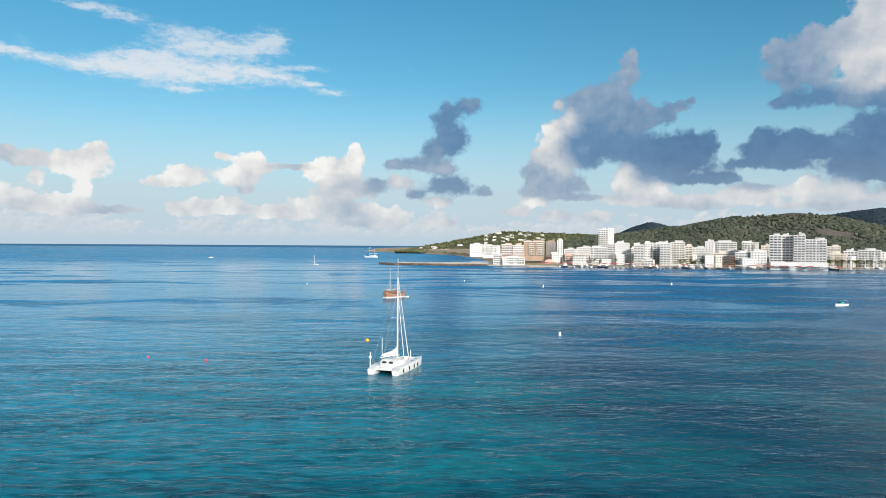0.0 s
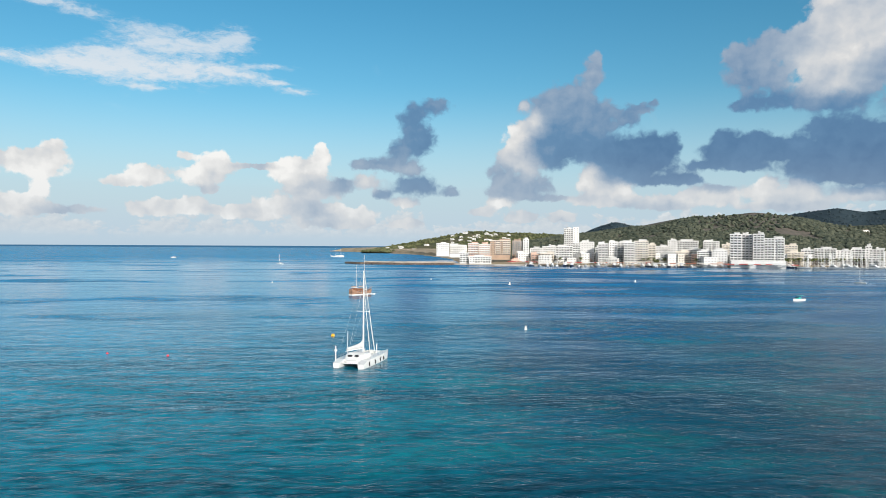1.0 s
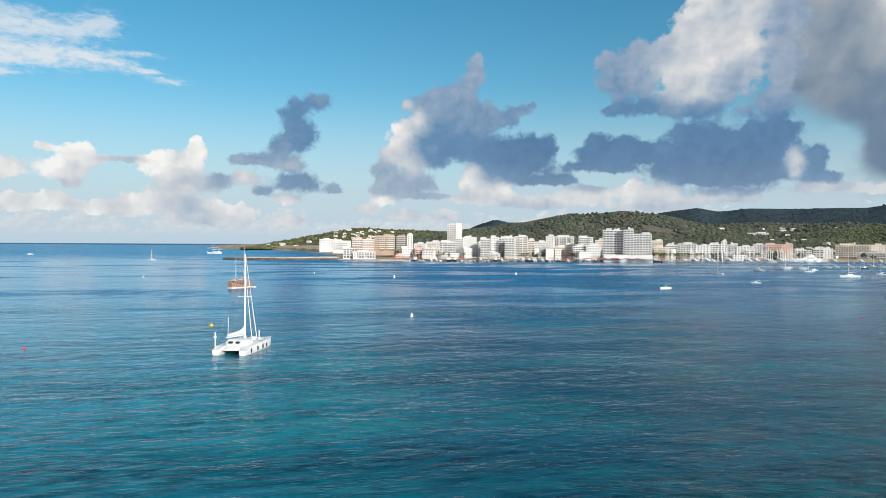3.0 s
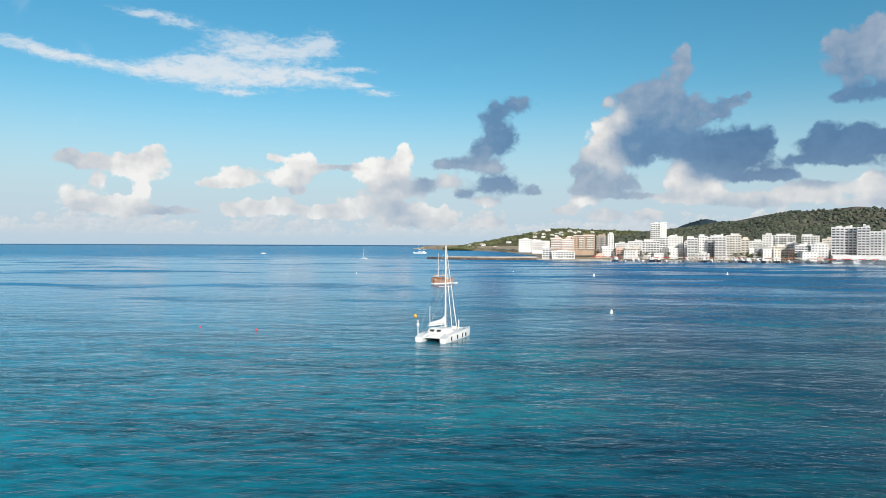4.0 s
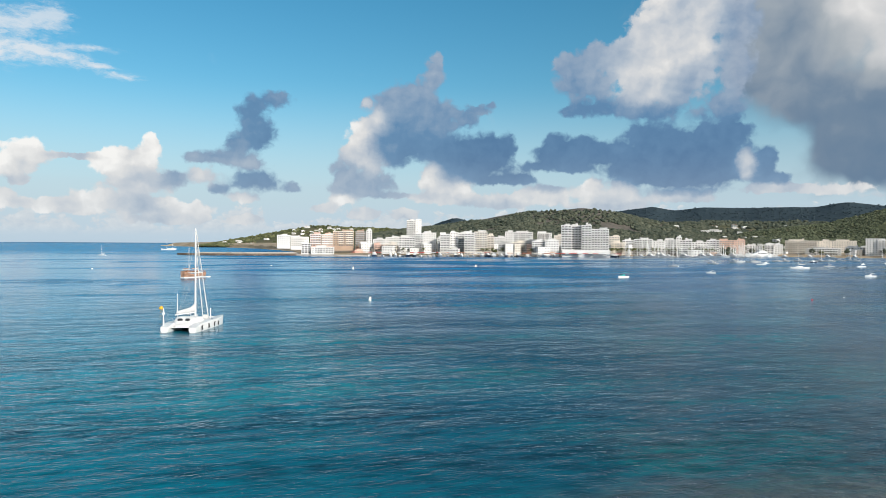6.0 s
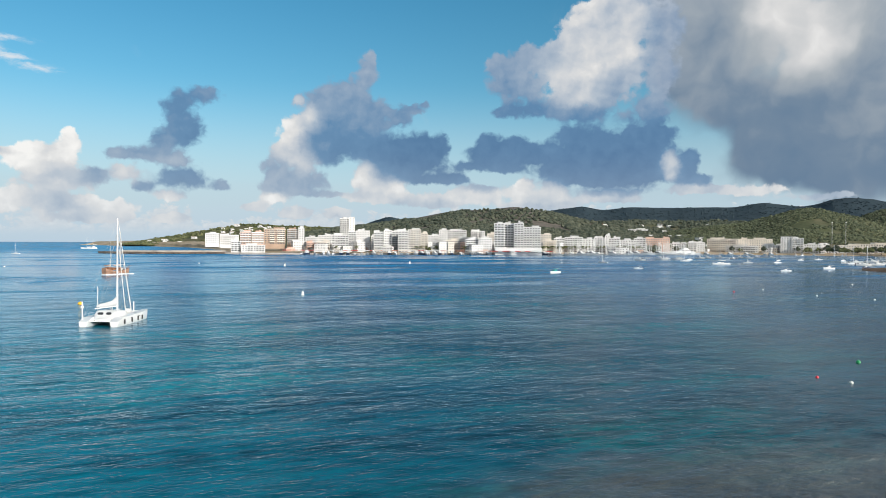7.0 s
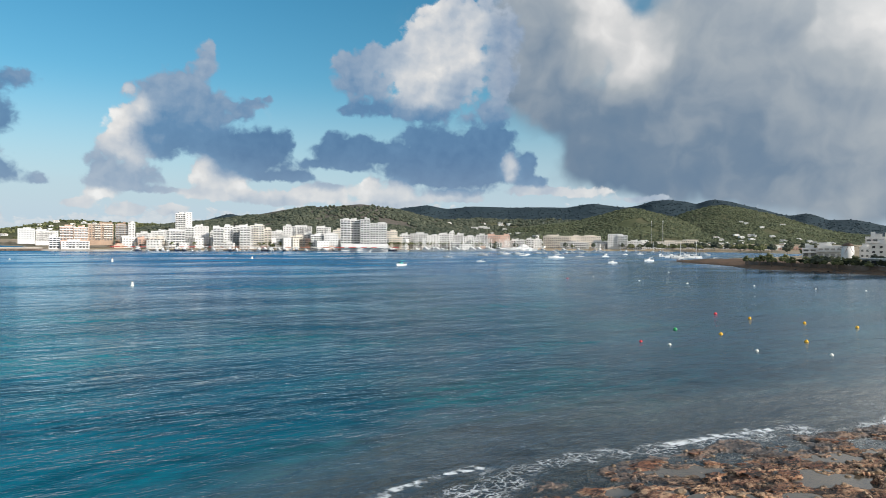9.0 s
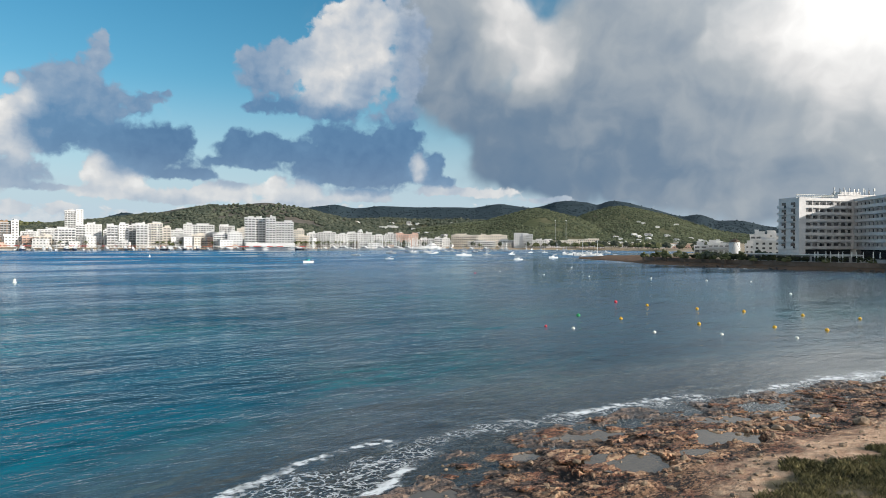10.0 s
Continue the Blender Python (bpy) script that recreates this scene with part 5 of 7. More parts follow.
town_block(24.33, 25.03, 1023, 0.67, wall=CREAM)
town_block(24.89, 25.71, 933, 1.49, depth=18, label="large white waterfront hotel wing with stacked balconies", group="large white hotel")
town_block(25.71, 26.49, 941, 1.47, depth=14, label="large white waterfront hotel wing with deep balconies", group="large white hotel", trim=WHITE)
town_block(26.49, 27.26, 933, 1.50, depth=18, label="large white waterfront hotel wing with stacked balconies", group="large white hotel")
town_block(27.26, 28.61, 933, 1.19, depth=15, label="lower white waterfront hotel wing with continuous balconies", group="large white hotel")
town_block(24.99, 28.71, 916, -0.59, storeys=1, depth=10, roof_hut=False, label="long low white hotel terrace on the quay")
town_block(28.63, 29.47, 1063, 0.73, wall=CREAM)
town_block(28.80, 29.88, 1003, 0.25, wall=CREAM)
town_block(29.67, 30.54, 1013, 0.43)
town_block(30.54, 31.93, 1013, 0.52)
town_block(31.93, 32.82, 1023, 0.39, style="grid")
town_block(32.82, 33.93, 1033, 0.49)
town_block(33.93, 34.79, 1043, 0.45)
town_block(34.79, 35.87, 1053, 0.32, style="grid")
town_block(35.87, 36.78, 1063, 0.46)
town_block(33.69, 34.09, 1093, 0.66, style="grid")
town_block(36.79, 37.84, 1143, 0.46, wall=PINK, trim=PINK, label="terracotta and pink hotel with flat roof")
town_block(37.84, 38.57, 1143, 0.46, wall=PINK, style="grid", label="terracotta and pink hotel with flat roof")
town_block(35.5, 37.0, 1850, 1.05, storeys=2, z=47, style="grid", label="long low white house on the wooded slope")
town_block(38.69, 39.77, 1153, 0.06, z=4)
town_block(39.88, 40.52, 1173, 0.15, z=4)
town_block(40.56, 41.12, 1183, 0.15, style="grid")
town_block(41.26, 43.51, 1234, 0.43, wall=CREAM, trim=CREAM, label="long cream hotel with rows of square balconies")
town_block(43.51, 44.19, 1249, 0.43, wall=CREAM, style="grid")
town_block(44.20, 45.78, 1294, 0.43, wall=CREAM, style="grid")
town_block(42.58, 44.83, 1194, -0.09, wall=GREY, trim=WHITE, label="low grey hotel with long dark balconies")
town_block(45.07, 46.32, 1204, -0.00)
town_block(46.31, 47.05, 1194, 0.51, style="grid", depth=16, storeys=8, roof_hut=False, label="plain white eight-storey block on the beach")
town_block(47.05, 47.81, 1194, 0.50, style="balcony", depth=18, storeys=8, label="white eight-storey block with balconies on the beach")
town_block(47.82, 48.95, 1264, 0.05, style="grid")
town_block(48.23, 49.13, 1194, -0.32)
town_block(49.05, 49.94, 1204, -0.32, style="grid")
town_block(49.94, 51.31, 1234, 0.02, wall=CREAM, style="grid")
town_block(51.32, 53.07, 1263, 0.10, wall=CREAM, style="grid")
town_block(52.38, 54.12, 1255, -0.37, z=4)
town_block(54.68, 55.84, 1234, -0.45, z=4)
town_block(56.47, 58.16, 1204, -0.53, z=4, wall=PINK)
town_block(58.56, 60.41, 1154, -0.58, z=4, wall=PINK, style="grid")
town_block(59.85, 60.82, 564, -0.51, z=4)
town_block(60.82, 62.40, 564, -0.33, z=4)
town_block(63.37, 63.99, 524, -0.42, z=4, style="grid")
town_block(63.73, 64.91, 544, 0.28, z=4)
town_block(64.92, 65.82, 549, 0.36, z=4, style="grid")
town_block(63.90, 65.74, 484, -0.23, z=4, style="grid")

# ------------------------------------------------------------------ boats


def hull_rings(length, beam, freeboard, draft=0.5, sheer=0.25, stern=0.75, n=12, flare=0.85):
    """Sections of a hull from stern (-y) to bow (+y)."""
    rings = []
    for k in range(n + 1):
        u = k / n
        half = beam / 2 * (stern + (1 - stern) * min(1, u / 0.4)) * (1 - max(0, (u - 0.45) / 0.55) ** 2.2 * 0.97)
        y = (u - 0.5) * length
        top = freeboard * (1 + sheer * max(0, u - 0.3) ** 1.5)
        low = -draft * (1 - max(0, (u - 0.7) / 0.3) ** 2)
        rake = 0.06 * length * max(0, u - 0.8) / 0.2
        rings.append([(-half, y + rake, top), (-half * flare, y + rake * 0.5, 0.15), (-half * 0.4, y, low), (half * 0.4, y, low), (half * flare, y + rake * 0.5, 0.15), (half, y + rake, top)])
    return rings


def stay(bm, a, b, r=0.014):
    rod(bm, a, b, r, r, 4)


def catamaran(m):
    root = thing("catamaran", m, "white sailing catamaran moored on calm blue water, mainsail furled", "catamaran")
    for side in (-1, 1):
        bm = bmesh.new()
        rings = []
        for k in range(15):
            u = k / 14
            y = 8.2 - u * 16.4
            half = 0.95 * (0.10 + 0.90 * min(1, u / 0.28) ** 0.6) * (1 - 0.25 * max(0, u - 0.75) / 0.25)
            top = 1.55 + 0.25 * (1 - u) - 0.55 * max(0, u - 0.86) / 0.14
            rake = 0.35 * (1 - min(1, u / 0.15))
            rings.append([(side * 2.75 - half, y + rake, top), (side * 2.75 - half * 0.95, y + rake * 0.4, 0.5), (side * 2.75 - half * 0.6, y, -0.5),
                          (side * 2.75 + half * 0.6, y, -0.5), (side * 2.75 + half * 0.95, y + rake * 0.4, 0.5), (side * 2.75 + half, y + rake, top)])
        loft(bm, rings)
        hull = part("hull", bm, GELCOAT, root)
        for y in (-5.8, -2.2, 0.8, 3.0) if side == 1 else ():
            bm = bmesh.new()
            lathe(bm, [(0.02, -0.45), (0.14, -0.38), (0.16, 0), (0.14, 0.38), (0.02, 0.45)], 8, Matrix.Translation((side * 3.78, y, 0.75)))
            part("fender", bm, BLACK, hull, "black rubber fender")
        bm = bmesh.new()
        for y0, y1 in ((-5.5, -5.2), (-2.6, -2.2), (1.4, 1.8)):
            box(bm, side * 3.70 - 0.02 if side > 0 else -3.72, side * 3.70 + 0.02 if side > 0 else -3.68, y0, y1, 1.05, 1.2)
        part("porthole", bm, GLASS, hull)
    bm = bmesh.new()
    rings = []
    for y, half, top, low in ((-5.9, 1.9, 1.45, 0.95), (-5.3, 2.1, 1.85, 0.9), (-4.6, 2.25, 2.4, 0.9), (-4.0, 2.35, 2.6, 0.9), (-3.2, 2.4, 2.68, 0.9), (-1.0, 2.3, 2.5, 0.9), (0.6, 1.9, 2.05, 0.95), (1.6, 1.4, 1.62, 1.0)):
        rings.append([(-half, y, low), (-half, y, top - 0.5), (-half * 0.9, y, top - 0.15), (-half * 0.7, y, top), (half * 0.7, y, top), (half * 0.9, y, top - 0.15), (half, y, top - 0.5), (half, y, low)])
    loft(bm, rings)
    deck = part("coachroof", bm, GELCOAT, root, smooth=False)
    for cx, w in ((-0.95, 1.05), (0.55, 0.95)):
        bm = bmesh.new()
        ring = [(cx + w / 2 * math.copysign(abs(math.cos(q)) ** 0.6, math.cos(q)), 0.28 * math.copysign(abs(math.sin(q)) ** 0.6, math.sin(q))) for q in [2 * math.pi * i / 14 for i in range(14)]]
        loft(bm, [[(x, y, 0.0) for x, y in ring], [(x, y, 0.06) for x, y in ring]])
        bmesh.ops.transform(bm, matrix=pose(0, -4.97, 2.16, 46), verts=bm.verts)
        part("window", bm, GLASS, deck, "dark tinted oval cabin window")
    bm = bmesh.new()
    box(bm, -1.9, 1.9, 1.4, 3.3, 0.95, 1.52)
    part("foredeck", bm, GELCOAT, root)
    bm = bmesh.new()
    lathe(bm, [(1.5, 0.0), (1.45, 0.25), (1.1, 0.42), (0.3, 0.5)], 16, pose(0, -6.3, 1.0) @ Matrix.Diagonal((1, 0.45, 1, 1)))
    part("tender", bm, GELCOAT, root, "white upturned dinghy on the stern")
    for side in (-1, 1):
        bm = bmesh.new()
        for k in range(3):
            box(bm, side * 2.75 - 0.6, side * 2.75 + 0.6, -8.1 + 0.45 * k, -7.65 + 0.45 * k, 0.5, 0.7 + 0.28 * k)
        part("stern_steps", bm, CANVAS, root)
        bm = bmesh.new()
        box(bm, side * 2.75 - 0.28, side * 2.75 + 0.28, 1.6, 2.3, 1.62, 1.72)
        box(bm, side * 2.75 - 0.28, side * 2.75 + 0.28, 4.2, 4.8, 1.66, 1.76)
        part("deck_hatch", bm, GLASS, root)
    for side in (-1, 1):
        bm = bmesh.new()
        box(bm, side * 2.22 - 0.06, side * 2.22 + 0.06, -3.6, -0.9, 1.75, 2.12)
        part("side_window", bm, GLASS, deck, "dark tinted cabin side window")
    for y0, y1, z0, z1 in ((-7.2, -5.5, 0.85, 1.05), (3.3, 4.2, 1.0, 1.3), (7.3, 7.55, 1.35, 1.6)):
        bm = bmesh.new()
        box(bm, -1.9, 1.9, y0, y1, z0, z1)
        part("crossbeam", bm, GELCOAT, root)
    bm = bmesh.new()
    box(bm, -1.8, 1.8, 4.2, 7.3, 1.38, 1.42)
    part("trampoline", bm, CANVAS, root)
    bm = bmesh.new()
    rod(bm, (0, 0.3, 2.4), (0, 0.3, 20.1), 0.19, 0.12, 10)
    mast = part("mast", bm, ALLOY, root)
    bm = bmesh.new()
    rod(bm, (-1.5, 0.2, 11.2), (1.5, 0.2, 11.2), 0.05, 0.05, 6)
    part("spreader", bm, ALLOY, mast)
    for a, b in (((0, 0.3, 19.8), (0, 7.4, 1.6)), ((0, 0.3, 18.0), (0, 7.2, 1.6)), ((0, 0.3, 17.5), (-3.2, -0.8, 1.7)), ((0, 0.3, 17.5), (3.2, -0.8, 1.7)), ((0, 0.3, 11.2), (-3.1, -1.6, 1.7)),
                 ((0, 0.3, 11.2), (3.1, -1.6, 1.7)), ((0, 0.3, 19.9), (-3.0, -7.4, 1.5)), ((0, 0.3, 19.9), (3.0, -7.4, 1.5)), ((-1.5, 0.2, 11.2), (0, 0.3, 17.5)), ((1.5, 0.2, 11.2), (0, 0.3, 17.5))):
        bm = bmesh.new()
        stay(bm, a, b, 0.014)
        part("stay_wire", bm, STEEL, root)
    bm = bmesh.new()
    rod(bm, (0.0, 7.3, 1.7), (0.0, 0.6, 19.8), 0.10, 0.05, 8)
    part("furled_jib", bm, CANVAS, root, "furled white headsail")
    bm = bmesh.new()
    rod(bm, (0.0, 4.4, 1.7), (0.0, 0.5, 16.5), 0.09, 0.05, 8)
    part("furled_staysail", bm, CANVAS, root, "furled white inner sail")
    swung = pose(0, 0.3, 0, 0, 0, -24)
    bm = bmesh.new()
    rings = []
    for y, tall, z in ((-0.12, 0.95, 4.2), (-0.5, 0.72, 3.95), (-1.3, 0.52, 3.72), (-2.8, 0.42, 3.58), (-4.2, 0.34, 3.48), (-5.0, 0.14, 3.42)):
        rings.append([(0.36 * min(1, tall * 1.4) * math.cos(q), y, z + tall * math.sin(q)) for q in [2 * math.pi * i / 10 for i in range(10)]])
    loft(bm, rings)
    bmesh.ops.transform(bm, matrix=swung, verts=bm.verts)
    part("furled_mainsail", bm, SAILBAG, root, "pale grey mainsail stowed along the boom")
    bm = bmesh.new()
    rod(bm, (0, -0.1, 3.1), (0, -5.3, 3.02), 0.11, 0.09, 8)
    bmesh.ops.transform(bm, matrix=swung, verts=bm.verts)
    part("boom", bm, ALLOY, root)
    for px, py, h in ((-3.1, -7.6, 3.1), (-2.3, -3.0, 5.6), (1.9, 3.6, 2.2), (-1.9, 2.6, 2.3)):
        bm = bmesh.new()
        rod(bm, (px, py, 1.3), (px, py, 1.5 + h), 0.10 if h < 5 else 0.06, None, 8)
        if h == 3.1:
            lathe(bm, [(0.02, 3.3), (0.3, 3.45), (0.3, 3.75), (0.02, 3.9)], 10, Matrix.Translation((px, py, 0)))
        part("stern_pole" if h < 5 else "aerial", bm, ALLOY, root)
    bm = bmesh.new()
    for side in (-1, 1):
        last = None
        for k in range(7):
            p = (side * 3.45, -6.4 + k * 2.0, 1.5)
            rod(bm, p, (p[0], p[1], 2.15), 0.025, None, 5)
            if last:
                rod(bm, (last[0], last[1], 2.12), (p[0], p[1], 2.12), 0.018, None, 4)
            last = p
    part("guard_rail", bm, STEEL, root)
    bm = bmesh.new()
    box(bm, -1.5, 1.5, 4.6, 5.6, 1.5, 1.75)
    box(bm, 0.3, 1.2, 3.4, 3.9, 1.55, 2.3)
    part("deck_locker", bm, CANVAS, root)
    return root


catamaran(pose(-10.0, 155.0, 0, 0, 0, -17.5))


def schooner(m, length, hull_mat, label, high=0.10, masts=((0.12, 1.25), (-0.25, 1.0)), tender=True):
    root = thing("sailing_ship", m, label, "sailing boat")
    k = length
    bm = bmesh.new()
    rings = []
    for i, ring in enumerate(hull_rings(k, k * 0.30, k * high, 0.6, 1.1, 0.62)):
        # The sheer sweeps up to a raised stern.
        lift = 0.32 * k * high * max(0, 1 - i / 4.5) ** 1.4
        half, top = ring[5][0], k * high * (0.70 + 1.7 * (i / 12 - 0.45) ** 2) + lift
        rings.append([(-half * 0.96, ring[0][1], top), (-half * 1.02, ring[0][1], top * 0.62)] + ring[1:5] + [(half * 1.02, ring[5][1], top * 0.62), (half * 0.96, ring[5][1], top)])
    loft(bm, rings)
    part("hull", bm, hull_mat, root)
    bm = bmesh.new()
    loft(bm, [[(x * 1.01, y * 1.003, z) for x, y, z in ((r[0][0] * 0.93, r[0][1], 0.0), (r[0][0] * 0.97, r[0][1], 0.5), (r[5][0] * 0.97, r[5][1], 0.5), (r[5][0] * 0.93, r[5][1], 0.0))] for r in hull_rings(k, k * 0.28, k * high, 0.6, 0.8, 0.7)])
    part("waterline_stripe", bm, GELCOAT, root, "white painted lower hull")
    bm = bmesh.new()
    box(bm, -k * 0.07, k * 0.07, -k * 0.2, k * 0.12, k * high * 0.9, k * (high + 0.06))
    box(bm, -k * 0.085, k * 0.085, -k * 0.38, -k * 0.24, k * high * 0.9, k * (high + 0.08))
    part("cabin", bm, GELCOAT if hull_mat is GELCOAT else TEAK, root)
    bm = bmesh.new()
    for s in (-1, 1):
        for i in range(4):
            box(bm, s * k * 0.07 - 0.02, s * k * 0.07 + 0.02, -k * 0.17 + i * k * 0.07, -k * 0.14 + i * k * 0.07, k * (high + 0.02), k * (high + 0.045))
    part("cabin_window", bm, GLASS, root)
    wires = bmesh.new()
    for at, tall in masts:
        bm = bmesh.new()
        rod(bm, (0, at * k, k * 0.08), (0, at * k, tall * k), 0.16 * k / 20, 0.09 * k / 20, 8)
        rod(bm, (0, at * k - 0.1, k * 0.3), (0, at * k - k * 0.28, k * 0.29), 0.09, 0.07, 6)
        part("mast", bm, ALLOY if hull_mat is GELCOAT else CREAM, root)
        bm = bmesh.new()
        rod(bm, (0, at * k - 0.2, k * 0.32), (0, at * k - k * 0.27, k * 0.305), 0.22, 0.16, 8)
        part("furled_sail", bm, CANVAS if hull_mat is GELCOAT else SHIPWOOD, root)
        for s in (-1, 1):
            stay(wires, (0, at * k, tall * k * 0.96), (s * k * 0.12, at * k - k * 0.05, k * 0.1))
            stay(wires, (0, at * k, tall * k * 0.7), (s * k * 0.12, at * k + k * 0.03, k * 0.1))
        stay(wires, (0, at * k, tall * k * 0.97), (0, k * 0.55, k * 0.13))
        stay(wires, (0, at * k, tall * k * 0.97), (0, -k * 0.48, k * 0.1))
    part("rigging", wires, STEEL, root)
    bm = bmesh.new()
    rod(bm, (0, k * 0.46, k * high * 1.25), (0, k * 0.64, k * high * 1.7), 0.12, 0.06, 6)
    part("bowsprit", bm, ALLOY if hull_mat is GELCOAT else SHIPWOOD, root)
    return root


ship = schooner(pose(-25.0, 364, 0, 0, 0, -42), 14.0, SHIPWOOD, "varnished wooden two-masted sailing boat with white waterline, sails furled", 0.17, ((0.18, 1.47), (-0.22, 1.11)))
bm = bmesh.new()
for s in (-1, 1):
    for k in range(12):
        y = -6.2 + k
        w = 1.95 * (1 - max(0, (y - 1.5) / 6.2) ** 2)
        rod(bm, (s * w, y, 2.3), (s * w, y, 3.2), 0.035, None, 5)
        if k:
            rod(bm, (s * last, y - 1, 3.2), (s * w, y, 3.2), 0.05, None, 5)
        last = w
part("bulwark_rail", bm, SHIPWOOD, ship)
bm = bmesh.new()
box(bm, -1.5, 1.5, -5.6, -3.2, 3.9, 4.0)
part("sun_awning", bm, CANVAS, ship, "pale canvas awning over the stern")
for y, z in ((-1.0, 3.3), (1.0, 3.2), (3.2, 2.9)):
    bm = bmesh.new()
    box(bm, -0.5, 0.5, y - 0.5, y + 0.5, 2.2, z)
    part("deck_box", bm, SHIPWOOD if z > 3 else CANVAS, ship)
bm = bmesh.new()
loft(bm, hull_rings(2.9, 1.4, 0.45, 0.2, 0.3, 0.8))
bmesh.ops.transform(bm, matrix=pose(2.6, 6.0, 0.0, 0, 0, -60), verts=bm.verts)
part("dinghy", bm, GELCOAT, ship, "small white inflatable dinghy tied alongside")


def yacht(m, length=11.0, paint=GELCOAT, label="white moored sailing yacht with a bare mast", group="moored yachts", thick=0.11):
    root = thing("sailing_yacht", m, label, "sailing boat", group)
    k = length
    bm = bmesh.new()
    loft(bm, hull_rings(k, k * 0.31, k * 0.09, 0.4, 0.35, 0.8))
    part("hull", bm, paint, root)
    bm = bmesh.new()
    loft(bm, [[(-w, y, k * 0.085), (-w * 0.85, y, z), (w * 0.85, y, z), (w, y, k * 0.085)] for y, w, z in ((-k * 0.12, k * 0.10, k * 0.14), (k * 0.1, k * 0.10, k * 0.145), (k * 0.25, k * 0.05, k * 0.105))])
    part("cabin", bm, GELCOAT, root)
    bm = bmesh.new()
    for s in (-1, 1):
        box(bm, s * k * 0.094 - 0.03, s * k * 0.094 + 0.03, -k * 0.08, k * 0.08, k * 0.108, k * 0.125)
    part("cabin_window", bm, GLASS, root)
    bm = bmesh.new()
    rod(bm, (0, k * 0.08, k * 0.13), (0, k * 0.08, k * 1.35), thick, thick * 0.75, 6)
    part("mast", bm, ALLOY, root)
    bm = bmesh.new()
    rod(bm, (0, k * 0.05, k * 0.235), (0, -k * 0.3, k * 0.23), 0.2, 0.14, 6)
    part("furled_mainsail", bm, CANVAS, root)
    bm = bmesh.new()
    stay(bm, (0, k * 0.08, k * 1.33), (0, k * 0.49, k * 0.11), 0.03)
    stay(bm, (0, k * 0.08, k * 1.33), (0, -k * 0.48, k * 0.1))
    for s in (-1, 1):
        stay(bm, (0, k * 0.08, k * 1.2), (s * k * 0.14, k * 0.02, k * 0.1))
    part("rigging", bm, STEEL, root)
    return root


def motorboat(m, length=7.5, paint=GELCOAT, cover=None, label="white moored motorboat with a small windscreen", group="moored motorboats"):
    root = thing("motorboat", m, label, "motorboat", group)
    k = length
    bm = bmesh.new()
    loft(bm, hull_rings(k, k * 0.34, k * 0.13, 0.3, 0.4, 0.9))
    part("hull", bm, paint, root)
    bm = bmesh.new()
    loft(bm, [[(-w, y, k * 0.12), (-w * 0.85, y, z), (w * 0.85, y, z), (w, y, k * 0.12)] for y, w, z in ((-k * 0.05, k * 0.13, k * 0.25), (k * 0.1, k * 0.125, k * 0.24), (k * 0.26, k * 0.07, k * 0.15))])
    part("cabin", bm, cover or GELCOAT, root)
    bm = bmesh.new()
    box(bm, -k * 0.10, k * 0.10, -0.03, 0.03, -k * 0.035, k * 0.035, pose(0, k * 0.175, k * 0.21, 58))
    part("windscreen", bm, GLASS, root)
    bm = bmesh.new()
    for s in (-1, 1):
        rod(bm, (s * k * 0.13, -k * 0.08, k * 0.13), (s * k * 0.12, -k * 0.1, k * 0.33), 0.03, None, 5)
        rod(bm, (s * k * 0.13, -k * 0.36, k * 0.13), (s * k * 0.12, -k * 0.34, k * 0.33), 0.03, None, 5)
        rod(bm, (s * k * 0.12, -k * 0.35, k * 0.315), (s * k * 0.12, -k * 0.09, k * 0.315), 0.03, None, 5)
    for y in (-k * 0.34, -k * 0.10):
        rod(bm, (-k * 0.125, y, k * 0.315), (k * 0.125, y, k * 0.315), 0.03, None, 5)
    part("canopy_frame", bm, STEEL, root)
    bm = bmesh.new()
    loft(bm, [[(-k * 0.14, y, z - 0.06), (-k * 0.14, y, z), (k * 0.14, y, z), (k * 0.14, y, z - 0.06)] for y, z in ((-k * 0.38, k * 0.325), (-k * 0.22, k * 0.345), (-k * 0.05, k * 0.33))])
    part("canopy", bm, cover or CANVAS, root)
    bm = bmesh.new()
    box(bm, -k * 0.04, k * 0.04, -k * 0.55, -k * 0.48, k * 0.02, k * 0.17)
    part("outboard_motor", bm, BLACK, root)
    return root


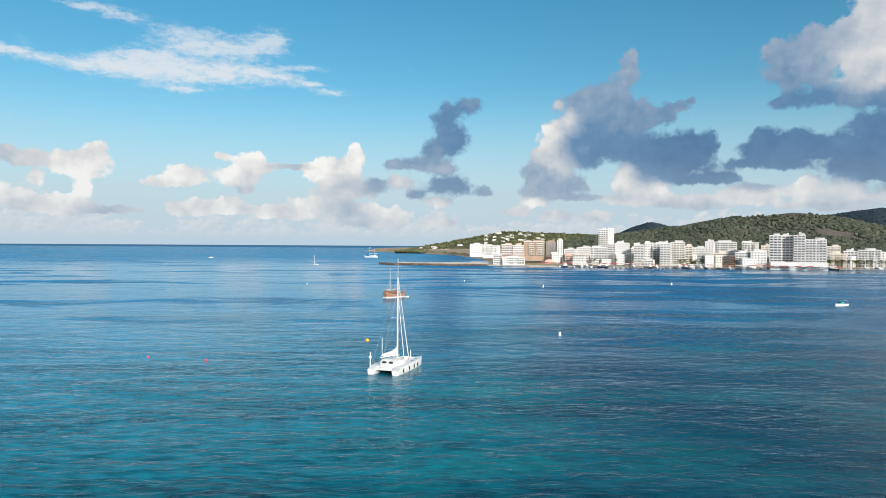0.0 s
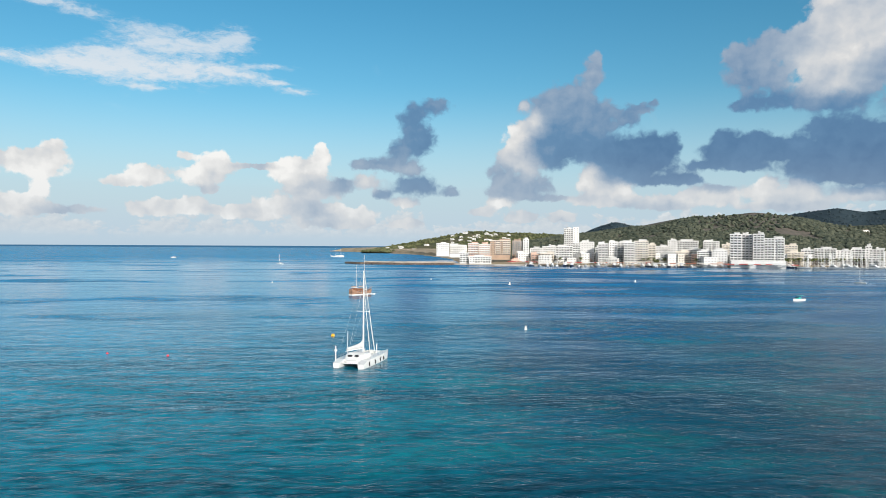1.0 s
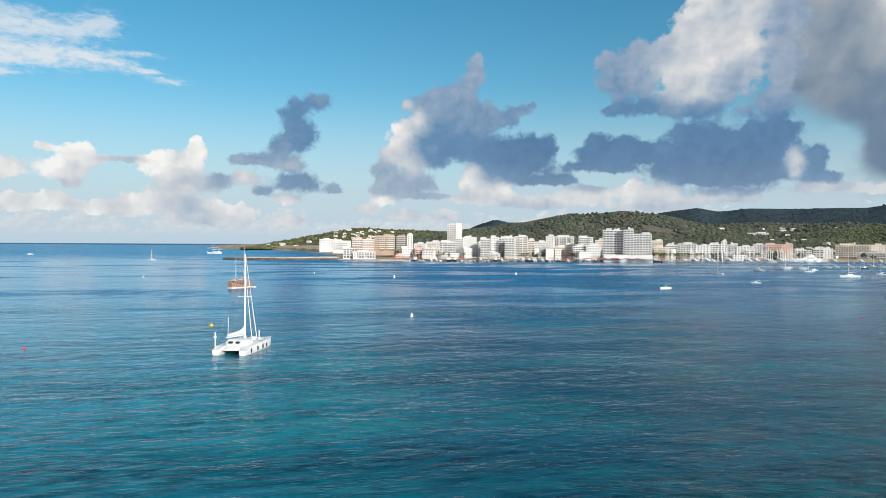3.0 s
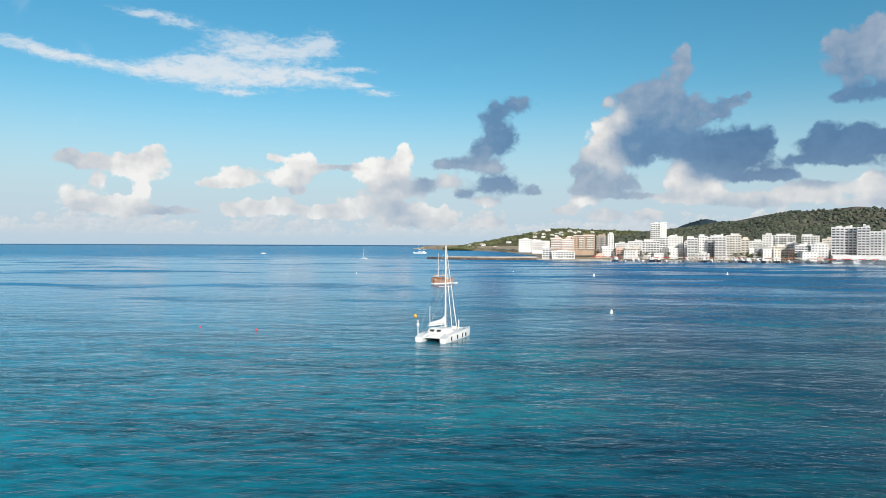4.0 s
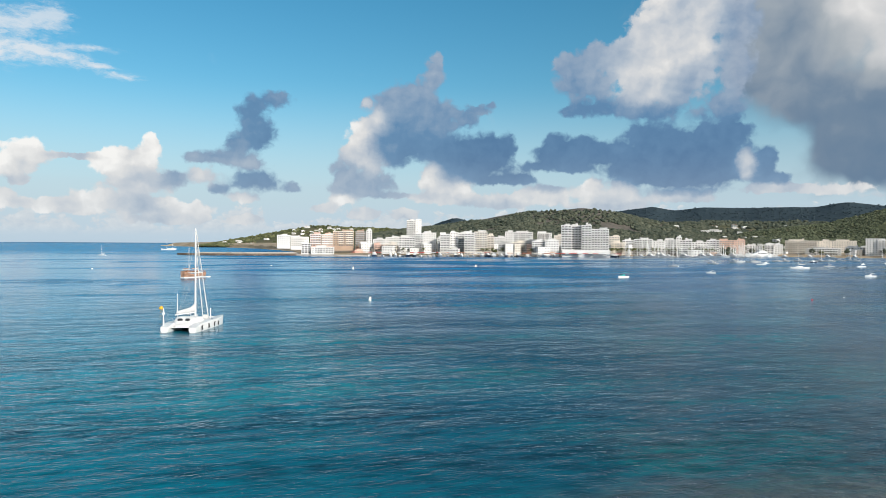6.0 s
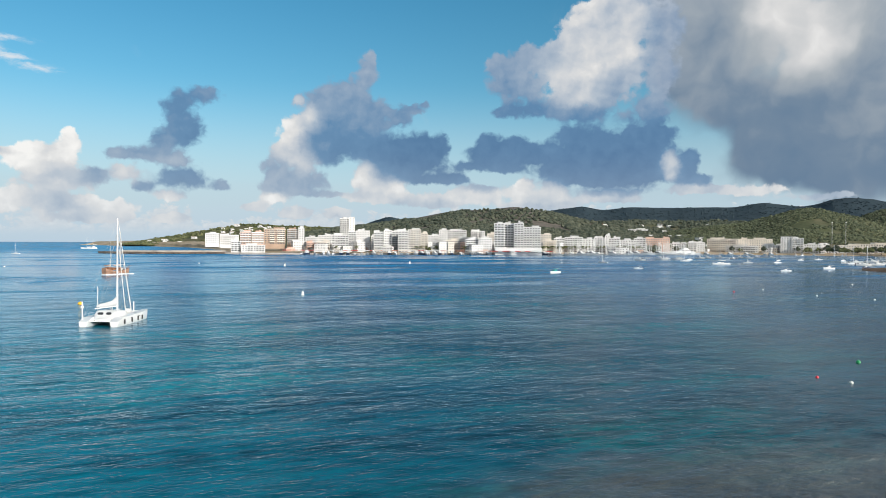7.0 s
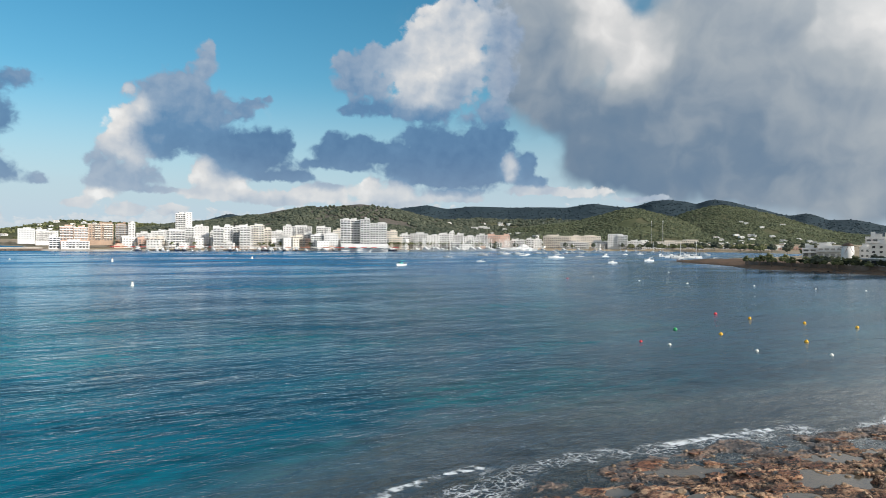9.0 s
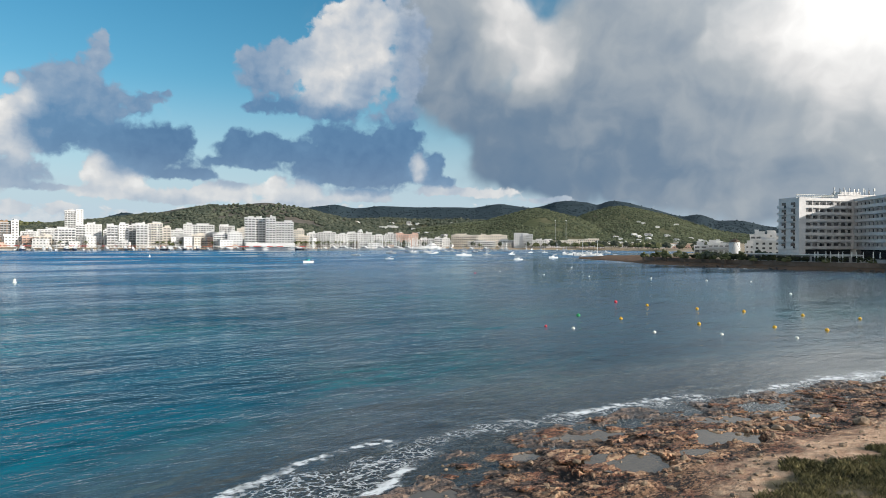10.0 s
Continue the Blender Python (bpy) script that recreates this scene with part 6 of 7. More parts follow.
def motor_yacht(m, length=17.0, paint=GELCOAT, label="white motor yacht with a two-level superstructure at the quay", group="quay motor yachts"):
    root = thing("motor_yacht", m, label, "motor yacht", group)
    k = length
    bm = bmesh.new()
    loft(bm, hull_rings(k, k * 0.27, k * 0.11, 0.5, 0.45, 0.9))
    part("hull", bm, paint, root)
    bm = bmesh.new()
    loft(bm, [[(-w, y, k * 0.1), (-w * 0.92, y, z), (w * 0.92, y, z), (w, y, k * 0.1)] for y, w, z in ((-k * 0.34, k * 0.11, k * 0.21), (k * 0.05, k * 0.11, k * 0.215), (k * 0.24, k * 0.07, k * 0.14))])
    part("saloon", bm, GELCOAT, root)
    bm = bmesh.new()
    box(bm, -k * 0.108, k * 0.108, -k * 0.30, k * 0.06, k * 0.15, k * 0.185)
    part("saloon_window", bm, DARKROOM, root)
    bm = bmesh.new()
    loft(bm, [[(-w, y, k * 0.21), (-w * 0.9, y, z), (w * 0.9, y, z), (w, y, k * 0.21)] for y, w, z in ((-k * 0.24, k * 0.09, k * 0.28), (-k * 0.05, k * 0.09, k * 0.28), (k * 0.04, k * 0.06, k * 0.22))])
    part("flybridge", bm, GELCOAT, root)
    bm = bmesh.new()
    rod(bm, (0, -k * 0.18, k * 0.28), (0, -k * 0.2, k * 0.4), 0.08, 0.05, 5)
    box(bm, -k * 0.05, k * 0.05, -k * 0.2, -k * 0.18, k * 0.35, k * 0.36)
    part("radar_arch", bm, ALLOY, root)
    return root


motorboat(pose(186, 328, 0, 0, 0, 118), 8.0, GELCOAT, TEALCLOTH, "white motorboat with a turquoise canopy cover", "")
schooner(pose(-146, 1437, 0, 0, 0, 80), 26, GELCOAT, "white two-masted sailing ship anchored far out", 0.10, ((0.15, 0.85), (-0.25, 0.65)))
yacht(pose(-166, 912, 0, 0, 0, 60), 9.5, GELCOAT, "small white sailing yacht anchored offshore", "")
motorboat(pose(-422, 1281, 0, 0, 0, 80), 10, GELCOAT, None, "white motorboat under way far offshore", "")

for x, y, k, turn in ((324, 491, 9, 30), (395, 437, 15, 78), (456, 472, 8, 60), (481, 465, 9, 95), (514, 419, 12, 85), (618, 543, 9, 80), (430, 520, 9, 70), (560, 600, 10, 85)):
    yacht(pose(x, y, 0, 0, 0, turn), k * 0.9)
for x, y, k, turn, paint in ((270, 371, 7, 60, GELCOAT), (336, 320, 7.5, 75, GELCOAT), (396, 342, 10, 85, GELCOAT), (430, 343, 9, 100, NAVY), (512, 387, 8, 80, GELCOAT), (458, 334, 9, 70, TERRACOTTA), (577, 528, 8, 90, GELCOAT),
                             (549, 588, 9, 80, NAVY), (466, 557, 8, 100, GELCOAT), (478, 606, 9, 75, GELCOAT), (540, 520, 7, 110, GELCOAT), (490, 395, 10, 88, NAVY), (530, 440, 8, 60, GELCOAT), (600, 500, 8, 100, GELCOAT)):
    motorboat(pose(x, y, 0, 0, 0, turn), k * 0.78, paint)


# ------------------------------------------------------------------ buoys
def buoy(x, y, colour, size, label, group, tall=False):
    root = thing("buoy", pose(x, y, 0, 3 * math.sin(x), 4 * math.cos(y), 0), label, "buoy", group)
    bm = bmesh.new()
    s = size
    lathe(bm, [(0.05 * s, -0.35 * s), (0.38 * s, -0.25 * s), (0.5 * s, 0.0), (0.46 * s, 0.25 * s), (0.28 * s, 0.45 * s), (0.1 * s, 0.52 * s)] if not tall else
          [(0.2 * s, -0.4 * s), (0.5 * s, -0.1 * s), (0.5 * s, 0.2 * s), (0.3 * s, 0.35 * s), (0.3 * s, 1.0 * s), (0.12 * s, 1.2 * s)], 14)
    part("float", bm, colour, root, smooth=True)
    bm = bmesh.new()
    h = 0.52 * s if not tall else 1.2 * s
    lathe(bm, [(0.07 * s, h - 0.02), (0.07 * s, h + 0.1 * s), (0.03 * s, h + 0.14 * s)], 8)
    part("top_ring", bm, colour if not tall else YELLOW, root)
    return root


for x, y in ((87.5, 67.0), (110, 77.3), (111.1, 68.4), (112.7, 61.1), (90.5, 56.5), (113.8, 52.4), (94.8, 48.2), (97.1, 42.6), (115.5, 45.0)):
    buoy(x, y, YELLOW, 0.54, "yellow plastic swimming-zone buoy floating on the water", "yellow zone buoys")
for x, y in ((111.5, 85.0), (174.4, 189.8), (-70.3, 168.0), (-55.2, 164.5)):
    buoy(x, y, RED, 0.6, "red plastic mooring buoy floating on the water", "red buoys")
buoy(86.3, 73.8, GREEN, 0.62, "green plastic channel buoy floating on the water", "")
for x, y in ((72.9, 64.0), (77.6, 55.2), (82.2, 48.9), (86.2, 41.8)):
    buoy(x, y, PALEPLASTIC, 0.45, "small white plastic buoy floating on the water", "small white buoys")
buoy(72.0, 67.8, RED, 0.4, "small red plastic buoy floating on the water", "red buoys")
for x, y in ((188.3, 150.0), (195.6, 131.6), (197.6, 114.1), (250.6, 207.5), (202.8, 103.1), (160.0, 73.8), (185.1, 166.7), (192.5, 195.2)):
    buoy(x, y, PALEPLASTIC, 0.55, "white plastic line buoy floating on the water", "white line buoys")
for x, y in ((-92.1, 477.9), (16.3, 528.5), (-21.4, 200.1)):
    buoy(x, y, YELLOW if x == -21.4 else PALEPLASTIC, 1.1, "pale mooring buoy floating on the water", "mooring buoys")
for x, y in ((35.8, 214.5), (65.5, 458), (161, 495)):
    buoy(x, y, PALEPLASTIC, 0.95 if y < 300 else 1.4, "white pillar buoy with a yellow top", "pillar buoys", True)

# ------------------------------------------------------------------ quay, breakwater, harbour


def strip(bm, line, half, z0, z1):
    """A wall along a polyline."""
    for (ax, ay), (bx, by) in zip(line, line[1:]):
        d = Vector((bx - ax, by - ay, 0))
        m = Matrix.Translation((ax, ay, 0)) @ Matrix.Rotation(math.atan2(d.y, d.x), 4, "Z")
        box(bm, 0, d.length + half * 0.3, -half, half, z0, z1, m)


bm = bmesh.new()
strip(bm, TOWN_SHORE[3:12], 3.0, -1.5, 1.7)
solid("quay", bm, CONCRETE, "pale concrete harbour quay along the town's waterfront", "quay")
bm = bmesh.new()
strip(bm, [(-84, 966), (-62, 938), (-20, 921), (62, 930)], 5.0, -1.5, 2.4)
solid("breakwater", bm, ROCKFAR, "low brown stone breakwater reaching into the bay", "breakwater")
bm = bmesh.new()
strip(bm, [(-60, 941), (-20, 925), (60, 934)], 0.6, 2.4, 3.9)
solid("breakwater_wall", bm, CONCRETE, "pale concrete parapet wall on the breakwater", "wall")
rng = np.random.default_rng(8)
spots = []
for (ax, ay), (bx, by) in zip([(-84, 963), (-62, 932), (-20, 914)], [(-62, 932), (-20, 914), (62, 923)]):
    for u in np.arange(0, 1, 0.012):
        spots.append((ax + (bx - ax) * u + rng.uniform(-2, 2), ay + (by - ay) * u + rng.uniform(-2, 2), rng.uniform(-0.2, 1.1), rng.uniform(0.8, 1.7)))
crowns("breakwater_boulders", spots, ROCKFAR, "tumbled brown boulders along the breakwater")


def yacht_row(line, count, proto, spread, seed, yaw=0.0):
    r = np.random.default_rng(seed)
    seg = [math.hypot(b[0] - a[0], b[1] - a[1]) for a, b in zip(line, line[1:])]
    for k in range(count):
        s = (k + r.uniform(-0.3, 0.3) + 0.5) / count * sum(seg)
        i = 0
        while i < len(seg) - 1 and s > seg[i]:
            s -= seg[i]
            i += 1
        (ax, ay), (bx, by) = line[i], line[i + 1]
        u = s / seg[i]
        x, y = ax + (bx - ax) * u, ay + (by - ay) * u
        away = math.degrees(math.atan2(by - ay, bx - ax)) + 180 + yaw
        copy_thing(proto[int(r.integers(len(proto)))], pose(x + r.uniform(-spread, spread), y + r.uniform(-spread, spread), 0, 0, 0, away + r.uniform(-12, 12)))


y1 = yacht(pose(560, 812, 0, 0, 0, 160), 13.0, GELCOAT, "white sailing yacht berthed in the marina", "marina yachts", 0.28)
y2 = yacht(pose(590, 815, 0, 0, 0, 150), 11.0, GELCOAT, "white sailing yacht berthed in the marina", "marina yachts", 0.26)
y3 = yacht(pose(620, 825, 0, 0, 0, 150), 15.0, NAVY, "dark-hulled sailing yacht berthed in the marina", "marina yachts", 0.30)
m1 = motorboat(pose(250, 850, 0, 0, 0, 170), 10.0, GELCOAT, None, "white motorboat moored stern to the quay", "quay motorboats")
m2 = motor_yacht(pose(300, 843, 0, 0, 0, 170), 15.0)
m3 = motor_yacht(pose(462, 828, 0, 0, 0, 175), 18.0, NAVY, "dark blue-hulled motor yacht at the quay")
m4 = motor_yacht(pose(520, 818, 0, 0, 0, 175), 20.0)
yacht_row([(470, 826), (560, 820), (640, 838), (700, 866)], 62, [y1, y1, y2, y3], 6, 3)
yacht_row([(480, 800), (560, 796), (650, 815), (730, 850)], 26, [y1, y2, m4], 6, 4)
yacht_row([(140, 876), (215, 858), (330, 838), (430, 830), (500, 823)], 44, [m1, m1, m2, m2, m3], 2.0, 5)
yacht_row([(500, 815), (560, 808), (640, 826), (700, 850)], 22, [m1, m2, m4], 7, 6)
yacht_row([(700, 800), (800, 770), (860, 700)], 14, [y2, m1, m1, m2], 18, 7)
yacht_row([(400, 560), (540, 620), (690, 640)], 14, [y2, m1, m1, m1], 26, 19)
yacht_row([(470, 370), (560, 440), (640, 490)], 8, [m1, y2, m1, m1], 16, 9)
motor_yacht(pose(690, 838, 0, 0, 0, 75), 34, GELCOAT, "large white motor yacht alongside the marina", "")

# ------------------------------------------------------------------ trees


def palm_tree(m, tall=8.0):
    root = thing("palm_tree", m, "green palm tree with a slim bare trunk on the promenade", "palm tree", "promenade palms")
    bm = bmesh.new()
    loft(bm, [[(0.22 * (1 - 0.35 * k / 6) * math.cos(q) + 0.03 * k, 0.22 * (1 - 0.35 * k / 6) * math.sin(q), tall * k / 6) for q in [2 * math.pi * i / 7 for i in range(7)]] for k in range(7)])
    part("trunk", bm, BARK, root)
    bm = bmesh.new()
    r = np.random.default_rng(int(tall * 10))
    for k in range(22):
        a, up = 2 * math.pi * k / 22 + r.uniform(-0.15, 0.15), r.uniform(-0.5, 1.0)
        prev = None
        for s in range(6):
            u = s / 5
            reach = 2.9 * u
            z = tall + 0.1 + up * reach * 0.75 - 1.9 * u * u
            w = 0.45 * math.sin(math.pi * min(0.96, u * 0.85 + 0.12))
            c = Vector((0.18 + reach * math.cos(a), reach * math.sin(a), z))
            side = Vector((-math.sin(a), math.cos(a), 0))
            ring = [bm.verts.new(c + side * w - Vector((0, 0, 0.15 * w))), bm.verts.new(c + Vector((0, 0, 0.1))), bm.verts.new(c - side * w - Vector((0, 0, 0.15 * w)))]
            if prev:
                bm.faces.new((prev[0], prev[1], ring[1], ring[0]))
                bm.faces.new((prev[1], prev[2], ring[2], ring[1]))
            prev = ring
    part("crown", bm, PALMLEAF, root)
    return root


def broad_tree(m, size=6.0, leaf=PINES, label="dark green pine tree with a rounded crown", group="town trees", seed=1):
    root = thing("tree", m, label, "tree", group)
    r = np.random.default_rng(seed)
    bm = bmesh.new()
    rod(bm, (0, 0, -0.5), (0.1, 0.05, size * 0.55), 0.25, 0.12, 7)
    for k in range(4):
        a = k * 1.6 + 0.3
        rod(bm, (0.05, 0, size * 0.38), (size * 0.28 * math.cos(a), size * 0.28 * math.sin(a), size * 0.75), 0.1, 0.04, 5)
    part("trunk", bm, BARK, root)
    bm = bmesh.new()
    for k in range(34):
        a, rad, h = r.uniform(0, 6.28), size * 0.42 * math.sqrt(r.uniform(0, 1)), r.uniform(0.5, 1.0)
        c = (rad * math.cos(a), rad * math.sin(a), size * h * (1 - 0.25 * (rad / (size * 0.42)) ** 2))
        made = bmesh.ops.create_icosphere(bm, subdivisions=1, radius=size * r.uniform(0.09, 0.17), matrix=Matrix.Translation(c))
        for v in made["verts"]:
            v.co += Vector(r.uniform(-1, 1, 3)) * size * 0.035
    part("crown", bm, leaf, root)
    return root


p1, p2 = palm_tree(Matrix.Translation(polar(30.5, 962, 2.5)), 9.0), palm_tree(Matrix.Translation(polar(31.0, 966, 2.5)), 7.5)
rng = np.random.default_rng(12)
for k in range(46):
    az = 28.2 + k * 0.185 + rng.uniform(-0.06, 0.06)
    copy_thing(p1 if k % 3 else p2, Matrix.Translation(polar(az, 976 + 1.5 * k + rng.uniform(-8, 8), 2.4)) @ pose(0, 0, 0, 0, 0, rng.uniform(0, 360)))
for az in (18.6, 19.0, 19.4, 20.2, 21.0, 22.5, 23.1, 12.2, 13.8, 16.0):
    copy_thing(p2, Matrix.Translation(polar(az, 925, 2.6)) @ pose(0, 0, 0, 0, 0, az * 50))
t1 = broad_tree(Matrix.Translation(polar(20.6, 935, 2.6)), 9.0, PINES, seed=1)
t2 = broad_tree(Matrix.Translation(polar(19.6, 930, 2.6)), 7.0, SCRUB, "olive green broadleaf tree beside town buildings", seed=2)
for az, r, k in ((18.9, 940, 1), (19.3, 945, 2), (20.9, 950, 1), (36.4, 1120, 1), (36.8, 1125, 1), (37.2, 1120, 2), (37.6, 1125, 1), (39.0, 1140, 1), (39.6, 1150, 2), (43.0, 1160, 1), (43.6, 1165, 2), (45.2, 1170, 1), (47.4, 1180, 1),
                 (48.2, 1175, 2), (50.9, 1160, 2), (51.3, 1160, 2), (52.0, 1170, 1), (53.3, 1150, 2), (54.0, 1150, 2), (54.6, 1140, 2), (55.2, 1130, 1), (57.0, 900, 2), (58.0, 820, 1), (59.0, 700, 1), (60.0, 650, 2), (9.3, 1000, 1), (10.5, 1000, 2), (11.6, 1010, 1)):
    copy_thing(t1 if k == 1 else t2, Matrix.Translation(polar(az, r, 3.2)) @ pose(0, 0, 0, 0, 0, az * 77))

rng = np.random.default_rng(71)
for az, wide in ((56.2, 1.15), (51.7, 0.5), (53.0, 0.9), (50.3, 0.5), (57.6, 0.6)):
    for k in range(int(7 * wide)):
        ob = copy_thing(t2, Matrix.Translation(polar(az + rng.uniform(-0.5, 0.5) * wide, 1105 + rng.uniform(-15, 15), 3.0)) @ pose(0, 0, 0, 0, 0, rng.uniform(0, 360)))
        q = rng.uniform(1.0, 1.45)
        ob.scale = (q, q, q)
for k in range(30):
    az, r = rng.uniform(60.5, 67.0), rng.uniform(352, 470)
    p = polar(az, r, 2.4) + Vector((1.5, 6.7, 0))
    if math.hypot(p.x - 357, p.y - 186) < 7:
        continue
    ob = copy_thing((t1, t2)[k % 2], Matrix.Translation(p) @ pose(0, 0, 0, 0, 0, rng.uniform(0, 360)))
    q = rng.uniform(0.3, 0.62)
    ob.scale = (q * 1.2, q * 1.2, q)

for k in range(70):
    az = rng.uniform(47.5, 61.0)
    ob = copy_thing((t1, t2)[int(rng.integers(2))], Matrix.Translation(polar(az, rng.uniform(1110, 1330) if az < 57 else rng.uniform(900, 1250), 3.0)) @ pose(0, 0, 0, 0, 0, rng.uniform(0, 360)))
    q = rng.uniform(0.8, 1.4)
    ob.scale = (q * 1.2, q * 1.2, q)

# ------------------------------------------------------------------ villas on the slopes


def villa(m, w=12.0, d=9.0, h=5.0, roof=WHITE):
    root = thing("villa", m, "white flat-roofed villa on the wooded slope", "house", "hillside villas")
    bm = bmesh.new()
    box(bm, -w / 2, w / 2, -d / 2, d / 2, -4, h)
    box(bm, w / 2 + 0.003, w / 2 + 4.5, -d / 2 + 1, d / 2 - 1, -4, h * 0.6)
    part("wall", bm, WHITE, root)
    bm = bmesh.new()
    box(bm, -w / 2 - 0.3, w / 2 + 0.3, -d / 2 - 0.3, d / 2 + 0.3, h, h + 0.35)
    part("roof", bm, roof, root)
    for k in range(3):
        bm = bmesh.new()
        c = -w / 3 + k * w / 3
        box(bm, c - 0.9, c + 0.9, -d / 2 - 0.06, -d / 2 + 0.1, 0.8, 2.6)
        part("window", bm, GLASS, root)
    return root


def on_ridge(v, az, u):
    best = None
    for i in range(v.shape[0]):
        p = v[i]
        a = np.degrees(np.arctan2(p[:, 0], p[:, 1]))
        j = int(np.argmin(abs(a - az)))
        if best is None or abs(i / 21 - u) < best[0]:
            best = (abs(i / 21 - u), p[j])
    return Vector(best[1])


v1 = villa(Matrix.Translation(on_ridge(HILL_MID, 38.5, 0.45)) @ pose(0, 0, 0.5, 0, 0, -38))
v2 = villa(Matrix.Translation(on_ridge(HILL_MID, 41.0, 0.5)) @ pose(0, 0, 0.5, 0, 0, -41), 18, 10, 5.5, TERRACOTTA)
rng = np.random.default_rng(21)
for v, lo, hi, ulo, uhi, n in ((HILL_LEFT, 3.5, 8.0, 0.55, 0.95, 26), (HILL_LEFT, -2, 4, 0.1, 0.6, 10), (HILL_LEFT, 9.5, 12.5, 0.4, 0.8, 12), (HILL_MID, 33, 44, 0.3, 0.85, 26), (HILL_A, 36, 44, 0.1, 0.45, 16), (HILL_A, 50, 56, 0.05, 0.3, 16),
                               (HILL_B, 51, 62, 0.02, 0.3, 44), (HILL_A, 46, 53, 0.02, 0.2, 18), (HILL_B, 56, 60, 0.5, 0.7, 4)):
    for k in range(n):
        az = rng.uniform(lo, hi)
        ob = copy_thing(v1 if rng.uniform() < 0.65 else v2, Matrix.Translation(on_ridge(v, az, rng.uniform(ulo, uhi)) + Vector((0, 0, 2.0))) @ pose(0, 0, 0, 0, 0, -az + rng.uniform(-35, 35)))
        q = rng.uniform(0.55, 0.85)
        ob.scale = (q, q, q)

# ------------------------------------------------------------------ the near hotel on the promontory


def hotel_wing(root, a, b, bays, z0, floors, storey):
    """One wing: recessed glazing behind white parapets, from a to b, seen from its outer side."""
    a, b = Vector((*a, 0)), Vector((*b, 0))
    d = b - a
    length = d.length
    m = Matrix.Translation(a) @ Matrix.Rotation(math.atan2(d.y, d.x), 4, "Z")
    top = z0 + floors * storey

    def put(name, bm, mat, label=""):
        ob = part(name, bm, mat, root, label)
        ob.matrix_basis = m
        return ob

    bm = bmesh.new()
    box(bm, 0, length, 1.1, 13, z0 - 7, top + 0.6)
    put("wing_wall", bm, HOTELWALL)
    bm = bmesh.new()
    box(bm, -0.2, length + 0.2, -0.25, 13.2, top + 0.003, top + 0.35)
    box(bm, -0.2, length + 0.2, -0.25, 0.0, top + 0.35, top + 1.3)
    put("roof", bm, HOTELWALL)
    pitch = length / bays
    bm = bmesh.new()
    box(bm, 0, length, -0.15, 1.097, -0.25, 0.0)
    box(bm, 0, length, -0.2, 0.0, 0.0, 1.15)
    slab = mesh_of(bm, "balcony_parapet", HOTELWALL)
    bm = bmesh.new()
    box(bm, -0.14, 0.14, 0.003, 1.097, 0.0, storey - 0.253)
    fin = mesh_of(bm, "partition", HOTELWALL)
    bm = bmesh.new()
    box(bm, 0.3, pitch - 1.35, 1.0, 1.12, 0.05, 2.5)
    glass = [mesh_of(bm.copy(), "window", g) for g in (SHADEDROOM, DARKROOM, PALEROOM)]
    bm.free()
    bm = bmesh.new()
    box(bm, pitch - 1.25, pitch - 0.3, 1.0, 1.12, 0.05, 2.4)
    door = mesh_of(bm, "balcony_door", SHADEDROOM)
    for k in range(floors):
        z = z0 + k * storey
        part("balcony_parapet", slab, None, root).matrix_basis = m @ Matrix.Translation((0, 0, z))
        for i in range(bays):
            part("window", glass[int((i * 7 + k * 5 + i * k) % 5 % 3)], None, root).matrix_basis = m @ Matrix.Translation((i * pitch, 0, z))
            part("balcony_door", door, None, root).matrix_basis = m @ Matrix.Translation((i * pitch, 0, z))
            part("partition", fin, None, root).matrix_basis = m @ Matrix.Translation((i * pitch if i else 0.15, 0, z))


hotel = thing("seafront_hotel", Matrix.Identity(4), "large white curved seafront hotel with seven floors of balconies", "hotel")
HA, HB, HC = (338.0, 142.9), (362.8, 130.8), (318.7, 93.2)
hotel_wing(hotel, HA, HB, 7, 9.0, 7, 3.15)
hotel_wing(hotel, HB, HC, 14, 9.0, 7, 3.15)
hd = Vector((HB[0] - HA[0], HB[1] - HA[1], 0)).normalized()
hm = Matrix.Translation((HA[0], HA[1], 0)) @ Matrix.Rotation(math.atan2(hd.y, hd.x), 4, "Z")
bm = bmesh.new()
box(bm, -3.9, -0.25, -0.6, 12.5, 2.5, 32.5)
part("stair_tower", bm, HOTELWALL, hotel, "plain pale rendered end wall").matrix_basis = hm
bm = bmesh.new()
box(bm, 26.5, 30.5, 0.4, 6.0, 2.5, 31.6)
part("corner_wall", bm, HOTELWALL, hotel).matrix_basis = hm
for k in range(7):
    bm = bmesh.new()
    z = 9.0 + 3.15 * k
    box(bm, -5.6, -3.903, 1.2, 5.2, z - 0.2, z)
    box(bm, -5.7, -5.55, 1.2, 5.2, z, z + 1.0)
    part("end_balcony", bm, HOTELWALL, hotel).matrix_basis = hm
    bm = bmesh.new()
    box(bm, -5.6, -3.903, 7.0, 11.5, z - 0.2, z)
    box(bm, -5.7, -5.55, 7.0, 11.5, z, z + 1.0)
    part("end_balcony", bm, HOTELWALL, hotel).matrix_basis = hm
    for y0 in (1.9, 7.8):
        bm = bmesh.new()
        box(bm, -3.97, -3.8, y0, y0 + 2.6, z + 0.1, z + 2.4)
        part("end_window", bm, GLASS, hotel).matrix_basis = hm
bm = bmesh.new()
box(bm, 21, 42, 3, 13, 31.4, 34.1)
box(bm, 20.5, 42.5, 2.5, 13.5, 34.1, 34.5)
box(bm, 25, 36, 5, 11, 34.5, 36.0)
part("roof_plant_room", bm, HOTELWALL, hotel).matrix_basis = hm
